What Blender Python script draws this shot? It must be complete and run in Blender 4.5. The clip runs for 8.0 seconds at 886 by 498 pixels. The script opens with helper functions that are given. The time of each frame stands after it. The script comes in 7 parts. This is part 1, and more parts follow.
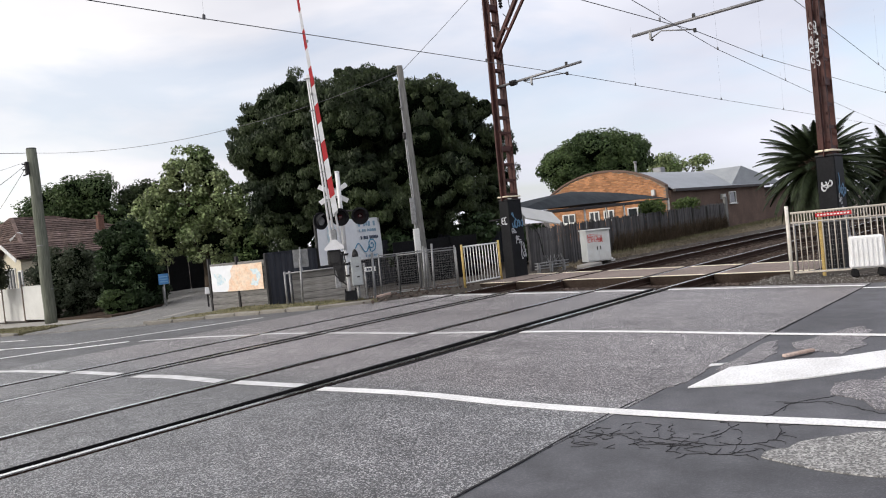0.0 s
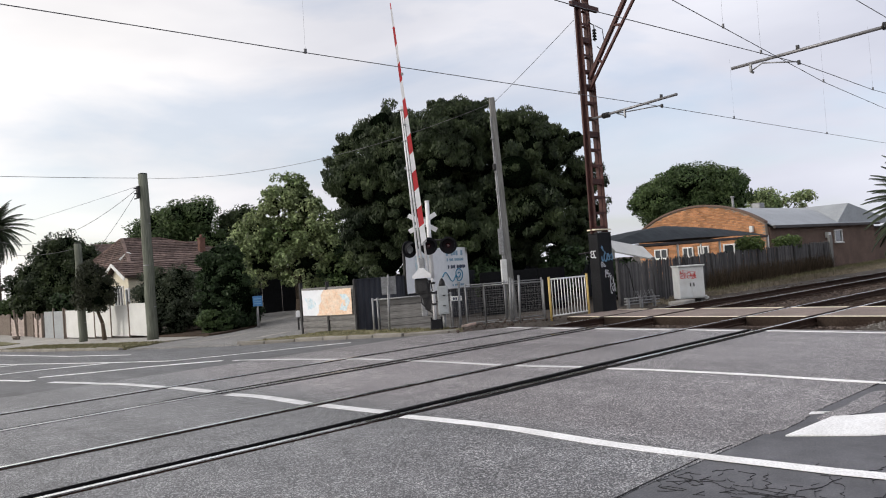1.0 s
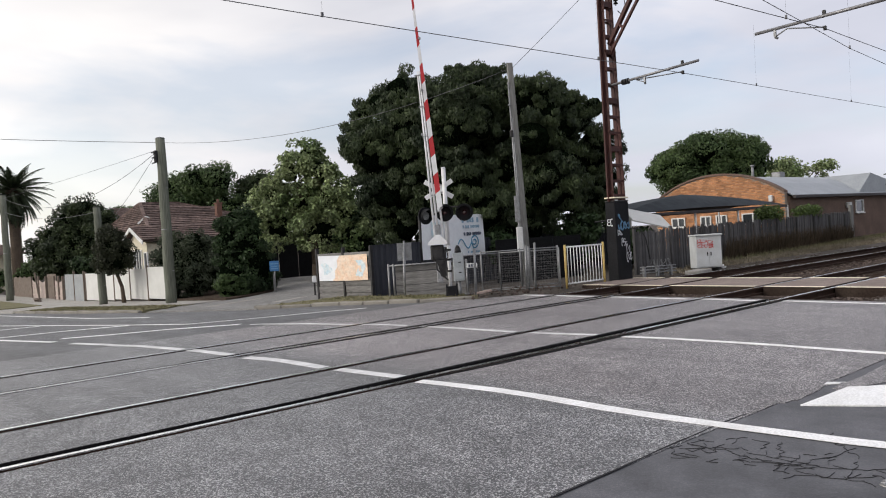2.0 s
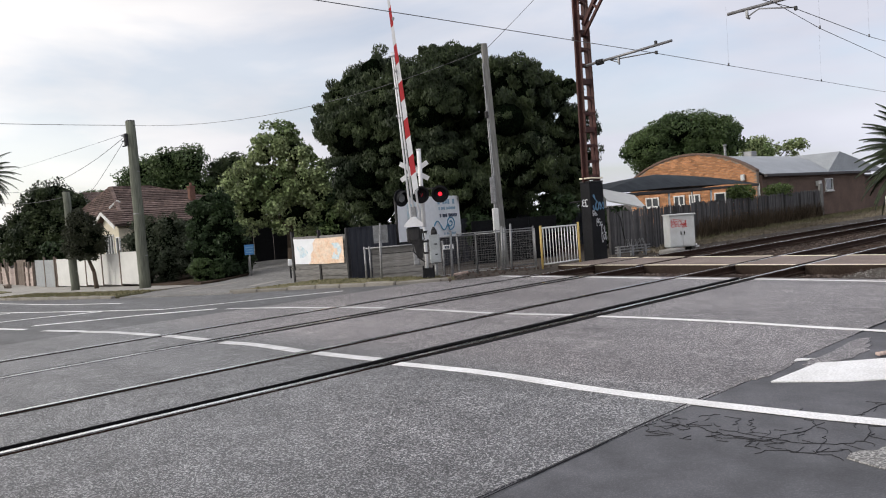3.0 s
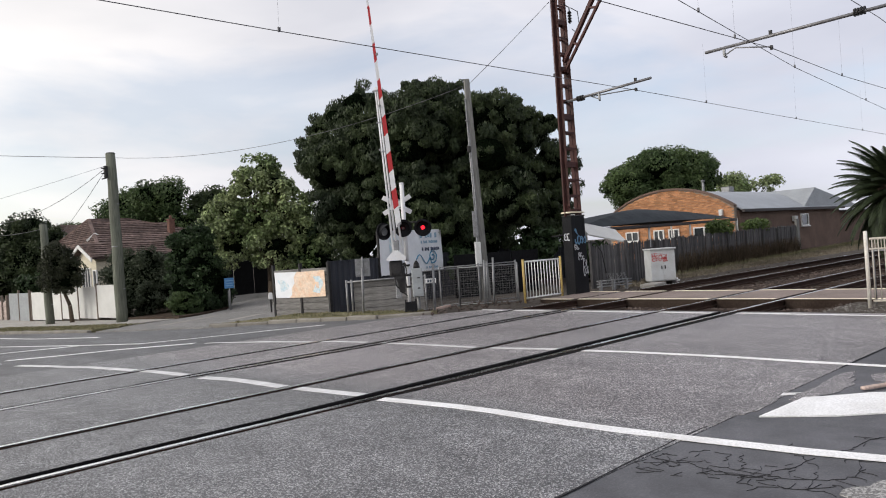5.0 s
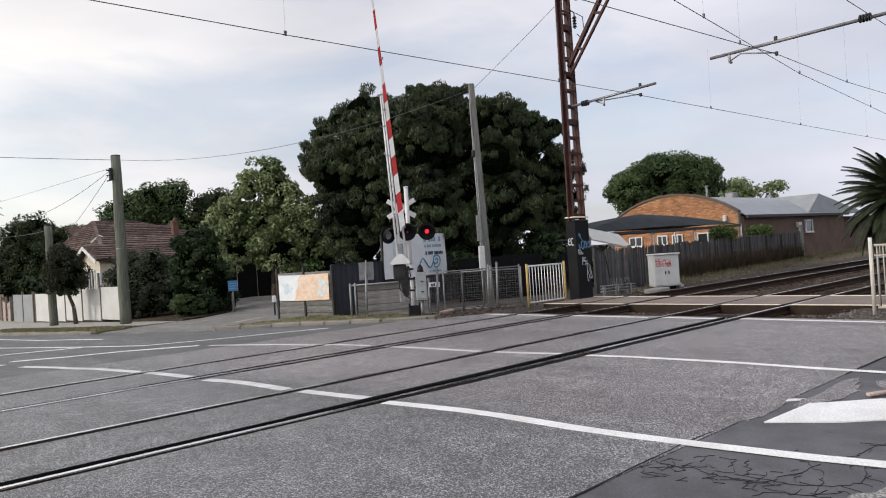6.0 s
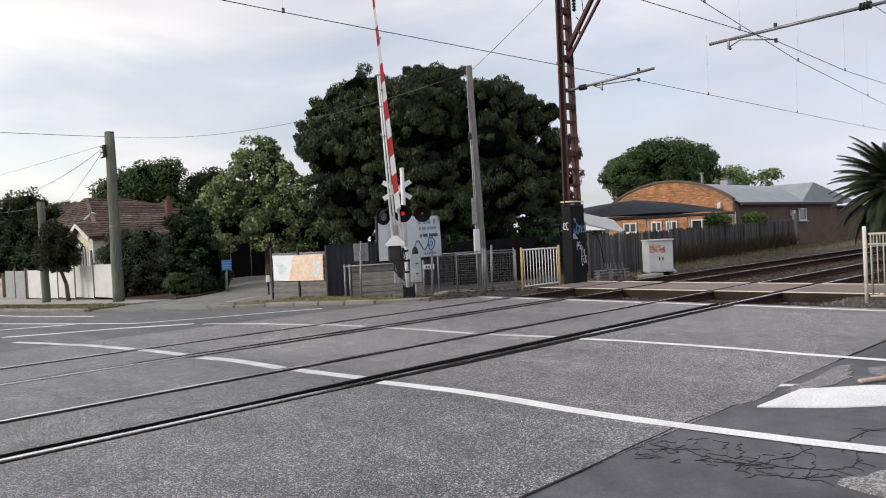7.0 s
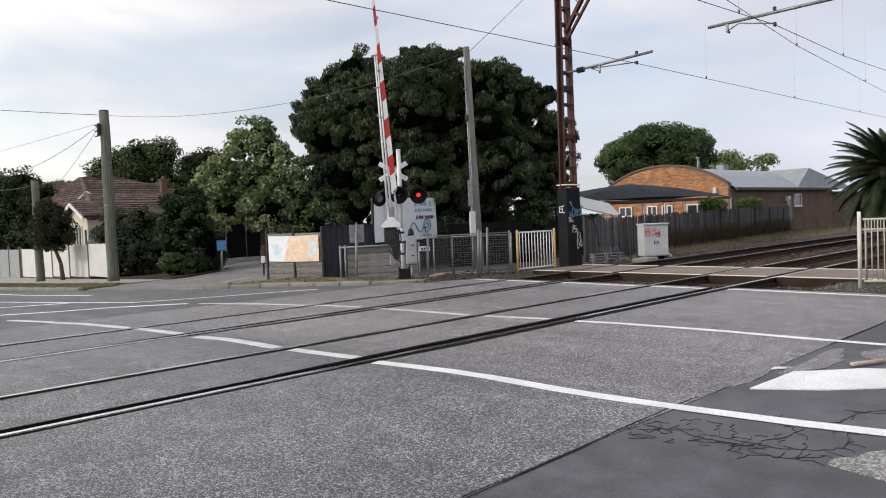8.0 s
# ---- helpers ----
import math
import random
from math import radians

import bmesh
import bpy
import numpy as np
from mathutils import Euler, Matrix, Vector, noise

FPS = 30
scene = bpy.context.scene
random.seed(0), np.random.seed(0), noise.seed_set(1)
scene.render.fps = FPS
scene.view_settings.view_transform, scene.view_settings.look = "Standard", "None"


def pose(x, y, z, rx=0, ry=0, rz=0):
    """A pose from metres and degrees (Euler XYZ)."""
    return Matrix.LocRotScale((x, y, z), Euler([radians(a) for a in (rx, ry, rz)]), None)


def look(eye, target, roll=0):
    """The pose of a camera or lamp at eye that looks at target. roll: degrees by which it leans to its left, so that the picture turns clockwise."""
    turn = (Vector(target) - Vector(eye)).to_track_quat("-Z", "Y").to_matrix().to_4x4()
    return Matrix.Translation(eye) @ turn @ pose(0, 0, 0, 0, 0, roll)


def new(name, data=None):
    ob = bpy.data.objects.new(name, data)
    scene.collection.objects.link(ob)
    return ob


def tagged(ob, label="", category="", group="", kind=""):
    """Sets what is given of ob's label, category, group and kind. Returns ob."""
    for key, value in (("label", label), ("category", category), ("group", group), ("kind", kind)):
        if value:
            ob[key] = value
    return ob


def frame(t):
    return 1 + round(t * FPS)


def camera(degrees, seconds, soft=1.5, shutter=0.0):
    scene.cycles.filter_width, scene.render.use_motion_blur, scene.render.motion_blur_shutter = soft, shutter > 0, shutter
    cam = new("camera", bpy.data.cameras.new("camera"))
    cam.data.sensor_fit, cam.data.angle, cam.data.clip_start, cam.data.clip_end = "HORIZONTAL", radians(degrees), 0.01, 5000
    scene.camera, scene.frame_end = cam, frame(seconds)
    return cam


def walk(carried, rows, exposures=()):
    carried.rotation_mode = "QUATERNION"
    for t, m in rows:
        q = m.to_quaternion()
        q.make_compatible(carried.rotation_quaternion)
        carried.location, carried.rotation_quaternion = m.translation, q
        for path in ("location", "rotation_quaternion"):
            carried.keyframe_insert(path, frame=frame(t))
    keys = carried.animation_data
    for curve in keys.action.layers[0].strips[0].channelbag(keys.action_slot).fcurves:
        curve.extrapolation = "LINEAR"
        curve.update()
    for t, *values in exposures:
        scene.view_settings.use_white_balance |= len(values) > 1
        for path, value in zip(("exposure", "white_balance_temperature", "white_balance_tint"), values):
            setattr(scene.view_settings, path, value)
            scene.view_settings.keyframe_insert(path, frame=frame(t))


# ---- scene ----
# ---------------------------------------------------------------- camera
cam = camera(61.5, 8.0, soft=1.05)
PATH = [
    (0, (0.133, -0.072, 1.606), (1.623, 1.261, 1.561), -5.9),
    (0.5, (0.169, -0.079, 1.614), (1.629, 1.287, 1.634), -5.8),
    (0.7, (0.195, -0.092, 1.595), (1.596, 1.335, 1.64), -5.2),
    (0.8, (0.18, -0.095, 1.595), (1.554, 1.358, 1.646), -4.9),
    (1, (0.121, -0.085, 1.615), (1.451, 1.407, 1.671), -4.2),
    (1.2, (0.159, -0.082, 1.619), (1.457, 1.438, 1.664), -3.9),
    (1.5, (0.12, -0.079, 1.61), (1.405, 1.454, 1.627), -3.8),
    (3, (0.107, -0.085, 1.626), (1.446, 1.398, 1.542), -4.2),
    (3.5, (0.133, -0.084, 1.627), (1.494, 1.38, 1.557), -4.0),
    (4, (0.091, -0.066, 1.624), (1.467, 1.385, 1.581), -3.7),
    (4.5, (0.101, -0.031, 1.628), (1.485, 1.412, 1.616), -4.0),
    (6, (0.072, -0.011, 1.625), (1.45, 1.439, 1.639), -3.7),
    (6.5, (0.049, -0.002, 1.62), (1.429, 1.446, 1.614), -3.2),
    (7, (0.052, 0.019, 1.604), (1.44, 1.459, 1.572), -2.8),
    (7.5, (0.043, 0.021, 1.601), (1.437, 1.453, 1.542), -2.5),
    (8, (0.039, 0.024, 1.586), (1.433, 1.455, 1.507), -2.3),
]
walk(cam, [(t, look(eye, target, roll)) for t, eye, target, roll in PATH],
     exposures=[(0.0, 0.06), (0.5, 0.0), (1.0, -0.06), (1.5, -0.13), (3.0, -0.08), (4.5, -0.08), (6.0, -0.13), (8.0, -0.07)])

# ---------------------------------------------------------------- light
SUN_ELEV, SUN_AZ = 24.0, -62.0     # degrees; azimuth from +y, clockwise


def make_world():
    world = bpy.data.worlds.new("overcast_sky")
    scene.world = world
    world.use_nodes = True
    nt = world.node_tree
    nt.nodes.clear()
    n = nt.nodes.new
    out, bg = n("ShaderNodeOutputWorld"), n("ShaderNodeBackground")
    sky = n("ShaderNodeTexSky")
    sky.sky_type, sky.sun_disc = "NISHITA", False
    sky.sun_elevation, sky.sun_rotation = radians(SUN_ELEV), radians(SUN_AZ)
    sky.dust_density = 2.0
    tint = n("ShaderNodeMixRGB")
    tint.blend_type, tint.inputs[0].default_value = "MULTIPLY", 1.0
    tint.inputs[2].default_value = (0.20, 0.20, 0.205, 1)
    coord, mapping = n("ShaderNodeTexCoord"), n("ShaderNodeMapping")
    mapping.inputs["Scale"].default_value = (1.0, 1.0, 3.4)
    mapping.inputs["Location"].default_value = (0.35, 0.1, 0.25)
    big, fine = n("ShaderNodeTexNoise"), n("ShaderNodeTexNoise")
    big.inputs["Scale"].default_value, big.inputs["Detail"].default_value = 2.1, 6.0
    big.inputs["Distortion"].default_value = 0.35
    fine.inputs["Scale"].default_value, fine.inputs["Detail"].default_value = 1.5, 5.0
    cover, shade = n("ShaderNodeValToRGB"), n("ShaderNodeValToRGB")
    cover.color_ramp.elements[0].position, cover.color_ramp.elements[1].position = 0.37, 0.50
    cover.color_ramp.elements[0].color = (0.58, 0.58, 0.58, 1)
    shade.color_ramp.elements[0].position, shade.color_ramp.elements[1].position = 0.34, 0.68
    shade.color_ramp.elements[0].color = (0.82, 0.825, 0.895, 1)
    shade.color_ramp.elements[1].color = (1.20, 1.18, 1.205, 1)
    # clouds brighten towards the sun's side, low on the horizon
    dot = n("ShaderNodeVectorMath")
    dot.operation = "DOT_PRODUCT"
    az = radians(SUN_AZ)
    dot.inputs[1].default_value = (math.sin(az) * 0.97, math.cos(az) * 0.97, 0.25)
    glow = n("ShaderNodeMapRange")
    glow.inputs["From Min"].default_value, glow.inputs["From Max"].default_value = -0.75, 0.95
    glow.inputs["To Min"].default_value, glow.inputs["To Max"].default_value = 0.75, 1.26
    bright = n("ShaderNodeVectorMath")
    bright.operation = "SCALE"
    mix = n("ShaderNodeMixRGB")
    warm, side = n("ShaderNodeMixRGB"), n("ShaderNodeMapRange")
    warm.inputs[1].default_value, warm.inputs[2].default_value = (0.94, 0.97, 1.06, 1), (1.02, 1.0, 0.95, 1)
    hue = n("ShaderNodeMixRGB")
    hue.blend_type, hue.inputs[0].default_value = "MULTIPLY", 1.0
    side.inputs["From Min"].default_value, side.inputs["From Max"].default_value = -0.6, 0.25
    link = nt.links.new
    link(coord.outputs["Generated"], mapping.inputs[0])
    link(mapping.outputs[0], big.inputs["Vector"])
    link(mapping.outputs[0], fine.inputs["Vector"])
    link(big.outputs["Fac"], cover.inputs[0])
    link(fine.outputs["Fac"], shade.inputs[0])
    link(coord.outputs["Generated"], dot.inputs[0])
    link(dot.outputs["Value"], glow.inputs["Value"])
    link(shade.outputs[0], bright.inputs[0])
    link(glow.outputs[0], bright.inputs["Scale"])
    link(sky.outputs[0], tint.inputs[1])
    link(cover.outputs[0], mix.inputs[0])
    link(tint.outputs[0], mix.inputs[1])
    link(dot.outputs["Value"], side.inputs["Value"])
    link(side.outputs[0], warm.inputs[0])
    link(bright.outputs[0], hue.inputs[1])
    link(warm.outputs[0], hue.inputs[2])
    link(hue.outputs[0], mix.inputs[2])
    link(mix.outputs[0], bg.inputs["Color"])
    bg.inputs["Strength"].default_value = 1.0
    link(bg.outputs[0], out.inputs[0])


make_world()
sun = new("sun", bpy.data.lights.new("sun", "SUN"))
sun.data.energy, sun.data.angle, sun.data.color = 2.0, radians(11), (1.0, 0.95, 0.88)
a, e = radians(SUN_AZ), radians(SUN_ELEV)
sun.matrix_basis = look((0, 0, 30), (-math.sin(a) * math.cos(e) * 10, -math.cos(a) * math.cos(e) * 10, 30 - math.sin(e) * 10))


# ---------------------------------------------------------------- materials
def mat(name, color, rough=0.8, metal=0.0, second=None, scale=3.0, amount=0.6, fine=40.0, fine_amount=0.25, bump=0.15, bump_dist=0.01,
        island=0.0, objects=0.0, spec=0.4, stretch=(1, 1, 1), emit=None, strength=0.0, transmit=0.0, sheen=0.0):
    m = bpy.data.materials.new(name)
    m.use_nodes = True
    nt = m.node_tree
    b = nt.nodes["Principled BSDF"]
    n, link = nt.nodes.new, nt.links.new
    b.inputs["Roughness"].default_value, b.inputs["Metallic"].default_value = rough, metal
    b.inputs["Specular IOR Level"].default_value = spec * 0.3 if rough >= 0.8 else spec
    b.inputs["Transmission Weight"].default_value = transmit
    second = second or tuple(c * 0.7 for c in color)
    coord, mp = n("ShaderNodeTexCoord"), n("ShaderNodeMapping")
    mp.inputs["Scale"].default_value = stretch
    link(coord.outputs["Object"], mp.inputs[0])
    n1, n2 = n("ShaderNodeTexNoise"), n("ShaderNodeTexNoise")
    n1.inputs["Scale"].default_value, n1.inputs["Detail"].default_value = scale, 4.0
    n2.inputs["Scale"].default_value, n2.inputs["Detail"].default_value = fine, 3.0
    link(mp.outputs[0], n1.inputs["Vector"])
    link(mp.outputs[0], n2.inputs["Vector"])
    ramp = n("ShaderNodeMapRange")
    ramp.inputs["From Min"].default_value, ramp.inputs["From Max"].default_value = 0.35, 0.65
    ramp.inputs["To Max"].default_value = amount
    link(n1.outputs["Fac"], ramp.inputs["Value"])
    mix = n("ShaderNodeMixRGB")
    mix.inputs[1].default_value, mix.inputs[2].default_value = (*color, 1), (*second, 1)
    link(ramp.outputs[0], mix.inputs[0])
    grain = n("ShaderNodeMapRange")
    grain.inputs["From Min"].default_value, grain.inputs["From Max"].default_value = 0.3, 0.7
    grain.inputs["To Min"].default_value, grain.inputs["To Max"].default_value = 1 - fine_amount, 1 + fine_amount
    link(n2.outputs["Fac"], grain.inputs["Value"])
    value = grain.outputs[0]
    for on, node, sock in ((island, "ShaderNodeNewGeometry", "Random Per Island"), (objects, "ShaderNodeObjectInfo", "Random")):
        if on:
            src, rr, mul = n(node), n("ShaderNodeMapRange"), n("ShaderNodeMath")
            rr.inputs["To Min"].default_value, rr.inputs["To Max"].default_value = 1 - on, 1 + on
            link(src.outputs[sock], rr.inputs["Value"])
            mul.operation = "MULTIPLY"
            link(value, mul.inputs[0])
            link(rr.outputs[0], mul.inputs[1])
            value = mul.outputs[0]
    sc = n("ShaderNodeVectorMath")
    sc.operation = "SCALE"
    link(mix.outputs[0], sc.inputs[0])
    link(value, sc.inputs["Scale"])
    link(sc.outputs[0], b.inputs["Base Color"])
    if bump:
        bp = n("ShaderNodeBump")
        bp.inputs["Strength"].default_value, bp.inputs["Distance"].default_value = bump, bump_dist
        link(n2.outputs["Fac"], bp.inputs["Height"])
        link(bp.outputs[0], b.inputs["Normal"])
    if emit:
        b.inputs["Emission Color"].default_value, b.inputs["Emission Strength"].default_value = (*emit, 1), strength
    return m


def leaf_mat(name, color, second, island=0.35, scale=0.5):
    m = mat(name, color, 0.55, second=second, scale=scale, amount=0.9, fine=6, fine_amount=0.25, bump=0, island=island, spec=0.25)
    nt = m.node_tree
    b = nt.nodes["Principled BSDF"]
    tr, mixs = nt.nodes.new("ShaderNodeBsdfTranslucent"), nt.nodes.new("ShaderNodeMixShader")
    mixs.inputs[0].default_value = 0.15
    nt.links.new(b.inputs["Base Color"].links[0].from_socket, tr.inputs["Color"])
    nt.links.new(b.outputs[0], mixs.inputs[1])
    nt.links.new(tr.outputs[0], mixs.inputs[2])
    nt.links.new(mixs.outputs[0], nt.nodes["Material Output"].inputs[0])
    return m


def asphalt_mat(name, base, chip, chip_size, chips, patch, rough=0.85, bump=0.5, warm=0.0, lane=False):
    """Bitumen with stone chips: a fine stone pattern over broad worn patches and tyre-worn streaks."""
    m = bpy.data.materials.new(name)
    m.use_nodes = True
    nt = m.node_tree
    b = nt.nodes["Principled BSDF"]
    n, link = nt.nodes.new, nt.links.new
    coord = n("ShaderNodeTexCoord")
    vor = n("ShaderNodeTexVoronoi")
    vor.inputs["Scale"].default_value = 1.0 / chip_size
    link(coord.outputs["Object"], vor.inputs["Vector"])
    sep = n("ShaderNodeSeparateColor")
    link(vor.outputs["Color"], sep.inputs[0])
    stone = n("ShaderNodeMapRange")
    stone.inputs["From Min"].default_value, stone.inputs["From Max"].default_value = 1 - chips, 1.0
    link(sep.outputs[0], stone.inputs["Value"])
    mix = n("ShaderNodeMixRGB")
    mix.inputs[1].default_value, mix.inputs[2].default_value = (*base, 1), (*chip, 1)
    link(stone.outputs[0], mix.inputs[0])
    big, mid, streak = (n("ShaderNodeTexNoise") for _ in range(3))
    mp = n("ShaderNodeMapping")
    mp.inputs["Scale"].default_value = (1.1, 0.12, 1)
    link(coord.outputs["Object"], mp.inputs[0])
    link(mp.outputs[0], streak.inputs["Vector"])
    link(coord.outputs["Object"], big.inputs["Vector"])
    link(coord.outputs["Object"], mid.inputs["Vector"])
    big.inputs["Scale"].default_value, big.inputs["Detail"].default_value = 0.45, 4
    mid.inputs["Scale"].default_value, mid.inputs["Detail"].default_value = 3.5, 6
    streak.inputs["Scale"].default_value, streak.inputs["Detail"].default_value = 1.3, 3
    value = None
    for node, amount in ((big, patch * 0.6), (mid, patch), (streak, patch)):
        r = n("ShaderNodeMapRange")
        r.inputs["From Min"].default_value, r.inputs["From Max"].default_value = 0.3, 0.7
        r.inputs["To Min"].default_value, r.inputs["To Max"].default_value = 1 - amount, 1 + amount
        link(node.outputs["Fac"], r.inputs["Value"])
        if value:
            mul = n("ShaderNodeMath")
            mul.operation = "MULTIPLY"
            link(value, mul.inputs[0])
            link(r.outputs[0], mul.inputs[1])
            value = mul.outputs[0]
        else:
            value = r.outputs[0]
    wear = None
    if lane:
        # traffic has polished the lane past the edge line; the shoulder before it keeps its dark binder
        xyz, wear, mul = n("ShaderNodeSeparateXYZ"), n("ShaderNodeMapRange"), n("ShaderNodeMath")
        wear.inputs["From Min"].default_value, wear.inputs["From Max"].default_value = 5.2, 6.2
        wear.inputs["To Min"].default_value, wear.inputs["To Max"].default_value = 0.90, 1.10
        mul.operation = "MULTIPLY"
        link(coord.outputs["Object"], xyz.inputs[0])
        link(xyz.outputs[0], wear.inputs["Value"])
        link(value, mul.inputs[0])
        link(wear.outputs[0], mul.inputs[1])
        value = mul.outputs[0]
    sc = n("ShaderNodeVectorMath")
    sc.operation = "SCALE"
    link(mix.outputs[0], sc.inputs[0])
    link(value, sc.inputs["Scale"])
    link(sc.outputs[0], b.inputs["Base Color"])
    if warm:
        tone, pick = n("ShaderNodeMixRGB"), n("ShaderNodeMapRange")
        tone.blend_type = "MULTIPLY"
        tone.inputs[2].default_value = (1.10, 0.97, 0.95, 1)
        pick.inputs["From Min"].default_value, pick.inputs["From Max"].default_value = 0.9, 1.1
        pick.inputs["To Max"].default_value = warm
        link(wear.outputs[0], pick.inputs["Value"])
        link(pick.outputs[0], tone.inputs[0])
        link(sc.outputs[0], tone.inputs[1])
        link(tone.outputs[0], b.inputs["Base Color"])
    b.inputs["Roughness"].default_value = rough
    b.inputs["Specular IOR Level"].default_value = 0.5
    bp = n("ShaderNodeBump")
    bp.inputs["Strength"].default_value, bp.inputs["Distance"].default_value = bump, chip_size * 0.4
    link(vor.outputs["Distance"], bp.inputs["Height"])
    link(bp.outputs[0], b.inputs["Normal"])
    return m


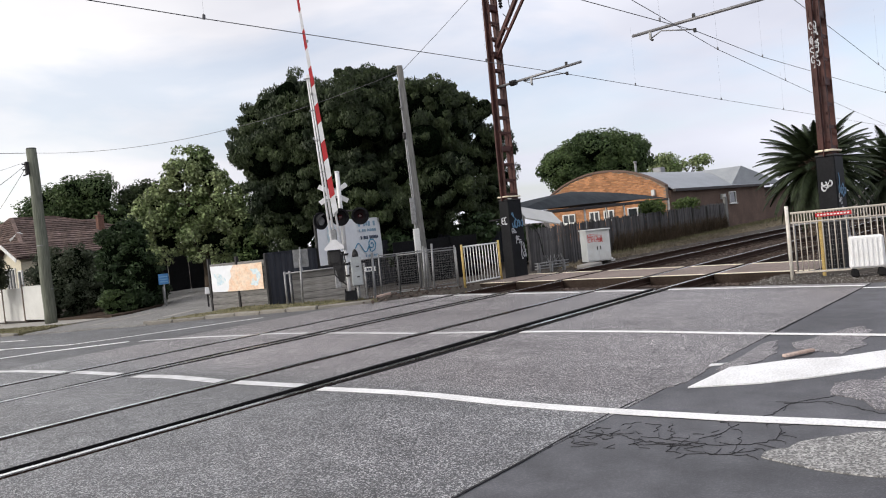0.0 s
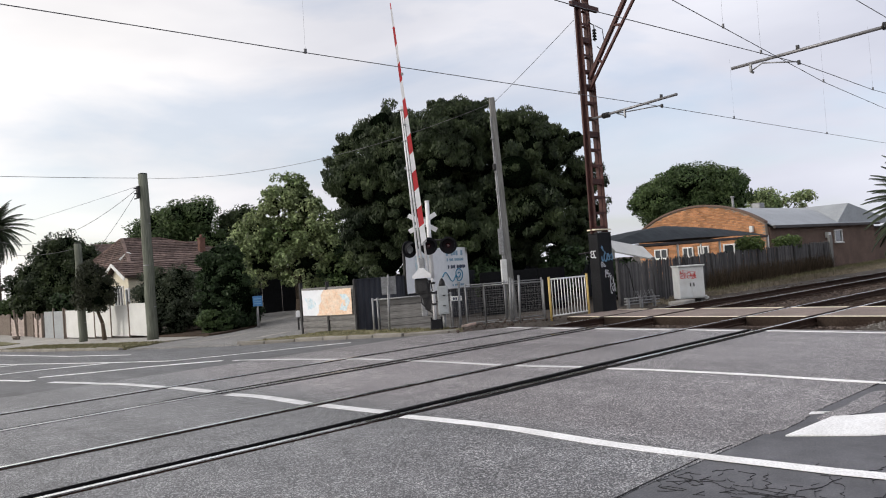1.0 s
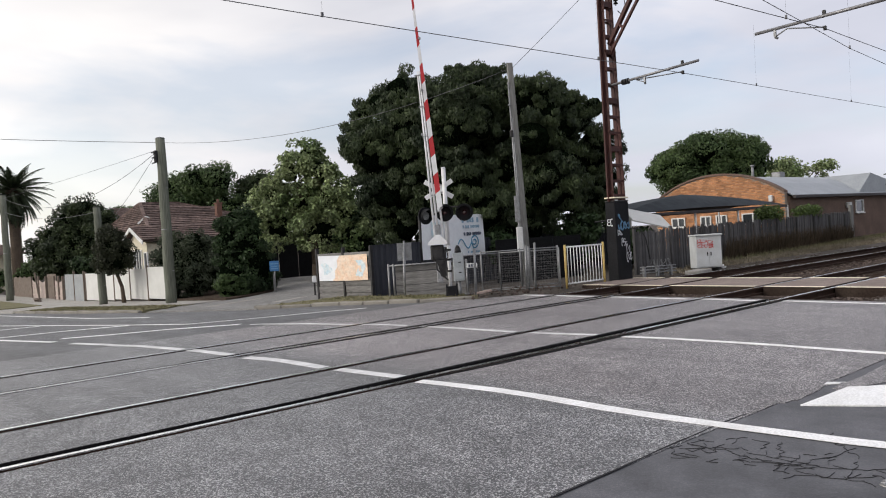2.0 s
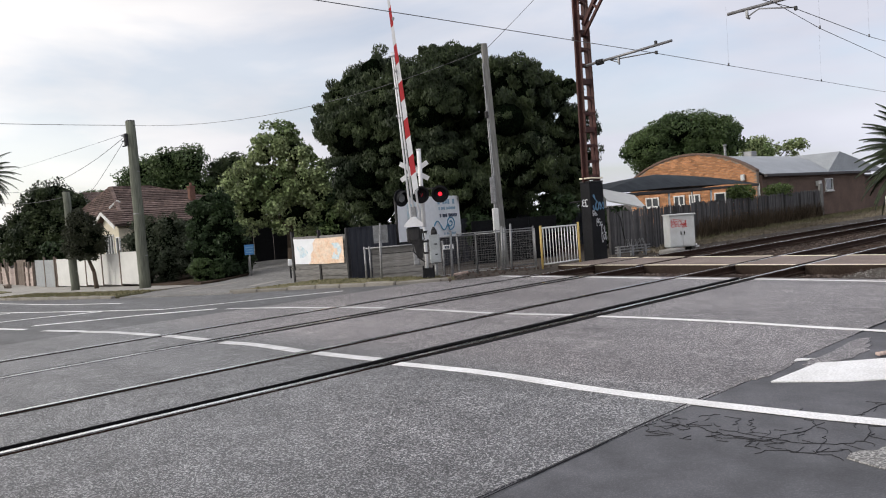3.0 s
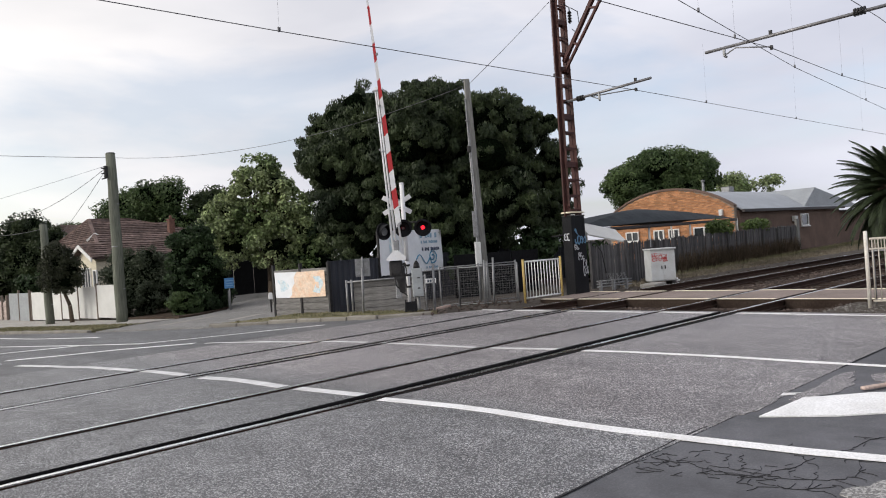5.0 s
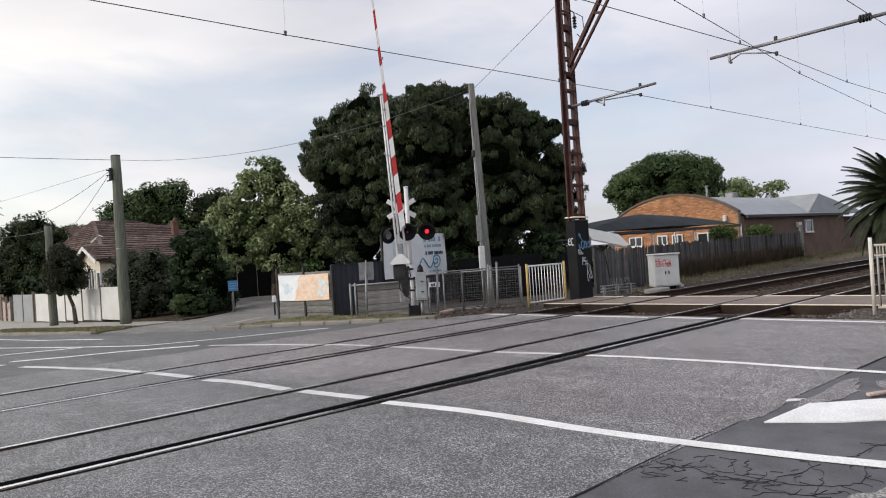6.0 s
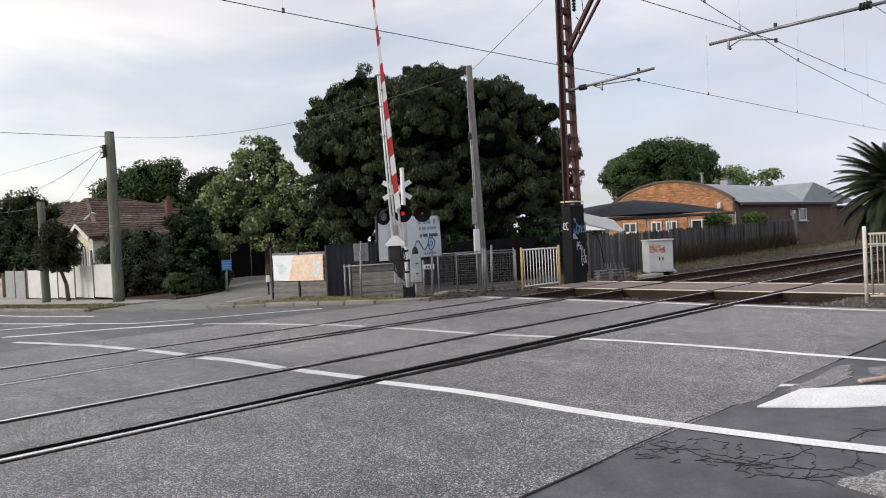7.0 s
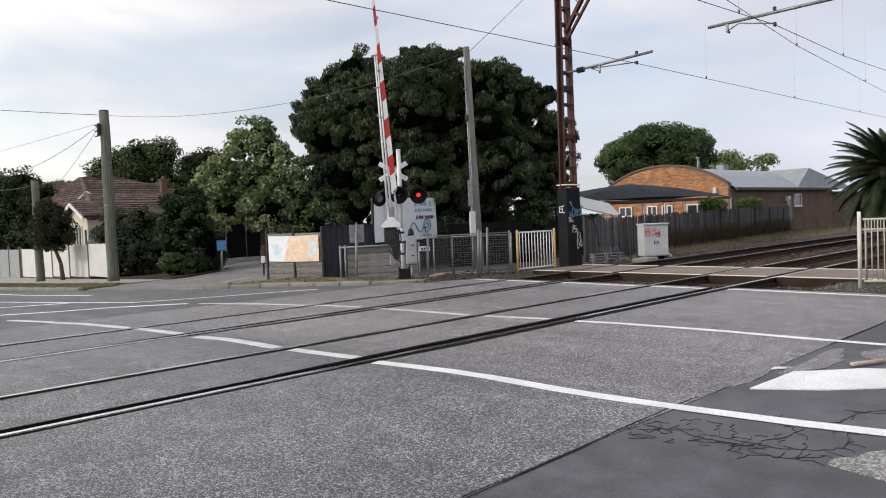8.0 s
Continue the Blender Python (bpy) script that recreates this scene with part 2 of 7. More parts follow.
M = {
    "crossing": asphalt_mat("worn_chip_asphalt", (0.070, 0.071, 0.076), (0.56, 0.555, 0.565), 0.0092, 0.46, 0.22, rough=0.5, bump=1.0, warm=0.55, lane=True),
    "dark": asphalt_mat("dark_patched_asphalt", (0.076, 0.076, 0.085), (0.118, 0.118, 0.127), 0.008, 0.45, 0.26, rough=0.6, bump=0.4),
    "faded": asphalt_mat("grey_road_asphalt", (0.074, 0.075, 0.081), (0.175, 0.175, 0.178), 0.012, 0.5, 0.28, rough=0.58, bump=0.5),
    "gravelly": asphalt_mat("coarse_stone_patch", (0.15, 0.148, 0.145), (0.52, 0.51, 0.50), 0.013, 0.7, 0.14, bump=1.0),
    "drive": asphalt_mat("pale_driveway_asphalt", (0.15, 0.147, 0.143), (0.31, 0.30, 0.295), 0.02, 0.5, 0.12),
    "mulch": mat("dark_mulch", (0.075, 0.055, 0.042), 0.95, second=(0.04, 0.032, 0.026), scale=2, fine=20, fine_amount=0.5, bump=0.8, bump_dist=0.03),
    "paint": mat("road_paint", (0.86, 0.86, 0.87), 0.6, second=(0.62, 0.61, 0.60), scale=2.2, amount=0.55, fine=55, fine_amount=0.16, bump=0.3),
    "worn_paint": mat("worn_road_paint", (0.72, 0.72, 0.73), 0.6, second=(0.44, 0.435, 0.44), scale=2.6, amount=0.6, fine=60, fine_amount=0.2, bump=0.3),
    "cream_paint": mat("cream_line_paint", (0.88, 0.80, 0.62), 0.6, second=(0.70, 0.58, 0.42), scale=2, amount=0.35, fine=50, fine_amount=0.15),
    "crack": mat("crack_tar", (0.042, 0.042, 0.046), 0.9, bump=0),
    "dirt": mat("dry_earth", (0.092, 0.080, 0.070), 0.95, second=(0.05, 0.044, 0.038), scale=0.7, fine=14, fine_amount=0.4, bump=0.6, bump_dist=0.03),
    "ballast": mat("ballast_bed", (0.055, 0.040, 0.034), 0.95, second=(0.03, 0.02, 0.016), scale=1.3, fine=22, fine_amount=0.5, bump=1.0, bump_dist=0.04),
    "stone": mat("ballast_stone", (0.110, 0.090, 0.080), 0.9, second=(0.055, 0.036, 0.03), scale=5, fine=60, island=0.45, bump=0.3),
    "pale_stone": mat("pale_gravel", (0.25, 0.24, 0.23), 0.9, second=(0.10, 0.09, 0.085), scale=5, fine=60, island=0.35, bump=0.3),
    "dead_vine": mat("dead_vine", (0.11, 0.085, 0.06), 0.95, second=(0.06, 0.048, 0.035), scale=3, fine=20, island=0.5, bump=0),
    "drygrass": mat("dry_grass", (0.20, 0.18, 0.11), 0.9, second=(0.10, 0.11, 0.05), scale=0.8, fine=9, island=0.4, bump=0),
    "turf": mat("dry_turf", (0.20, 0.18, 0.115), 0.95, second=(0.10, 0.105, 0.05), scale=0.9, fine=18, fine_amount=0.35, bump=0.6, bump_dist=0.03),
    "kerb": mat("kerb_concrete", (0.25, 0.235, 0.21), 0.9, second=(0.13, 0.12, 0.105), scale=2, fine=35, objects=0.12),
    "concrete": mat("pavement_concrete", (0.36, 0.345, 0.32), 0.9, second=(0.25, 0.24, 0.225), scale=0.8, fine=30, objects=0.08),
    "path": mat("path_asphalt", (0.27, 0.22, 0.20), 0.9, second=(0.17, 0.14, 0.125), scale=1.2, fine=45, fine_amount=0.35),
    "rail_top": mat("polished_rail", (0.93, 0.93, 0.93), 0.22, 1.0, second=(0.80, 0.78, 0.76), scale=1.5, fine=80, fine_amount=0.06, bump=0),
    "rail_rust": mat("rusty_rail", (0.045, 0.026, 0.02), 0.85, second=(0.022, 0.015, 0.012), scale=4, fine=60),
    "slab_edge": mat("stained_slab_edge", (0.030, 0.021, 0.017), 0.95, second=(0.055, 0.042, 0.034), scale=2, fine=25, bump=0.4),
    "pale_ink": mat("pale_blue_ink", (0.17, 0.36, 0.58), 0.5, bump=0),
    "muted_ink": mat("faded_blue_ink", (0.24, 0.38, 0.50), 0.6, second=(0.34, 0.46, 0.56), scale=6, bump=0),
    "rubber": mat("black_rubber", (0.009, 0.009, 0.010), 0.9, second=(0.018, 0.017, 0.017), scale=3, fine=40),
    "sleeper": mat("timber_sleeper", (0.045, 0.030, 0.023), 0.95, second=(0.028, 0.022, 0.018), scale=3, fine=30, objects=0.25),
    "rust": mat("rust_red_steel", (0.066, 0.020, 0.016), 0.66, second=(0.024, 0.011, 0.010), scale=1.6, fine=24, fine_amount=0.3, bump=0.1),
    "black": mat("black_painted_steel", (0.006, 0.0065, 0.008), 0.6, second=(0.013, 0.013, 0.016), scale=2, fine=20, bump=0.05, spec=0.15),
    "graf_white": mat("white_spray_paint", (0.62, 0.63, 0.66), 0.6, second=(0.4, 0.42, 0.46), scale=9, bump=0),
    "graf_blue": mat("blue_spray_paint", (0.10, 0.22, 0.36), 0.6, second=(0.16, 0.3, 0.45), scale=9, bump=0),
    "graf_red": mat("red_spray_paint", (0.50, 0.06, 0.06), 0.6, second=(0.6, 0.15, 0.13), scale=9, bump=0),
    "galv": mat("galvanised_steel", (0.29, 0.295, 0.305), 0.55, 0.5, second=(0.14, 0.14, 0.14), scale=7, fine=60, bump=0.05),
    "mesh_wire": mat("dull_mesh_wire", (0.20, 0.20, 0.205), 0.6, 0.5, second=(0.12, 0.11, 0.11), scale=6, bump=0),
    "straw": mat("pale_straw", (0.24, 0.21, 0.16), 0.9, second=(0.12, 0.10, 0.07), scale=0.8, fine=9, island=0.45, bump=0),
    "arm": mat("grey_catenary_tube", (0.25, 0.25, 0.26), 0.45, 0.5, second=(0.13, 0.12, 0.12), scale=5),
    "white": mat("white_painted_metal", (0.78, 0.79, 0.81), 0.45, second=(0.62, 0.61, 0.60), scale=5, fine=40, fine_amount=0.06, bump=0.04),
    "cream_rail": mat("dirty_white_rail", (0.74, 0.72, 0.67), 0.5, second=(0.54, 0.48, 0.41), scale=5, fine=40, fine_amount=0.1, bump=0.05),
    "grey_rail": mat("weathered_grey_rail", (0.50, 0.47, 0.42), 0.6, second=(0.33, 0.28, 0.23), scale=5, fine=40, fine_amount=0.15, bump=0.05),
    "red": mat("red_reflective", (0.50, 0.025, 0.03), 0.4, second=(0.38, 0.03, 0.035), scale=6, fine=50, fine_amount=0.08, bump=0.03),
    "yellow": mat("yellow_paint", (0.52, 0.38, 0.13), 0.5, second=(0.40, 0.27, 0.10), scale=6),
    "grey_box": mat("grey_cabinet_paint", (0.42, 0.45, 0.47), 0.5, second=(0.3, 0.32, 0.33), scale=4, fine=30, fine_amount=0.08),
    "pale_box": mat("pale_cabinet_paint", (0.60, 0.62, 0.63), 0.5, second=(0.46, 0.46, 0.45), scale=3, fine=30, fine_amount=0.08),
    "dark_metal": mat("greasy_dark_metal", (0.018, 0.018, 0.020), 0.6, 0.2, second=(0.045, 0.042, 0.04), scale=8),
    "lens_off": mat("unlit_red_lens", (0.035, 0.004, 0.005), 0.15, second=(0.02, 0.003, 0.004), bump=0, spec=0.6),
    "lens_on": mat("lit_red_lens", (0.5, 0.01, 0.015), 0.2, second=(0.5, 0.01, 0.015), bump=0, emit=(1.0, 0.025, 0.05), strength=1.3),
    "lens_dim": mat("lit_red_lens_off_axis", (0.4, 0.01, 0.015), 0.2, second=(0.4, 0.01, 0.015), bump=0, emit=(1.0, 0.03, 0.05), strength=0.35),
    "lens_clear": mat("grey_glass_lens", (0.22, 0.23, 0.24), 0.12, second=(0.3, 0.31, 0.33), bump=0, spec=0.7),
    "pole": mat("weathered_timber_pole", (0.155, 0.165, 0.135), 0.9, second=(0.095, 0.10, 0.082), scale=2.5, fine=26, fine_amount=0.3, bump=0.4, stretch=(1, 1, 0.08)),
    "grey_pole": mat("grey_timber_post", (0.22, 0.22, 0.21), 0.85, second=(0.13, 0.13, 0.125), scale=2.5, fine=26, fine_amount=0.25, bump=0.4, stretch=(1, 1, 0.1)),
    "paling": mat("weathered_paling", (0.105, 0.103, 0.106), 0.95, second=(0.024, 0.021, 0.02), scale=2.5, fine=22, fine_amount=0.35, bump=0.5, stretch=(1, 1, 0.12), objects=0.45),
    "plank": mat("grey_sleeper_plank", (0.235, 0.228, 0.22), 0.9, second=(0.125, 0.12, 0.115), scale=3, fine=24, fine_amount=0.3, bump=0.5, stretch=(0.15, 0.15, 1), objects=0.2),
    "navy": mat("charcoal_steel_sheet", (0.032, 0.035, 0.047), 0.6, second=(0.022, 0.025, 0.034), scale=1.5, fine=12, fine_amount=0.08, objects=0.06),
    # sheet and shed walls under trees, with that deep shade put into the colour
    "shaded_wall": mat("tree_shade_black", (0.010, 0.0105, 0.012), 0.9, second=(0.006, 0.006, 0.007), scale=1.2, fine=15),
    "fence_white": mat("cream_sheet_fence", (0.62, 0.62, 0.60), 0.55, second=(0.50, 0.50, 0.48), scale=1.2, fine=20, fine_amount=0.05, objects=0.04),
    "fence_post": mat("brown_fence_post", (0.20, 0.165, 0.14), 0.8, second=(0.12, 0.10, 0.085), scale=4),
    "fence_grey": mat("grey_sheet_fence", (0.30, 0.32, 0.33), 0.6, second=(0.24, 0.25, 0.26), scale=2),
    "picket": mat("faded_pink_picket", (0.52, 0.44, 0.40), 0.85, second=(0.38, 0.31, 0.28), scale=3, objects=0.15),
    "banner": mat("white_vinyl", (0.80, 0.82, 0.85), 0.55, second=(0.70, 0.73, 0.78), scale=1.8, fine=6, fine_amount=0.04, bump=0.05),
    "peach": mat("peach_print", (0.76, 0.53, 0.37), 0.6, second=(0.80, 0.66, 0.54), scale=7, amount=0.9, fine=18, fine_amount=0.12, bump=0.03),
    "sky_print": mat("pale_blue_print", (0.50, 0.65, 0.73), 0.6, second=(0.74, 0.76, 0.77), scale=9, amount=0.9, fine=20, fine_amount=0.1, bump=0.03),
    # blue taken darker, so the tree's shade on the plate is in the colour
    "blue_sign": mat("shade_dimmed_blue_enamel", (0.045, 0.17, 0.40), 0.4, second=(0.06, 0.21, 0.45), scale=6),
    "blue_ink": mat("blue_ink", (0.08, 0.30, 0.48), 0.6, bump=0),
    "dark_ink": mat("dark_ink", (0.07, 0.09, 0.14), 0.6, bump=0),
    "brick": mat("orange_brick", (0.47, 0.24, 0.125), 0.9, second=(0.35, 0.17, 0.09), scale=1.2, fine=30, island=0.3),
    "mortar": mat("mortar", (0.30, 0.25, 0.205), 0.95, second=(0.22, 0.18, 0.15), scale=2, fine=25),
    "brownwall": mat("brown_brick_wall", (0.155, 0.108, 0.088), 0.9, second=(0.10, 0.072, 0.06), scale=1.0, fine=16, fine_amount=0.25, objects=0.15),
    "roof_metal": mat("pale_zinc_roof", (0.33, 0.35, 0.37), 0.45, 0.3, second=(0.25, 0.265, 0.28), scale=0.8, fine=10, fine_amount=0.1),
    "gutter": mat("dark_fascia", (0.05, 0.042, 0.042), 0.6, bump=0.05),
    "window": mat("dark_window_glass", (0.03, 0.035, 0.04), 0.06, second=(0.05, 0.055, 0.06), bump=0, spec=0.8),
    "frame_white": mat("white_window_frame", (0.72, 0.72, 0.71), 0.5, bump=0.02),
    "sail": mat("charcoal_shade_cloth", (0.05, 0.057, 0.064), 0.85, second=(0.025, 0.03, 0.037), scale=2, fine=60, fine_amount=0.1, bump=0.1),
    "tile": mat("brown_roof_tile", (0.15, 0.108, 0.097), 0.85, second=(0.075, 0.055, 0.05), scale=1.6, amount=0.8, fine=5, fine_amount=0.45, objects=0.3),
    "render_wall": mat("cream_render", (0.62, 0.57, 0.45), 0.9, second=(0.52, 0.47, 0.37), scale=0.8, fine=25),
    "chimney": mat("chimney_brick", (0.17, 0.095, 0.075), 0.9, second=(0.11, 0.065, 0.052), scale=5, fine=30),
    "bark": mat("tree_bark", (0.10, 0.078, 0.06), 0.95, second=(0.06, 0.047, 0.037), scale=4, fine=25, fine_amount=0.4, bump=0.7, stretch=(1, 1, 0.25)),
    "leaf_dark": leaf_mat("dark_leaf", (0.060, 0.082, 0.034), (0.014, 0.024, 0.012), 0.28, 0.8),
    "leaf_mid": leaf_mat("mid_leaf", (0.29, 0.34, 0.17), (0.085, 0.135, 0.045), 0.65),
    "leaf_creeper": leaf_mat("creeper_leaf", (0.11, 0.165, 0.045), (0.06, 0.085, 0.03), 0.45),
    "leaf_hedge": leaf_mat("hedge_leaf", (0.038, 0.064, 0.025), (0.022, 0.040, 0.018), 0.5),
    "leaf_olive": leaf_mat("olive_leaf", (0.060, 0.075, 0.045), (0.038, 0.050, 0.032), 0.4),
    "leaf_far": leaf_mat("far_leaf", (0.085, 0.125, 0.045), (0.045, 0.075, 0.03), 0.5),
    "leaf_brown": leaf_mat("brown_green_leaf", (0.036, 0.042, 0.022), (0.026, 0.030, 0.017), 0.4),
    # near-black: the shade deep inside a crown, put into the colour
    "core": mat("crown_shade_black", (0.006, 0.010, 0.005), 1.0, second=(0.002, 0.004, 0.002), scale=5, fine=14, fine_amount=0.8, bump=1.0, bump_dist=0.25, spec=0.0),
    "palm": leaf_mat("palm_frond", (0.034, 0.047, 0.022), (0.02, 0.03, 0.015), 0.4),
    "wire": mat("overhead_wire", (0.11, 0.11, 0.12), 0.5, 0.3, bump=0),
    "splinter": mat("splintered_wood", (0.55, 0.43, 0.38), 0.85, second=(0.28, 0.19, 0.15), scale=8),
    "car_white": mat("white_car_paint", (0.72, 0.73, 0.74), 0.25, second=(0.68, 0.69, 0.70), bump=0, fine_amount=0.02),
}


# ---------------------------------------------------------------- mesh helpers
def box(bm, c, s, rot=None, taper=1.0, bevel=0.0):
    """A box with its centre at c; taper scales the top; rot is a matrix about its centre."""
    made = bmesh.ops.create_cube(bm, size=1.0)["verts"]
    for v in made:
        k = taper if v.co.z > 0 else 1.0
        v.co = Vector((v.co.x * s[0] * k, v.co.y * s[1] * k, v.co.z * s[2]))
    if bevel:
        edges = list({e for v in made for e in v.link_edges})
        made = bmesh.ops.bevel(bm, geom=edges, offset=bevel, segments=1, affect="EDGES")["verts"]
        made = list({v for v in made})
    for v in made:
        v.co = (rot @ v.co if rot else v.co) + Vector(c)
    return made


def rod(bm, p0, p1, r0, r1=None, seg=8, caps=True):
    """A tapered round bar from p0 to p1."""
    p0, p1 = Vector(p0), Vector(p1)
    r1 = r0 if r1 is None else r1
    q = (p1 - p0).to_track_quat("Z", "Y")
    rings = []
    for p, r in ((p0, r0), (p1, r1)):
        rings.append([bm.verts.new(p + q @ Vector((r * math.cos(i * math.tau / seg), r * math.sin(i * math.tau / seg), 0))) for i in range(seg)])
    for i in range(seg):
        j = (i + 1) % seg
        bm.faces.new((rings[0][i], rings[0][j], rings[1][j], rings[1][i])).smooth = True
    if caps:
        bm.faces.new(rings[0][::-1])
        bm.faces.new(rings[1])


def turned(bm, profile, seg=14, wobble=0.0):
    """One turned solid from (z, radius) rings, closed at both ends."""
    rings = []
    for k, (z, r) in enumerate(profile):
        dx = wobble * math.sin(k * 1.7)
        rings.append([bm.verts.new((dx + r * math.cos(i * math.tau / seg), r * math.sin(i * math.tau / seg), z)) for i in range(seg)])
    for a, b in zip(rings, rings[1:]):
        for i in range(seg):
            j = (i + 1) % seg
            bm.faces.new((a[i], a[j], b[j], b[i])).smooth = True
    bm.faces.new(rings[0][::-1])
    bm.faces.new(rings[-1])


def pipe(bm, points, r, seg=6):
    """One continuous round tube through the points."""
    pts = [Vector(p) for p in points]
    up, rings = Vector((0.31, 0.17, 0.93)), []
    for i, p in enumerate(pts):
        d = (pts[min(i + 1, len(pts) - 1)] - pts[max(i - 1, 0)]).normalized()
        a = d.cross(up if abs(d.dot(up)) < 0.95 else Vector((1, 0, 0))).normalized()
        b = d.cross(a)
        rings.append([bm.verts.new(p + (a * math.cos(k * math.tau / seg) + b * math.sin(k * math.tau / seg)) * r) for k in range(seg)])
    for q, w in zip(rings, rings[1:]):
        for k in range(seg):
            n = (k + 1) % seg
            bm.faces.new((q[k], q[n], w[n], w[k])).smooth = True
    bm.faces.new(rings[0][::-1])
    bm.faces.new(rings[-1])


def beam(bm, p0, p1, w, h):
    """A square bar from p0 to p1, w wide and h high."""
    p0, p1 = Vector(p0), Vector(p1)
    rot = (p1 - p0).to_track_quat("Y", "Z").to_matrix()
    box(bm, (p0 + p1) / 2, (w, (p1 - p0).length, h), rot)


def prism(bm, pts, z0, z1):
    """A flat polygon pulled up from z0 to z1."""
    lo, hi = [bm.verts.new((x, y, z0)) for x, y in pts], [bm.verts.new((x, y, z1)) for x, y in pts]
    bm.faces.new(hi)
    bm.faces.new(lo[::-1])
    for i in range(len(pts)):
        j = (i + 1) % len(pts)
        bm.faces.new((lo[i], lo[j], hi[j], hi[i]))


def mesh_of(name, bm, material):
    bmesh.ops.recalc_face_normals(bm, faces=bm.faces)
    me = bpy.data.meshes.new(name)
    bm.to_mesh(me)
    bm.free()
    me.materials.append(material)
    return me


def raw_mesh(name, verts, faces, material, smooth=False):
    me = bpy.data.meshes.new(name)
    me.from_pydata([tuple(map(float, v)) for v in verts], [], [tuple(int(i) for i in f) for f in faces])
    me.materials.append(material)
    if smooth:
        me.polygons.foreach_set("use_smooth", [True] * len(me.polygons))
    return me


def part(name, bm, material, parent, label="", m=None):
    """Links a bmesh (or a mesh) as one object under a thing or under a part."""
    me = bm if isinstance(bm, bpy.types.Mesh) else mesh_of(name, bm, material)
    ob = new(name, me)
    if m:
        ob.matrix_basis = m
    ob.parent = parent
    if label:
        ob["label"] = label
    return ob


def thing(name, m, label, category, group="", kind=""):
    ob = new(name)
    ob.matrix_basis = m
    return tagged(ob, label, category, group, kind)


def setting(name, bm, material, label, category="", m=None):
    me = bm if isinstance(bm, bpy.types.Mesh) else mesh_of(name, bm, material)
    ob = new(name, me)
    if m:
        ob.matrix_basis = m
    return tagged(ob, label, category or name.split("_")[0], kind="structure")


def B():
    return bmesh.new()


def smooth(a, b, x):
    t = min(1.0, max(0.0, (x - a) / (b - a)))
    return t * t * (3 - 2 * t)


# ---------------------------------------------------------------- the lie of the land
ROAD_EDGE = 14.35                              # far side of the road south of the crossing
KY = (-40, 13.2, 13.9, 15.0, 17.9, 20.1, 24.9, 33.0, 45.0, 60.0, 90.0)
KX = (14.35, 14.35, 13.0, 11.75, 11.15, 10.0, 8.9, 7.95, 7.2, 6.9, 6.5)
RAILS = (6.715, 8.315, 10.70, 12.30)


def kerb_x(y):
    return float(np.interp(y, KY, KX))


def slope(x, y):
    return -0.027 * max(0.0, min(y, 44.0) - 14.8) * (1 - smooth(13.8, 20, x))


def ground_z(x, y):
    z = slope(x, y)
    pit = smooth(14.3, 14.75, x) * smooth(5.2, 5.6, y) * (1 - smooth(13.0, 13.35, y))
    under = (1 - smooth(13.6, 14.2, x)) * smooth(3.0, 3.4, y) * (1 - smooth(13.2, 13.6, y))
    return z - 0.26 * pit - 0.22 * under - 0.03


def make_ground():
    far = [80, 110, 160, 260, 450, 900, 2000]
    xs = sorted({*[-f for f in far], *np.arange(-40, -8, 4.0), *np.arange(-8, 13.5, 1.0), *np.arange(13.5, 20.5, 0.35), *np.arange(21, 70, 1.5), *far})
    ys = sorted({*[-f for f in far], *np.arange(-40, 0, 4.0), *np.arange(0, 16, 0.4), *np.arange(16, 70, 1.5), *far})
    verts = [(x, y, ground_z(x, y)) for y in ys for x in xs]
    w = len(xs)
    faces = [(j * w + i, j * w + i + 1, (j + 1) * w + i + 1, (j + 1) * w + i) for j in range(len(ys) - 1) for i in range(w - 1)]
    setting("ground", raw_mesh("ground", verts, faces, M["dirt"], True), None, "bare dry earth beside the railway and the road", "ground")


def strip(name, ys, left, right, lift, material, label, category, nx=10, thick=0.06):
    """A sheet that lies on the ground between two edges, with a skirt."""
    verts, faces = [], []
    for y in ys:
        x0, x1 = left(y), right(y)
        for i in range(nx + 1):
            x = x0 + (x1 - x0) * i / nx
            verts.append((x, y, slope(x, y) + lift))
    w = nx + 1
    for j in range(len(ys) - 1):
        for i in range(nx):
            faces.append((j * w + i, j * w + i + 1, (j + 1) * w + i + 1, (j + 1) * w + i))
    rim = [*range(w), *[j * w + nx for j in range(1, len(ys))], *[(len(ys) - 1) * w + i for i in range(nx - 1, -1, -1)], *[j * w for j in range(len(ys) - 2, 0, -1)]]
    base = len(verts)
    verts += [(verts[k][0], verts[k][1], verts[k][2] - thick) for k in rim]
    for k in range(len(rim)):
        q = (k + 1) % len(rim)
        faces.append((rim[q], rim[k], base + k, base + q))
    return setting(name, raw_mesh(name, verts, faces, material), None, label, category)


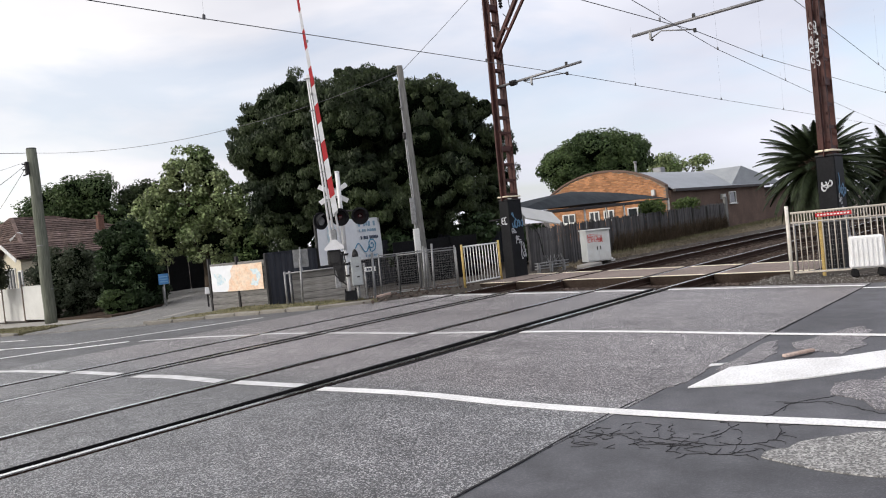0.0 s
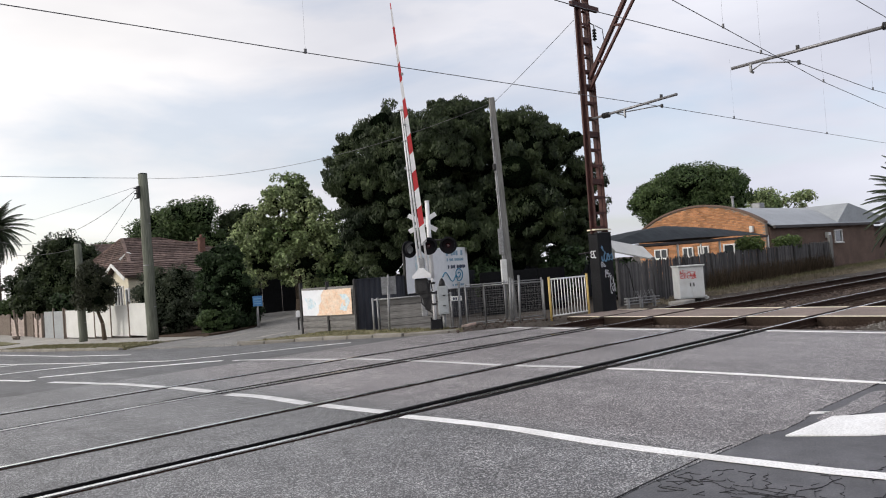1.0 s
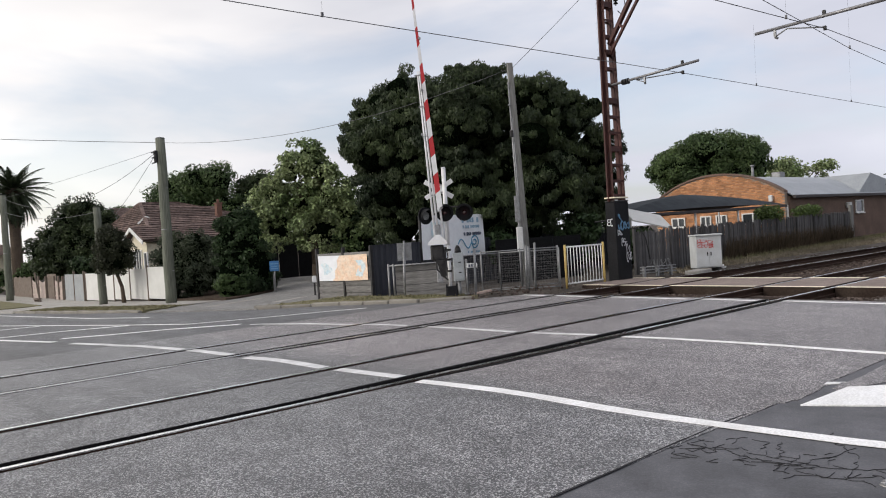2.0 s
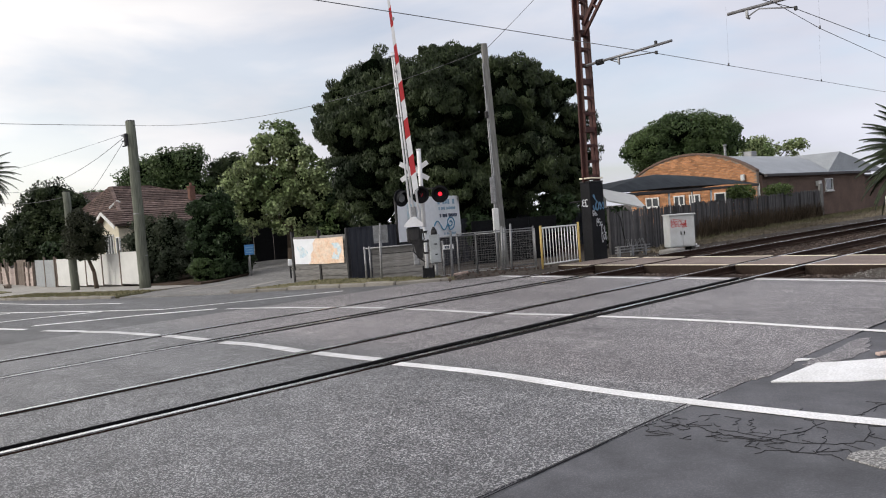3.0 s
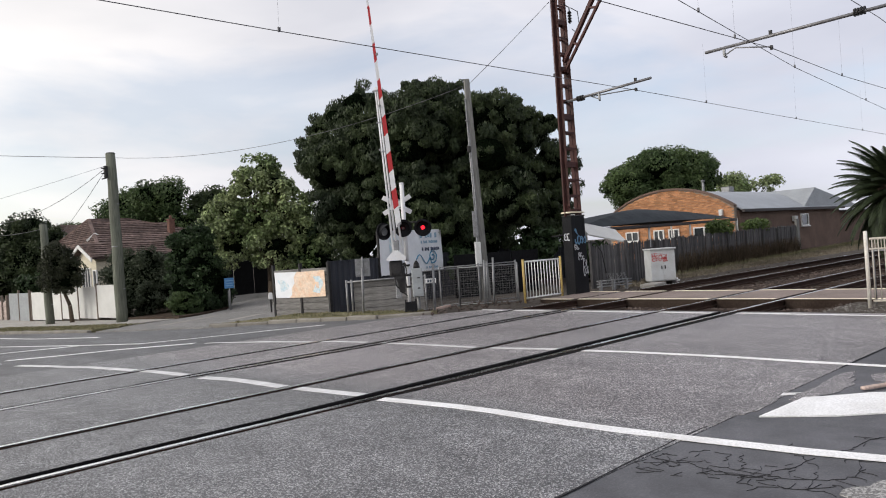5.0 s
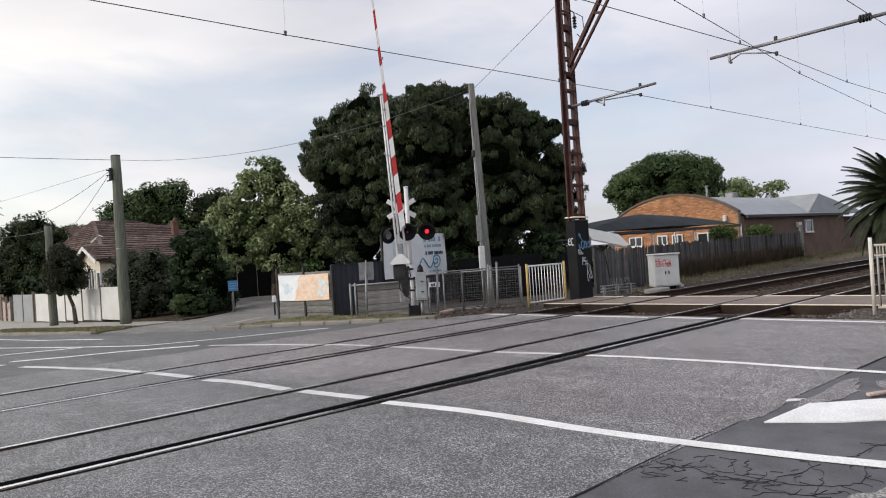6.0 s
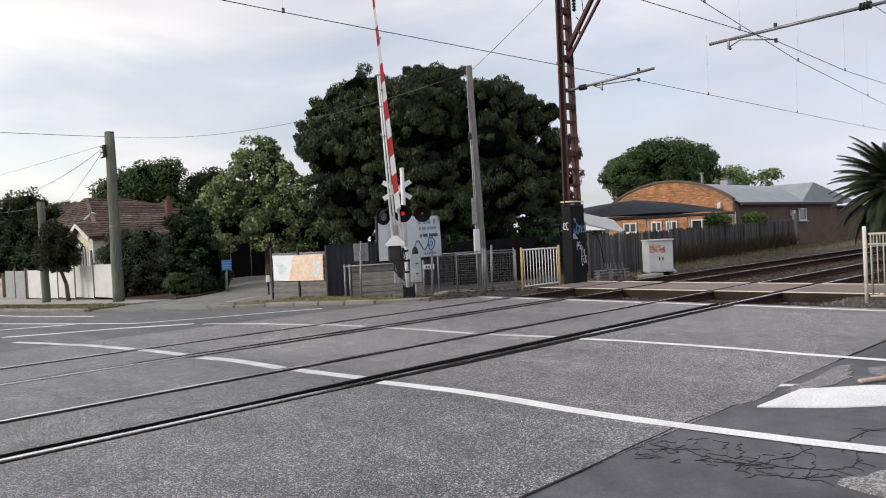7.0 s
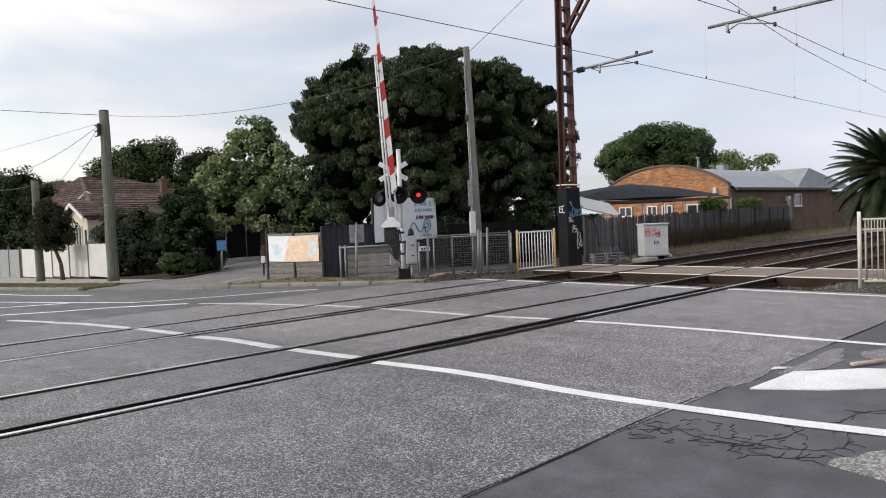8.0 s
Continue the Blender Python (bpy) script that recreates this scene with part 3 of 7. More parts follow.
def ribbon(bm, pts, width, lift=0.0, thick=0.004, wobble=0.0, on=slope, rng=random):
    """A painted band along pts (x, y) on the ground."""
    pts = [Vector(p) for p in pts]
    dense = []
    for p, q in zip(pts, pts[1:]):
        k = max(1, int((q - p).length / 0.25))
        dense += [p.lerp(q, i / k) for i in range(k)]
    dense.append(pts[-1])
    rows = []
    for i, p in enumerate(dense):
        d = (dense[min(i + 1, len(dense) - 1)] - dense[max(i - 1, 0)]).normalized()
        nrm = Vector((-d.y, d.x))
        a = p + nrm * (width / 2 + rng.uniform(-wobble, wobble))
        b = p - nrm * (width / 2 + rng.uniform(-wobble, wobble))
        rows.append([bm.verts.new((c.x, c.y, on(c.x, c.y) + lift + h)) for c, h in ((a, -thick), (a, 0), (b, 0), (b, -thick))])
    for r, s in zip(rows, rows[1:]):
        for k in range(3):
            bm.faces.new((r[k], r[k + 1], s[k + 1], s[k]))
    bm.faces.new(rows[0])
    bm.faces.new(rows[-1][::-1])


make_ground()
YFAR = [14.42, 15, 16, 17, 18, 19, 20, 22, 24, 26, 28, 30, 33, 36, 40, 44, 50, 60, 75, 95]
strip("road_near", [-60, -30, -10, -4, -1, 0.5, 1.5, 2.4, 2.985], lambda y: -9, lambda y: ROAD_EDGE, 0.0, M["dark"], "dark patched asphalt road with cracks", "road")
strip("road_far", YFAR, lambda y: -9 - max(0, y - 20) * 0.12, kerb_x, 0.0, M["faded"], "grey asphalt road bending away past the crossing", "road", nx=14)


GROOVES = (0.215, 0.115, 0.15, 0.11)        # width of the open groove inside each rail


def make_crossing():
    """Chip-sealed surface in slabs between the rails, with flangeways left open."""
    edges = [2.99]
    for i, y in enumerate(RAILS):
        inner, outer = GROOVES[i], 0.10 if i == 0 else 0.06
        edges += [y - (outer if i % 2 == 0 else inner), y + (inner if i % 2 == 0 else outer)]
    edges.append(14.415)
    x0 = -9
    for k in range(0, len(edges), 2):
        ya, yb = edges[k], edges[k + 1]
        end = lambda y: min(ROAD_EDGE, kerb_x(y))
        n = max(2, int((yb - ya) / 0.25))
        ys = [ya + (yb - ya) * i / n for i in range(n + 1)]
        strip(f"road_slab_{k // 2 + 1}", ys, lambda y: x0, end, 0.006, M["crossing"], "worn stone-chip asphalt of the level crossing", "road", nx=6, thick=0.22)
    for k, y in enumerate(RAILS):
        side = 1 if k % 2 == 0 else -1
        track = thing("rail", pose(0, 0, 0), "worn steel rail with a polished running face", "rail", "running rails", "structure")
        bm = B()
        box(bm, (50, y, -0.055), (128, 0.018, 0.11))
        box(bm, (50, y, -0.135), (128, 0.14, 0.03))
        part("web", bm, M["rail_rust"], track)
        bm = B()
        box(bm, (50, y, -0.012), (128, 0.07, 0.034), bevel=0.008)
        part("rail_head", bm, M["rail_rust"], track)
        bm = B()
        box(bm, (50, y - 0.002 * side, 0.012), (128, 0.064, 0.012))
        part("running_face", bm, M["rail_top"], track, "worn running face of bare steel")
        bm = B()
        box(bm, (2.6, y + side * (0.04 + GROOVES[k] / 2), -0.135), (23.2, GROOVES[k], 0.05))
        box(bm, (2.6, y - side * 0.068, -0.075), (23.2, 0.06, 0.06))
        box(bm, (2.6, y + side * (GROOVES[k] - 0.006), -0.055), (23.2, 0.02, 0.125))
        if k in (0, 2):
            prism(bm, [(4.2, y + side * GROOVES[k]), (6.2, y + side * (GROOVES[k] + 0.05)), (14.3, y + side * (GROOVES[k] + 0.06)), (14.3, y + side * GROOVES[k])], -0.01, 0.013)
            prism(bm, [(4.9, y - side * 0.10), (6.6, y - side * 0.18), (14.3, y - side * 0.19), (14.3, y - side * 0.10)], -0.01, 0.013)
        part("flangeway_rubber", bm, M["rubber"], track, "black rubber flangeway filler")


make_crossing()


def make_markings():
    def line(name, pts, w=0.12, lift=0.012, material="paint", label="white painted road line, worn at the rails", wob=0.006):
        bm = B()
        ribbon(bm, pts, w, lift, 0.005, wob)
        return setting(name, bm, M[material], label, "road marking")
    # edge line nearest the camera, broken by the rails
    near = [(5.95, -6.0), (5.80, 0.6), (5.70, 1.45), (5.58, 2.1), (5.49, 2.9), (5.44, 3.5), (5.42, 4.1), (5.45, 5.0), (5.43, 5.5), (5.35, 6.2), (5.29, 6.58)]
    line("line_1", near, 0.15)
    line("line_2", [(5.34, 6.98), (5.27, 7.6), (5.21, 8.16)], 0.16, material="worn_paint")
    line("line_3", [(5.18, 8.46), (5.18, 9.2), (5.14, 9.8), (5.02, 10.42)], 0.17, material="worn_paint")
    line("line_4", [(5.01, 10.95), (4.93, 11.75), (4.88, 12.2)], 0.16, material="worn_paint")
    line("line_5", [(4.82, 12.45), (4.74, 12.9), (4.58, 13.78), (4.33, 14.5), (4.03, 16.2)], 0.15, material="worn_paint")
    line("line_6", [(9.3, -6), (9.22, 2.5), (9.2, 3.5), (9.24, 4.3), (9.22, 5.0), (9.18, 5.85), (9.07, 6.55)], 0.11)
    line("line_7", [(9.07, 7.0), (8.98, 7.35), (8.83, 8.15)], 0.11, material="worn_paint")
    line("line_8", [(8.78, 8.45), (8.75, 9.5), (8.65, 10.65)], 0.11, material="worn_paint")
    line("line_9", [(8.60, 11.1), (8.47, 11.95), (8.36, 12.2)], 0.11, material="worn_paint")
    line("line_10", [(8.25, 12.42), (7.95, 13.55), (7.32, 15.0)], 0.11, material="worn_paint")
    for n, (a, b) in enumerate(((2.99, 6.55), (6.98, 8.2), (8.52, 10.6), (10.98, 12.18), (12.48, 13.3))):
        line(f"line_{11 + n}", [(14.02 - 0.09 * max(0, 4 - a), a), (14.1, b)], 0.10)
    line("line_16", [(13.75, -4), (13.6, 2.96)], 0.10)
    # island and lane lines past the crossing
    line("line_17", [(2.9, 24.5), (3.45, 20.0), (3.93, 17.25)], 0.14)
    line("line_18", [(4.26, 18.04), (5.2, 17.25), (6.18, 16.65), (7.26, 15.42)], 0.20)
    line("line_19", [(3.1, 21.4), (3.68, 21.2), (4.95, 20.8), (6.3, 19.9)], 0.20)
    line("line_20", [(3.6, 25.3), (4.4, 25.2), (5.25, 24.9)], 0.18)
    line("line_21", [(4.3, 31.0), (4.81, 27.9), (5.6, 23.9), (6.35, 20.1), (6.95, 17.6), (7.85, 16.95), (8.72, 16.4), (9.77, 15.85), (10.56, 15.3)], 0.11)
    line("line_22", [(6.2, 58), (6.6, 38.4), (7.04, 26.6), (7.7, 22.6)], 0.11)
    # turn arrow, a thick thermoplastic patch
    bm = B()
    prism(bm, [(6.40, 2.80), (7.30, 2.76), (7.42, 2.62), (7.78, 2.30), (7.95, 1.95), (9.3, 0.9), (9.7, 0.2), (8.8, 0.1), (8.0, 1.15), (7.05, 1.93), (6.72, 2.28)], 0.002, 0.014)
    setting("turn_arrow", bm, M["paint"], "thick white painted arrow with a chipped edge", "road marking")
    bm = B()
    prism(bm, [(7.30, 2.98), (7.42, 3.0), (7.50, 2.86), (7.44, 2.90), (7.40, 2.87)], 0.004, 0.010)
    setting("paint_flake", bm, M["paint"], "small leftover flake of white road paint", "road marking")
    # coarse patch
    rng = random.Random(5)
    pts = []
    for i in range(36):
        a = math.tau * i / 36
        r = 1 + 0.13 * math.sin(3 * a + 1) + 0.06 * math.sin(7 * a) + rng.uniform(-0.03, 0.03)
        pts.append((5.14 + 0.43 * r * math.cos(a) - 0.10 * math.sin(a), 0.85 + 0.78 * r * math.sin(a)))
    bm = B()
    prism(bm, pts, 0.0, 0.009)
    setting("road_patch", bm, M["gravelly"], "pale coarse stone patch in the asphalt", "road patch")
    for n, (cx, cy, rx, ry) in enumerate(((7.9, 2.75, 0.75, 0.14), (6.9, 3.0, 0.55, 0.08), (8.9, 2.2, 0.8, 0.3), (6.75, 1.35, 0.5, 0.3))):
        pts = []
        for i in range(28):
            a = math.tau * i / 28
            r = 1 + 0.2 * math.sin(3 * a + n) + rng.uniform(-0.16, 0.16)
            pts.append((cx + rx * r * math.cos(a), cy + ry * r * math.sin(a)))
        bm = B()
        prism(bm, pts, 0.0, 0.0065)
        setting(f"worn_patch_{n + 1}", bm, M["crossing"], "ravelled patch of bare stone chips in the asphalt", "road patch")
    # cracks
    def crack(pts, w, seed):
        r = random.Random(seed)
        out = [pts[0]]
        for p, q in zip(pts, pts[1:]):
            k = max(2, int(math.hypot(q[0] - p[0], q[1] - p[1]) / 0.045))
            for i in range(1, k + 1):
                f = i / k
                out.append((p[0] + (q[0] - p[0]) * f + r.uniform(-0.022, 0.022), p[1] + (q[1] - p[1]) * f + r.uniform(-0.022, 0.022)))
        ribbon(bm, out, w * 0.72, 0.0045, 0.004, w * 0.35, rng=r)
    bm = B()
    rc = random.Random(12)
    runs = [[(4.88, 2.91), (4.88, 2.79), (4.91, 2.66), (4.85, 2.48), (4.83, 2.3), (4.88, 2.13), (5.05, 2.12), (5.23, 2.03), (5.38, 2.03)],
            [(4.87, 2.24), (4.7, 2.2), (4.69, 2.12)], [(4.92, 2.11), (4.97, 1.91), (5.02, 1.76), (5.19, 1.68), (5.36, 1.66)],
            [(5.74, 1.88), (5.54, 1.75), (5.33, 1.68)], [(5.76, 1.87), (6.01, 1.86), (6.17, 1.83), (6.5, 1.6)], [(4.68, 2.08), (4.77, 1.91), (4.81, 1.72)],
            [(4.74, 3.02), (4.69, 2.91), (4.6, 2.88), (4.62, 2.72)], [(5.38, 2.03), (5.55, 2.2), (5.63, 2.3)], [(6.13, 1.9), (6.3, 1.6), (6.03, 1.19), (6.3, 0.9)]]
    for k, run in enumerate(runs):
        crack(run, 0.0044 if k in (0, 2, 3) else 0.0034, 20 + k)
        # short side cracks that leave the long ones
        for p, q in zip(run, run[1:]):
            for _ in range(1):
                f, a, l = rc.random(), rc.uniform(0, math.tau), rc.uniform(0.09, 0.22)
                m = (p[0] + (q[0] - p[0]) * f, p[1] + (q[1] - p[1]) * f)
                crack([m, (m[0] + l * math.cos(a), m[1] + l * math.sin(a))], rc.uniform(0.0015, 0.003), 60 + k)
    # fine crazing round the long cracks
    cell = {(i, j): (4.60 + 0.085 * i + rc.uniform(-0.035, 0.035), 1.62 + 0.10 * j + rc.uniform(-0.04, 0.04)) for i in range(9) for j in range(14)}
    for (i, j), p in cell.items():
        near = math.exp(-((p[0] - 4.9) ** 2 / 0.05 + (p[1] - 2.25) ** 2 / 0.40))
        for q in ((i + 1, j), (i, j + 1)):
            if q in cell and rc.random() < near * 0.75:
                crack([p, cell[q]], rc.uniform(0.0012, 0.0028), i * 31 + j)
    setting("road_cracks", bm, M["crack"], "branching dark cracks in the asphalt", "crack")
    bm = B()
    ribbon(bm, [(-6, 2.99), (2.0, 2.92), (3.0, 2.95), (5.4, 3.03), (5.9, 3.02)], 0.014, 0.010, 0.006, 0.007)
    ribbon(bm, [(9.0, 2.99), (10.8, 2.97), (14.2, 2.98)], 0.012, 0.010, 0.006, 0.006)
    setting("road_joint", bm, M["crack"], "dark tar joint between old and new asphalt", "joint")


make_markings()


def make_verge():
    """Kerb stones, verge, driveway and pavement past the crossing."""
    ys = [13.95, 14.5, 15.0, 15.6, 16.4, 17.2, 17.9, 18.6, 19.4, 20.1]
    strip("verge_1", ys, lambda y: kerb_x(y) + 0.16, lambda y: 12.9 + (y - 14) * 0.02, 0.10, M["turf"], "low dry verge of earth and yellowed grass", "verge", nx=5, thick=0.15)
    strip("driveway", [20.12, 21, 22, 23, 24, 25, 26, 27, 28, 29, 30, 32, 34, 36], lambda y: float(np.interp(y, (20, 26.4, 28.6, 30, 36), (kerb_x(20) - 0.05, 8.7, 13.0, 15.8, 16.3))),
          lambda y: float(np.interp(y, (20, 21.3, 26.8, 36), (12.6, 13.4, 22.0, 26))), 0.035, M["drive"], "pale worn asphalt driveway and pavement crossing", "driveway", nx=8, thick=0.1)
    yv = [26.6, 28, 29, 30, 31.5, 33, 35, 37, 39, 40.5]
    strip("verge_2", yv, lambda y: kerb_x(y) + 0.16, lambda y: kerb_x(y) + 0.16 + (0.9 if y < 27 else 1.9), 0.09, M["turf"], "dry grass nature strip beside the kerb", "verge", nx=4, thick=0.14)
    strip("verge_3", [46, 48, 50, 53, 56, 60, 66, 80], lambda y: kerb_x(y) + 0.16, lambda y: kerb_x(y) + 2.6, 0.09, M["turf"], "dry grass nature strip beside the kerb", "verge", nx=4, thick=0.14)
    strip("pavement", [28.2, 30, 33, 36, 39, 42, 45, 48, 52, 56, 60, 66, 80], lambda y: kerb_x(y) + 2.05 + (0.6 if y > 45.5 else 0), lambda y: 12.45 - max(0, y - 46) * 0.02, 0.06, M["concrete"], "grey concrete footpath along the fences", "pavement", nx=4, thick=0.1)
    strip("driveway_far", [40.6, 42, 44, 45.9], lambda y: kerb_x(y) - 0.1, lambda y: kerb_x(y) + 2.3, 0.05, M["concrete"], "pale concrete vehicle crossover", "driveway", nx=4, thick=0.1)
    strip("garden_bed", [28.9, 29.5, 30.5, 32, 34, 36, 38], lambda y: 12.95, lambda y: float(np.interp(y, (28.9, 30.2, 38), (13.3, 15.9, 17.5))), 0.10, M["mulch"], "dark mulched garden bed under shrubs", "garden bed", nx=4, thick=0.16)
    for n, (p, q) in enumerate((((10.4, 24.6), (14.6, 27.6)), ((11.9, 22.6), (16.9, 26.4)))):
        bm = B()
        ribbon(bm, [p, q], 0.32, 0.041, 0.02, 0.02)
        setting(f"drive_strip_{n + 1}", bm, M["concrete"], "pale concrete strip set across the driveway", "driveway")
    # kerb stones
    y = 14.0
    stones = thing("kerb", pose(0, 0, 0), "weathered concrete kerb stones along the road", "kerb", "", "structure")
    while y < 78:
        y2 = y + (0.9 if y < 30 else 1.8)
        if not (20.1 < y < 26.4 or 40.4 < y < 46):
            p, q = Vector((kerb_x(y) + 0.07, y)), Vector((kerb_x(y2) + 0.07, y2))
            d = (q - p).length
            bm = B()
            box(bm, (0, 0, 0), (d - 0.015, 0.17, 0.22), bevel=0.025)
            c = (p + q) / 2
            part("kerb_stone", bm, M["kerb"], stones, m=pose(c.x, c.y, slope(c.x, c.y) - 0.015 + 0.012 * math.sin(y * 3), 0, random.uniform(-0.8, 0.8), math.degrees(math.atan2(q.y - p.y, q.x - p.x))))
        y = y2


make_verge()


def blades(name, spots, material, label, seed, h=(0.05, 0.16), w=0.012, parent=None):
    """Tufts of grass at (x, y, z) spots, joined."""
    r = random.Random(seed)
    verts, faces = [], []
    for x, y, z in spots:
        for _ in range(5):
            a, l = r.uniform(0, math.tau), r.uniform(*h)
            dx, dy = math.cos(a), math.sin(a)
            bx, by = x + r.uniform(-0.06, 0.06), y + r.uniform(-0.06, 0.06)
            lean = r.uniform(0.1, 0.6) * l
            k = len(verts)
            verts += [(bx - dy * w, by + dx * w, z), (bx + dy * w, by - dx * w, z), (bx + dx * lean, by + dy * lean, z + l)]
            faces.append((k, k + 1, k + 2))
    return tagged(new(name, raw_mesh(name, verts, faces, material)), label, "grass", kind="stuff")


def pebbles(name, spots, material, label, seed, size=(0.02, 0.05)):
    """Broken stones at (x, y, z) spots, joined."""
    r = random.Random(seed)
    oct_v = [(1, 0, 0), (-1, 0, 0), (0, 1, 0), (0, -1, 0), (0, 0, 1), (0, 0, -1)]
    oct_f = [(0, 2, 4), (2, 1, 4), (1, 3, 4), (3, 0, 4), (2, 0, 5), (1, 2, 5), (3, 1, 5), (0, 3, 5)]
    verts, faces = [], []
    for x, y, z in spots:
        s = r.uniform(*size)
        rot = Euler([r.uniform(0, 6.3) for _ in range(3)]).to_matrix()
        k = len(verts)
        for v in oct_v:
            p = rot @ Vector([c * s * r.uniform(0.6, 1.3) for c in v])
            verts.append((p.x + x, p.y + y, p.z * 0.8 + z + s * 0.3))
        faces += [tuple(i + k for i in f) for f in oct_f]
    return tagged(new(name, raw_mesh(name, verts, faces, material)), label, "stones", kind="stuff")


def scatter(n, x0, x1, y0, y1, seed, lift=0.0, keep=None):
    r = random.Random(seed)
    out = []
    while len(out) < n:
        x, y = r.uniform(x0, x1), r.uniform(y0, y1)
        if keep is None or keep(x, y):
            out.append((x, y, ground_z(x, y) + lift))
    return out


# ---------------------------------------------------------------- the railway
def make_track():
    sl = B()
    box(sl, (0, 0, 0), (0.24, 2.6, 0.14), bevel=0.015)
    sleeper = mesh_of("sleeper", sl, M["sleeper"])
    for c, n in ((7.54, 1), (11.55, 2)):
        track = thing("track", pose(0, 0, 0), "timber sleepers of a railway line in ballast", "track", "railway tracks", "structure")
        x = 14.6
        while x < 62:
            if not 16.5 < x < 19.3:
                part("sleeper", sleeper, None, track, m=pose(x, c + random.uniform(-0.04, 0.04), -0.215, 0, 0, random.uniform(-1, 1)))
            x += 0.68
    strip("ballast", [5.4, 6, 7, 8, 9, 10, 11, 12, 13.15], lambda y: 14.7, lambda y: 140, -0.185, M["ballast"], "brown stone ballast bed of the railway", "ballast", nx=60, thick=0.05)
    keep = lambda x, y: not 16.5 < x < 19.3 and not (14.5 < x and min(abs(y - r) for r in RAILS) < 0.06)
    spots = scatter(8200, 14.6, 38, 5.4, 13.2, 3, 0.105, keep) + scatter(600, 14.5, 16.6, 5.4, 13.2, 4, 0.105, keep)
    pebbles("ballast_stones", spots, M["stone"], "loose brown ballast stones between the rails", 8, (0.025, 0.055))
    pebbles("pale_gravel", scatter(700, 14.5, 16.4, 2.6, 5.3, 5, 0.0), M["pale_stone"], "pale crushed gravel beside the path fence", 9, (0.008, 0.022))
    pebbles("road_rubble", scatter(190, 12.6, 16.5, 13.4, 15.2, 6, 0.06), M["stone"], "broken rubble beside the signal", 10, (0.02, 0.06))
    # foot crossing: slabs between the rails, raised over the bed
    walkway = thing("foot_crossing", pose(0, 0, 0), "raised asphalt foot crossing with cream edge lines", "path", "", "structure")
    cuts = [4.55, 6.66, 6.86, 8.23, 8.42, 10.70, 10.90, 12.22, 12.40, 13.5]
    for a, b in zip(cuts[::2], cuts[1::2]):
        x0, x1 = 16.72, 19.22
        bm = B()
        box(bm, ((x0 + x1) / 2, (a + b) / 2, -0.11), (x1 - x0, b - a, 0.26), bevel=0.012)
        slab = part("slab", bm, M["slab_edge"], walkway, "dark timber-edged slab")
        bm = B()
        box(bm, ((x0 + x1) / 2, (a + b) / 2, 0.0225), (x1 - x0 - 0.02, b - a - 0.02, 0.008))
        part("surface", bm, M["path"], slab, "worn path asphalt")
        for x in (x0 + 0.07, x1 - 0.08):
            bm = B()
            box(bm, (x, (a + b) / 2, 0.0285), (0.15, b - a - 0.04, 0.005))
            part("edge_line", bm, M["cream_paint"], slab, "worn cream edge line")
    # timber kerb on the road's far side
    bm = B()
    for a, b in ((3.0, 6.62), (6.9, 8.2), (8.45, 10.66), (10.95, 12.18), (12.45, 13.2)):
        box(bm, (14.44, (a + b) / 2, -0.10), (0.14, b - a, 0.2))
    setting("road_kerb", bm, M["slab_edge"], "dark timber edge of the crossing surface", "kerb")


make_track()


def scribble(bm, w, h, strokes, thick, seed, letters=5):
    """Spray strokes in the xz plane, facing -y, inside w by h: loops with no readable form."""
    r = random.Random(seed)
    rows = max(1, math.ceil(strokes / letters))
    last = None
    for k in range(strokes):
        cx = -w / 2 + w * (k % letters + 0.5) / letters
        cz = h * (0.2 + 0.6 * ((k // letters) + 0.5) / rows)
        a0, turn, rx, rz = r.uniform(0, 6), r.choice((-1, 1)) * r.uniform(2.2, 5.4), w / letters * r.uniform(0.3, 0.6), h / rows * r.uniform(0.25, 0.5)
        pts = [Vector((cx + rx * math.cos(a0 + turn * i / 9), 0, cz + rz * math.sin(a0 + turn * i / 9))) for i in range(10)]
        for p, q in zip(pts, pts[1:]):
            box(bm, (p + q) / 2, ((q - p).length * 1.15, 0.004, thick), Matrix.Rotation(-math.atan2((q - p).z, (q - p).x), 3, "Y"))
        if last:
            # the can sweeps on to the next letter in a thin line
            p, q = last, pts[0]
            box(bm, (p + q) / 2, ((q - p).length, 0.003, thick * 0.45), Matrix.Rotation(-math.atan2((q - p).z, (q - p).x), 3, "Y"))
        last = pts[-1]


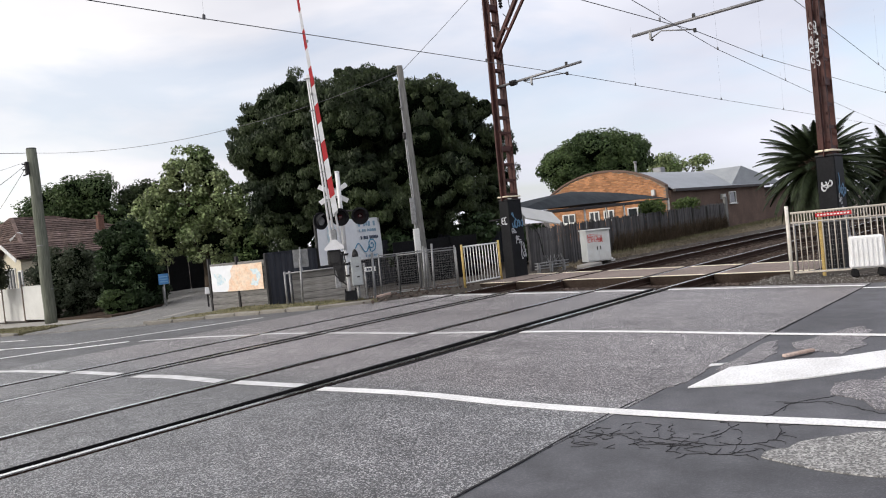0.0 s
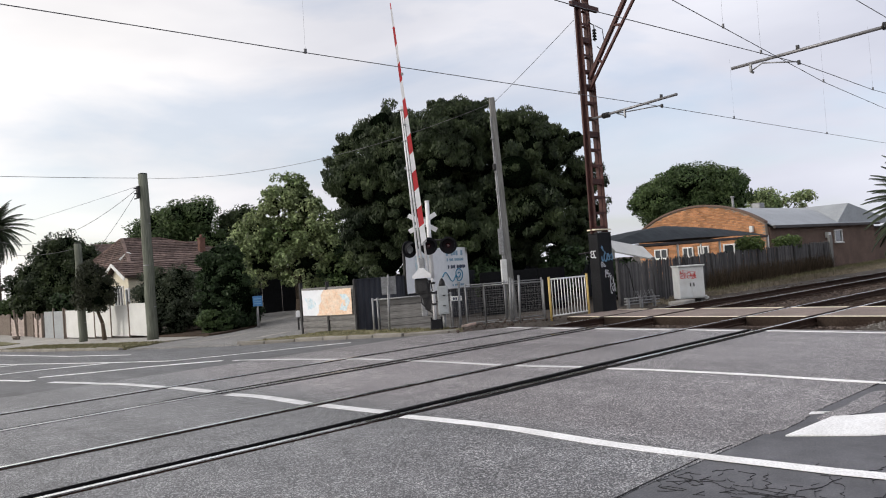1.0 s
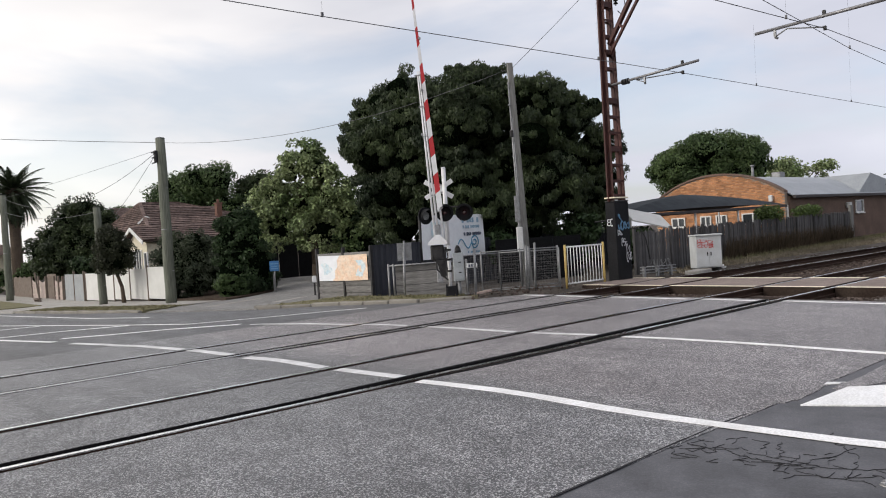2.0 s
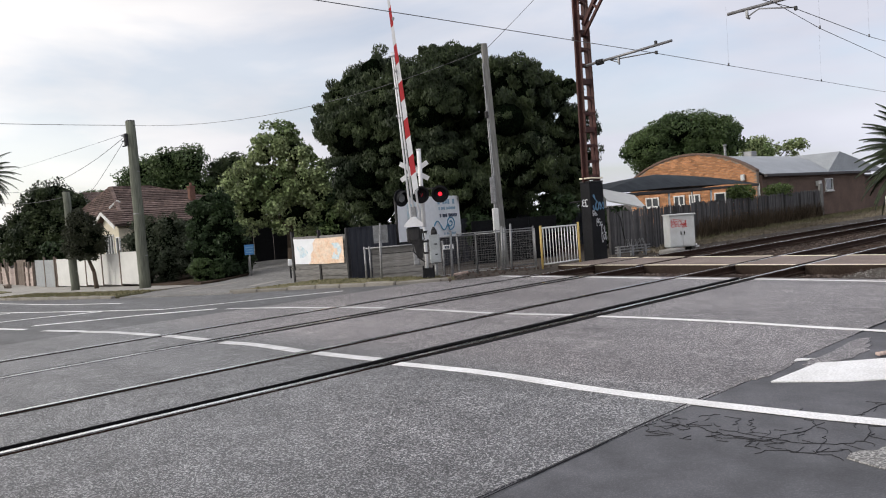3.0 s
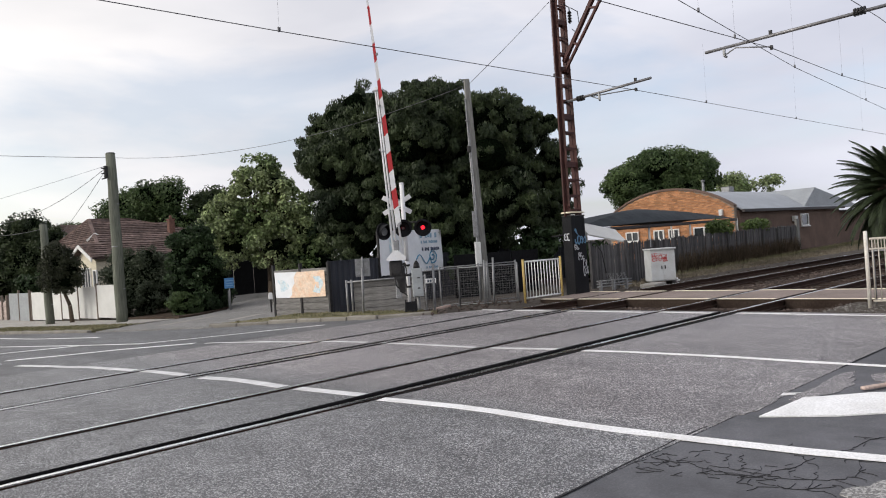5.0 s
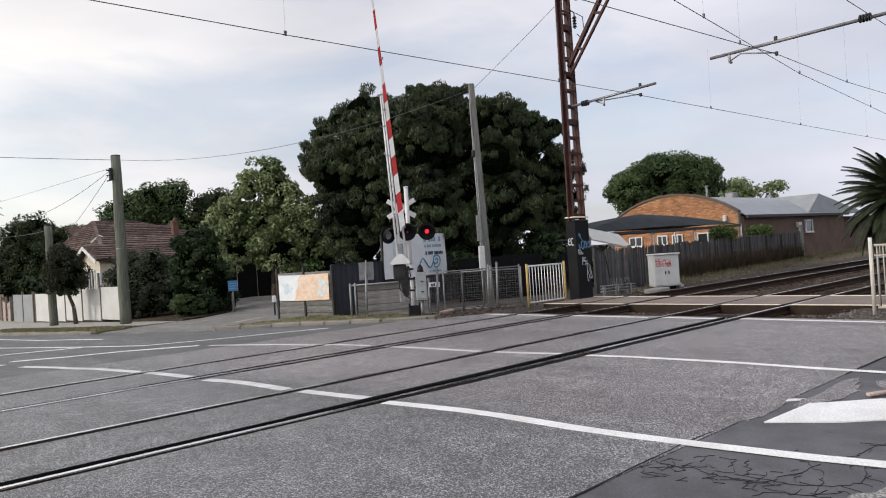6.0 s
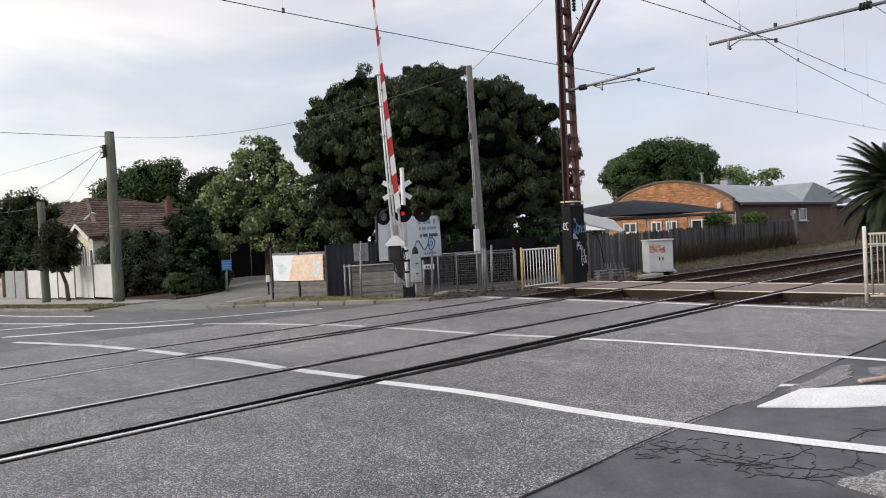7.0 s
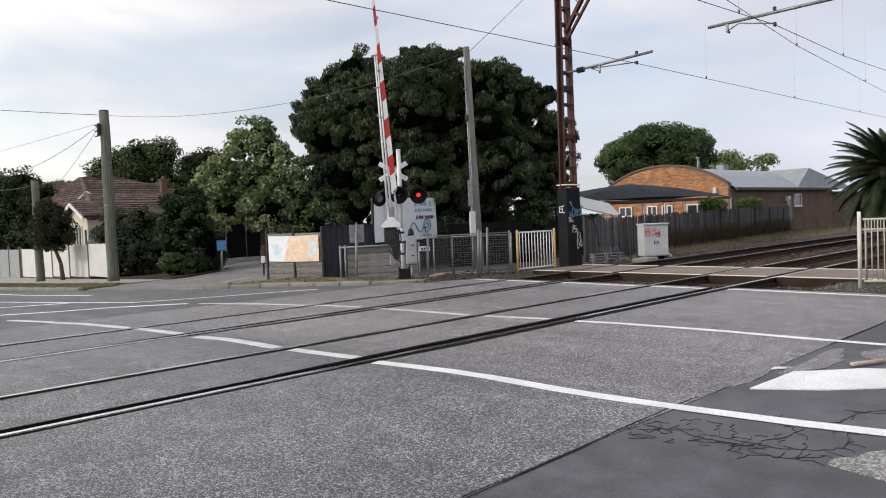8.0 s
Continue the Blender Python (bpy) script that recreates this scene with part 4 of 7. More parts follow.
def lattice_mast(x, y, rz, top, seed, tag_blue):
    """A laced steel portal mast on a black painted box foot."""
    mast = thing("railway_mast", pose(x, y, 0, 0, 0, rz), "rust-red laced steel mast on a black graffitied foot", "mast", "portal masts")
    w, d, h = 0.70, 0.38, 2.36
    bm = B()
    box(bm, (0, 0, h / 2 - 0.1), (w, d, h + 0.2), taper=0.96, bevel=0.02)
    foot = part("foot", bm, M["black"], mast, "black painted sheet-steel foot with graffiti")
    bm = B()
    box(bm, (0, 0, h + 0.02), (w * 0.98, d * 1.0, 0.04), bevel=0.01)
    part("foot_cap", bm, M["dark_metal"], foot)
    bm = B()
    scribble(bm, 0.55, 0.62, 5, 0.05, seed + 1, 4)
    part("graffiti", bm, M["graf_blue"], foot, "faded blue spray paint", pose(0.02, -d / 2 - 0.004, 1.42))
    for k, (gx, gz, gw, gh) in enumerate(((-0.18, 1.30, 0.22, 0.3), (0.02, 0.98, 0.3, 0.34), (0.22, 0.45, 0.26, 0.75))):
        bm = B()
        scribble(bm, gw, gh, 5, 0.026, seed + 7 + k, 3 if gw > 0.25 else 2)
        part("graffiti", bm, M["graf_white"], foot, "white spray-paint tag", pose(gx, -d / 2 - 0.006, gz))
    bm = B()
    scribble(bm, 0.2, 0.3, 4, 0.03, seed + 3, 2)
    part("graffiti", bm, M["graf_white"], foot, "white spray-paint tag", pose(-w / 2 - 0.006, 0, 1.6, 0, 0, 90))
    for s in (-1, 1):
        bm = B()
        x0, x1 = s * 0.28, s * 0.19
        beam(bm, (x0 + s * 0.05, 0, h), (x1 + s * 0.05, 0, top), 0.02, 0.15)
        for yy in (-0.075, 0.075):
            beam(bm, (x0, yy, h), (x1, yy, top), 0.10, 0.02)
        part("leg", bm, M["rust"], mast)
    z, k = h + 0.15, 0
    while z < top - 0.2:
        for yy in (-0.091, 0.091):
            bm = B()
            box(bm, (0, yy, z), (0.62 - 0.022 * (z - h), 0.012, 0.16 if k % 3 == 0 else 0.07))
            part("lacing_bar", bm, M["rust"], mast)
        z += 0.48
        k += 1
    for s in (-1, 1):
        for k in range(10):
            bm = B()
            box(bm, (s * (0.31 - 0.007 * k), -0.09, h + 0.3 + k * 0.6), (0.05, 0.03, 0.05), bevel=0.008)
            part("rivet", bm, M["rust"], mast)
    bm = B()
    pipe(bm, [(-0.36, -0.15, h + 0.12), (0.36, -0.15, h + 0.12), (0.36, 0.15, h + 0.12), (-0.36, 0.15, h + 0.12), (-0.36, -0.15, h + 0.12)], 0.025)
    part("collar", bm, M["cream_paint"], mast, "pale band round the mast's foot")
    return mast


def make_masts():
    m1 = lattice_mast(18.70, 13.60, 0, 10.2, 11, True)
    # knee brace towards the tracks, two chords with battens
    bm = B()
    chord = lambda f: Vector((-0.05, -0.12, 7.05)).lerp(Vector((-0.36, -2.72, 10.2)), f)
    lower = lambda f: Vector((-0.05, -0.12, 6.75)).lerp(Vector((-0.40, -3.2, 10.2)), f)
    beam(bm, chord(0), chord(1), 0.11, 0.11)
    beam(bm, lower(0), lower(1), 0.07, 0.07)
    for f in (0.16, 0.42, 0.68, 0.92):
        beam(bm, chord(f), lower(f + 0.03), 0.09, 0.06)
    part("knee_brace", bm, M["rust"], m1)
    bm = B()
    for k in range(4):
        rod(bm, (0.42, -0.1, 8.35 + k * 0.09), (0.42, -0.1, 8.40 + k * 0.09), 0.07, 0.05)
    pipe(bm, [(0.42, -0.1, 8.3), (0.42, -0.1, 8.8), (0.15, -0.1, 8.85)], 0.02)
    part("insulator", bm, M["dark_metal"], m1)
    bm = B()
    pipe(bm, [(0.5, -0.1, 8.8), (0.85, -0.1, 8.75), (0.9, -0.1, 8.3), (0.75, -0.1, 8.05), (0.5, -0.1, 8.15)], 0.014)
    part("feeder_loop", bm, M["wire"], m1)
    bm = B()
    box(bm, (0, -0.1, 9.3), (1.3, 0.12, 0.14))
    part("cross_bar", bm, M["rust"], m1)
    m2 = lattice_mast(17.55, 4.27, 0, 10.2, 41, False)
    bm = B()
    scribble(bm, 0.16, 1.5, 18, 0.02, 77, 2)
    part("graffiti", bm, M["graf_white"], m2, "pale tag sprayed up the mast", pose(-0.36, 0.0, 3.95, 0, 0, -90))
    # portal beam over the tracks
    beam_thing = thing("portal_beam", pose(0, 0, 0), "rust-red steel beam across the tracks", "beam")
    bm = B()
    for z in (10.25, 10.85):
        beam(bm, (18.70, 13.6, z), (17.55, 4.27, z), 0.28, 0.12)
    for k in range(12):
        f0, f1 = k / 12, (k + 1) / 12
        p = lambda f, z: Vector((18.70, 13.6, z)).lerp(Vector((17.55, 4.27, z)), f)
        beam(bm, p(f0, 10.25 if k % 2 else 10.85), p(f1, 10.85 if k % 2 else 10.25), 0.07, 0.07)
    part("truss", bm, M["rust"], beam_thing)


make_masts()


def cantilever(x, y0, y1, z0, z1, drop, clamp, wire_y):
    arm = thing("cantilever_arm", pose(x, 0, 0), "grey steel tube arm carrying the contact wire", "catenary arm", "catenary arms")
    bm = B()
    rod(bm, (0, y0, z0), (0, y1, z1), 0.037, 0.037, 10)
    part("tube", bm, M["arm"], arm)
    s = 1 if y1 > y0 else -1
    bm = B()
    for k in range(4):
        rod(bm, (0, y0 + s * (0.5 + k * 0.06), z0 + 0.01), (0, y0 + s * (0.53 + k * 0.06), z0 + 0.012), 0.085, 0.085, 10)
    part("insulator", bm, M["dark_metal"], arm)
    bm = B()
    zc = z0 + (z1 - z0) * (drop - y0) / (y1 - y0)
    box(bm, (0, drop, zc - 0.08), (0.05, 0.05, 0.22))
    rod(bm, (0, drop, zc - 0.19), (0.06, drop - s * 0.03, zc - 0.21), 0.03)
    part("drop_bracket", bm, M["galv"], arm)
    bm = B()
    pipe(bm, [(0, drop, zc - 0.18), (0, drop - s * 0.28, zc - 0.06), (0, wire_y, clamp + 0.05)], 0.016)
    part("registration_arm", bm, M["galv"], arm)
    bm = B()
    box(bm, (0, wire_y, clamp + 0.03), (0.07, 0.05, 0.09))
    zt = z0 + (z1 - z0) * (wire_y - y0) / (y1 - y0)
    box(bm, (0, wire_y, zt + 0.07), (0.06, 0.06, 0.1))
    part("clamp", bm, M["dark_metal"], arm)


cantilever(18.6, 13.55, 10.58, 5.83, 5.94, 12.29, 5.69, 11.07)
cantilever(17.16, 4.3, 8.28, 5.92, 5.88, 7.82, 5.60, 6.73)


def wire(name, pts, r, label, drops=(), sag=0.0, category="wire"):
    """An overhead wire through pts; drops are clips with a hanger above, at fractions of its length."""
    w = thing(name, pose(0, 0, 0), label, category, "overhead wires")
    out = []
    for p, q in zip(pts, pts[1:]):
        p, q = Vector(p), Vector(q)
        n = 16 if sag else 2
        out += [p.lerp(q, i / n) - Vector((0, 0, sag * 4 * (i / n) * (1 - i / n))) for i in range(n)]
    out.append(Vector(pts[-1]))
    bm = B()
    pipe(bm, out, r, 5)
    part("strand", bm, M["wire"], w)
    for x in drops:
        for p, q in zip(out, out[1:]):
            if min(p.x, q.x) <= x < max(p.x, q.x):
                c = p.lerp(q, (x - p.x) / (q.x - p.x))
                bm = B()
                box(bm, c + Vector((0, 0, 0.03)), (0.045, 0.03, 0.085))
                rod(bm, c + Vector((0, 0, 0.08)), c + Vector((0.02, 0, 1.9)), 0.0016, 0.0016, 4)
                part("hanger", bm, M["wire"], w, "clip with a thin hanger wire")
    return w


wire("contact_wire", [(-30, 11.5, 5.74), (7.4, 11.44, 5.74), (18.6, 11.07, 5.70), (31, 11.44, 5.85), (130, 11.5, 6.1)], 0.0085, "thin copper contact wire over the far track", (7.4, 15.05, 23.0, 31.0, 39.0, 48))
wire("contact_wire", [(-30, 7.6, 5.9), (10.7, 7.59, 5.93), (17.16, 6.73, 5.62), (24.4, 7.59, 5.99), (130, 7.7, 6.9)], 0.0085, "thin copper contact wire over the near track", (15.75, 24.4, 32.1, 42))
wire("contact_wire", [(-20, 2.1, 5.83), (11.4, 6.37, 5.83), (20.87, 7.63, 5.83), (34.4, 8.85, 5.83), (90, 13.5, 5.83)], 0.008, "second contact wire crossing over the near track", (13.7, 20.87, 29.2))
wire("messenger_wire", [(-30, 3.0, 5.83), (17.7, 4.7, 5.83), (31.75, 5.65, 5.83), (120, 11.5, 5.9)], 0.0075, "thin wire beside the second mast", (29.9,))


# ---------------------------------------------------------------- the crossing signal
LAMPS = []


def make_signal():
    sig = thing("crossing_signal", pose(12.73, 14.56, 0.02, 0, 0, -41), "white level crossing signal post with raised striped boom", "crossing signal")
    bm = B()
    rod(bm, (0, 0, 0.3), (0, 0, 1.40), 0.044, 0.044, 16)
    rod(bm, (0, 0, 1.40), (0, 0, 3.38), 0.055, 0.055, 16)
    rod(bm, (0, 0, 3.38), (0, 0, 3.42), 0.062, 0.055, 16)
    part("post", bm, M["white"], sig)
    bm = B()
    box(bm, (0.03, 0, 0.15), (0.36, 0.36, 0.36), taper=0.8, bevel=0.03)
    for sx in (-1, 1):
        for sy in (-1, 1):
            rod(bm, (0.03 + sx * 0.13, sy * 0.13, 0.3), (0.03 + sx * 0.13, sy * 0.13, 0.38), 0.02, 0.02, 6)
    part("base", bm, M["black"], sig, "black steel base")
    # crossbuck
    for k, a in enumerate((27, -27)):
        bm = B()
        box(bm, (0, 0, 0), (0.84, 0.012, 0.12), bevel=0.004)
        part("crossbuck_board", bm, M["white"], sig, "white crossbuck board", pose(-0.15, 0.085 + 0.014 * k, 2.86, 0, a * 1.15, 0))
    bm = B()
    for z in (2.78, 2.98):
        box(bm, (-0.07, 0.06, z), (0.22, 0.04, 0.035))
    part("bracket", bm, M["galv"], sig)
    # lamps
    def lamp(x, z, y, rz, lit):
        g = B()
        rod(g, (0, 0.0, 0), (0, 0.03, 0), 0.225, 0.225, 28)
        back = part("backboard", g, M["black"], sig, "round black lamp backboard", pose(x, y, z, 0, 0, rz))
        g = B()
        seg, r = 20, 0.165
        for i in range(seg):
            a0, a1 = radians(-40 + 260 * i / seg), radians(-40 + 260 * (i + 1) / seg)
            ln = lambda a: 0.10 + 0.16 * max(0, math.sin(a))
            q = [(r * math.cos(a), yy, r * math.sin(a)) for a in (a0, a1) for yy in (0.0, -ln(a))]
            o = [(1.04 * p[0], p[1], 1.04 * p[2]) for p in q]
            vs = [g.verts.new(p) for p in q] + [g.verts.new(p) for p in o]
            for f in ((0, 1, 3, 2), (4, 6, 7, 5), (1, 5, 7, 3), (0, 2, 6, 4)):
                g.faces.new([vs[j] for j in f])
        part("hood", g, M["black"], back, "short black hood")
        g = B()
        rod(g, (0, 0.03, 0), (0, 0.16, 0), 0.12, 0.07, 16)
        part("lamp_case", g, M["dark_metal"], back)
        if lit is None:
            g = B()
            rod(g, (0, -0.02, 0), (0, -0.001, 0), 0.10, 0.115, 20)
            part("lens", g, M["lens_clear"], back, "pale glass lens")
            return
        # a turning signal lens: one face gives red light, the other is dark
        core = part("signal_lens", mesh_of("signal_lens", lens_half(-1), lit), None, sig, "red signal lens", pose(x, y - 0.045, z, 0, 0, rz))
        part("dark_face", lens_half(1), M["lens_off"], core, "dark red unlit face")
        LAMPS.append((core, x, y - 0.045, z, rz))

    def lens_half(side):
        g = B()
        seg = 18
        rings = []
        for r, d in ((0.056, 0.004), (0.045, 0.018), (0.026, 0.028)):
            rings.append([g.verts.new((r * math.cos(i * math.tau / seg), side * d, r * math.sin(i * math.tau / seg))) for i in range(seg)])
        for a, b in zip(rings, rings[1:]):
            for i in range(seg):
                j = (i + 1) % seg
                g.faces.new((a[i], a[j], b[j], b[i])).smooth = True
        g.faces.new(rings[-1])
        g.faces.new(rings[0][::-1])
        return g

    lamp(0.47, 2.22, -0.16, -3, M["lens_on"])
    lamp(-0.03, 2.23, -0.30, 4, M["lens_dim"])
    lamp(-0.53, 2.19, -0.06, 40, None)
    bm = B()
    pipe(bm, [(-0.53, 0.08, 2.19), (-0.3, 0.04, 2.36), (0.0, 0.0, 2.38), (0.3, -0.02, 2.38), (0.47, -0.03, 2.24)], 0.025)
    pipe(bm, [(-0.03, -0.14, 2.23), (0, 0, 2.2)], 0.025)
    part("lamp_arm", bm, M["dark_metal"], sig)
    # boom: striped blade and twin lower rails, standing upright
    boom = part("boom", mesh_of("boom", boom_core(), M["white"]), None, sig, "tapered boom standing upright", pose(-0.135, -0.42, 2.25, 0, -3.9, 0))
    n, length = 13, 6.05
    for k in range(n):
        z0, z1 = length * k / n, length * (k + 1) / n
        w0, w1 = 0.145 - 0.10 * k / n, 0.145 - 0.10 * (k + 1) / n
        bm = B()
        sl = 0.09
        pts = [(-w0 / 2, z0), (w0 / 2, z0 + sl), (w1 / 2, z1 + sl), (-w1 / 2, z1)]
        lo, hi = [bm.verts.new((x, -0.034, z)) for x, z in pts], [bm.verts.new((x, -0.018, z)) for x, z in pts]
        bm.faces.new(lo)
        bm.faces.new(hi[::-1])
        for i in range(4):
            bm.faces.new((lo[i], hi[i], hi[(i + 1) % 4], lo[(i + 1) % 4]))
        part("stripe", bm, M["red"] if k % 2 else M["white"], boom, "red stripe" if k % 2 else "white stripe")
    bm = B()
    pipe(bm, [(0.0, 0, length), (0, 0, length + 0.22)], 0.012)
    rod(bm, (0.0, -0.02, length - 0.45), (0, -0.06, length - 0.45), 0.035, 0.035, 8)
    part("tip", bm, M["red"], boom, "red tip")
    for x in (-0.115, -0.20):
        bm = B()
        rod(bm, (x - 0.02, 0, -0.62), (x * 0.52 - 0.012, 0, 3.6), 0.03, 0.018, 8)
        part("side_rail", bm, M["white"], boom, "white tube rail")
    for z in (0.45, 1.15, 1.95, 2.7, 3.5):
        bm = B()
        box(bm, (-0.08, 0, z), (0.24, 0.04, 0.035))
        part("rail_clip", bm, M["galv"], boom)
    for z, x in ((2.0, -0.2), (3.1, -0.06), (4.4, 0.05)):
        bm = B()
        rod(bm, (x, -0.04, z), (x, -0.10, z), 0.03, 0.035, 8)
        part("boom_lamp", bm, M["galv"], boom)
    # mechanism
    bm = B()
    pts = [(-0.50, 1.43), (-0.02, 1.43), (-0.02, 1.50), (-0.20, 1.68), (-0.30, 1.68), (-0.50, 1.49)]
    fr, bk = [bm.verts.new((x, -0.58, z)) for x, z in pts], [bm.verts.new((x, -0.16, z)) for x, z in pts]
    bm.faces.new(fr)
    bm.faces.new(bk[::-1])
    for i in range(6):
        bm.faces.new((fr[i], bk[i], bk[(i + 1) % 6], fr[(i + 1) % 6]))
    part("mechanism_hood", bm, M["white"], sig, "white peaked metal hood")
    bm = B()
    box(bm, (-0.28, -0.36, 1.22), (0.34, 0.30, 0.40), bevel=0.03)
    box(bm, (-0.17, -0.32, 0.84), (0.16, 0.22, 0.5), taper=1.5, bevel=0.03)
    beam(bm, (-0.40, -0.45, 1.32), (-0.20, -0.45, 0.78), 0.06, 0.06)
    beam(bm, (-0.08, -0.45, 1.36), (-0.10, -0.45, 0.62), 0.05, 0.05)
    rod(bm, (-0.22, -0.50, 1.00), (-0.22, -0.20, 1.00), 0.09, 0.09, 12)
    rod(bm, (-0.28, -0.56, 1.22), (-0.28, -0.14, 1.22), 0.13, 0.13, 14)
    for k, (gx, gz) in enumerate(((-0.42, 1.05), (-0.34, 0.80), (-0.05, 1.10))):
        pipe(bm, [(gx, -0.48, 1.36), (gx + 0.03, -0.52, gz), (-0.16, -0.40, gz - 0.18), (-0.05, -0.1, gz - 0.30)], 0.016, 6)
    part("mechanism", bm, M["dark_metal"], sig, "greasy dark drive housing")
    bm = B()
    beam(bm, (-0.36, -0.36, 1.30), (-0.26, -0.36, 0.5), 0.07, 0.05)
    box(bm, (-0.25, -0.36, 0.66), (0.15, 0.14, 0.42), bevel=0.02)
    part("counterweight", bm, M["galv"], sig)
    bm = B()
    box(bm, (-0.24, -0.40, 1.80), (0.15, 0.10, 0.28), bevel=0.02)
    part("boom_bracket", bm, M["galv"], sig)
    for z in (0.7, 1.0, 1.25):
        bm = B()
        rod(bm, (0, 0, z), (0, 0, z + 0.05), 0.062, 0.075, 14)
        part("post_clamp", bm, M["dark_metal"], sig)
    # control box beside the post
    cab = thing("control_box", pose(13.10, 14.62, 0.0, 0, 0, -41), "small grey signal control box on a stem", "control box")
    bm = B()
    box(bm, (0, 0, 0.83), (0.28, 0.22, 0.74), bevel=0.012)
    part("case", bm, M["grey_box"], cab)
    bm = B()
    box(bm, (0, -0.115, 0.83), (0.23, 0.012, 0.66), bevel=0.004)
    door = part("door", bm, M["grey_box"], cab)
    for z in (0.68, 0.95):
        bm = B()
        box(bm, (0.03, -0.13, z), (0.07, 0.03, 0.03))
        part("latch", bm, M["dark_metal"], door)
    bm = B()
    rod(bm, (0, 0, -0.02), (0, 0, 0.46), 0.04)
    part("stem", bm, M["galv"], cab)
    bm = B()
    rod(bm, (0, -0.02, 1.20), (0, -0.02, 1.32), 0.09, 0.07, 12)
    rod(bm, (0, -0.02, 1.32), (0, -0.02, 1.40), 0.07, 0.02, 12)
    part("bell", bm, M["dark_metal"], cab, "dark warning bell")


def boom_core():
    bm = B()
    rod(bm, (0, 0, -0.7), (0, 0, 6.05), 0.03, 0.012, 8)
    return bm


make_signal()


# ---------------------------------------------------------------- fences and boxes by the crossing
def rail_gate(x0, y0, x1, y1, bars, h, material, yellow=True, name="pedestrian_gate", label="white barred pedestrian gate between yellow posts", z=0.0):
    ang = math.degrees(math.atan2(y1 - y0, x1 - x0))
    length = math.hypot(x1 - x0, y1 - y0)
    g = thing(name, pose(x0, y0, z, 0, 0, ang), label, "gate" if yellow else "fence")
    for x in (0, length):
        bm = B()
        rod(bm, (x, 0, -0.05), (x, 0, h + 0.07), 0.034, 0.034, 10)
        part("post", bm, M["yellow"] if yellow else material, g, "yellow post" if yellow else "")
    for zz in (0.10, h):
        bm = B()
        rod(bm, (0.06, 0, zz), (length - 0.06, 0, zz), 0.022, 0.022, 8)
        part("rail", bm, material, g)
    bm = B()
    rod(bm, (0, 0, 0.10), (0, 0, h), 0.0125 if yellow else 0.0105, None, 6)
    bar = mesh_of("bar", bm, material)
    for k in range(bars):
        part("bar", bar, None, g, m=pose(0.1 + (length - 0.2) * k / (bars - 1), 0, 0))
    return g


def mesh_fence(points, h, label, step=0.065, posts=1.6):
    f = thing("mesh_fence", pose(0, 0, 0), label, "fence", "mesh fences")
    for p, q in zip(points, points[1:]):
        p, q = Vector(p), Vector(q)
        L = (q - p).length
        d = (q - p) / L
        n = max(1, round(L / posts))
        for k in range(n + 1):
            c = p + d * L * k / n
            bm = B()
            rod(bm, (c.x, c.y, ground_z(c.x, c.y) - 0.05), (c.x, c.y, ground_z(c.x, c.y) + h + 0.05), 0.023, 0.023, 8)
            part("post", bm, M["galv"], f)
        z0 = ground_z((p.x + q.x) / 2, (p.y + q.y) / 2)
        for zz in (0.08, h):
            bm = B()
            rod(bm, (p.x, p.y, z0 + zz), (q.x, q.y, z0 + zz), 0.018, 0.018, 6)
            part("rail", bm, M["galv"], f)
        bm = B()
        k = step
        while k < L:
            c = p + d * k
            rod(bm, (c.x, c.y, z0 + 0.08), (c.x, c.y, z0 + h), 0.0026, 0.0026, 4, False)
            k += step
        zz = 0.08
        while zz < h:
            rod(bm, (p.x, p.y, z0 + zz), (q.x, q.y, z0 + zz), 0.0026, 0.0026, 4, False)
            zz += step
        part("wire_mesh", bm, M["mesh_wire"], f, "square galvanised wire mesh")
    return f


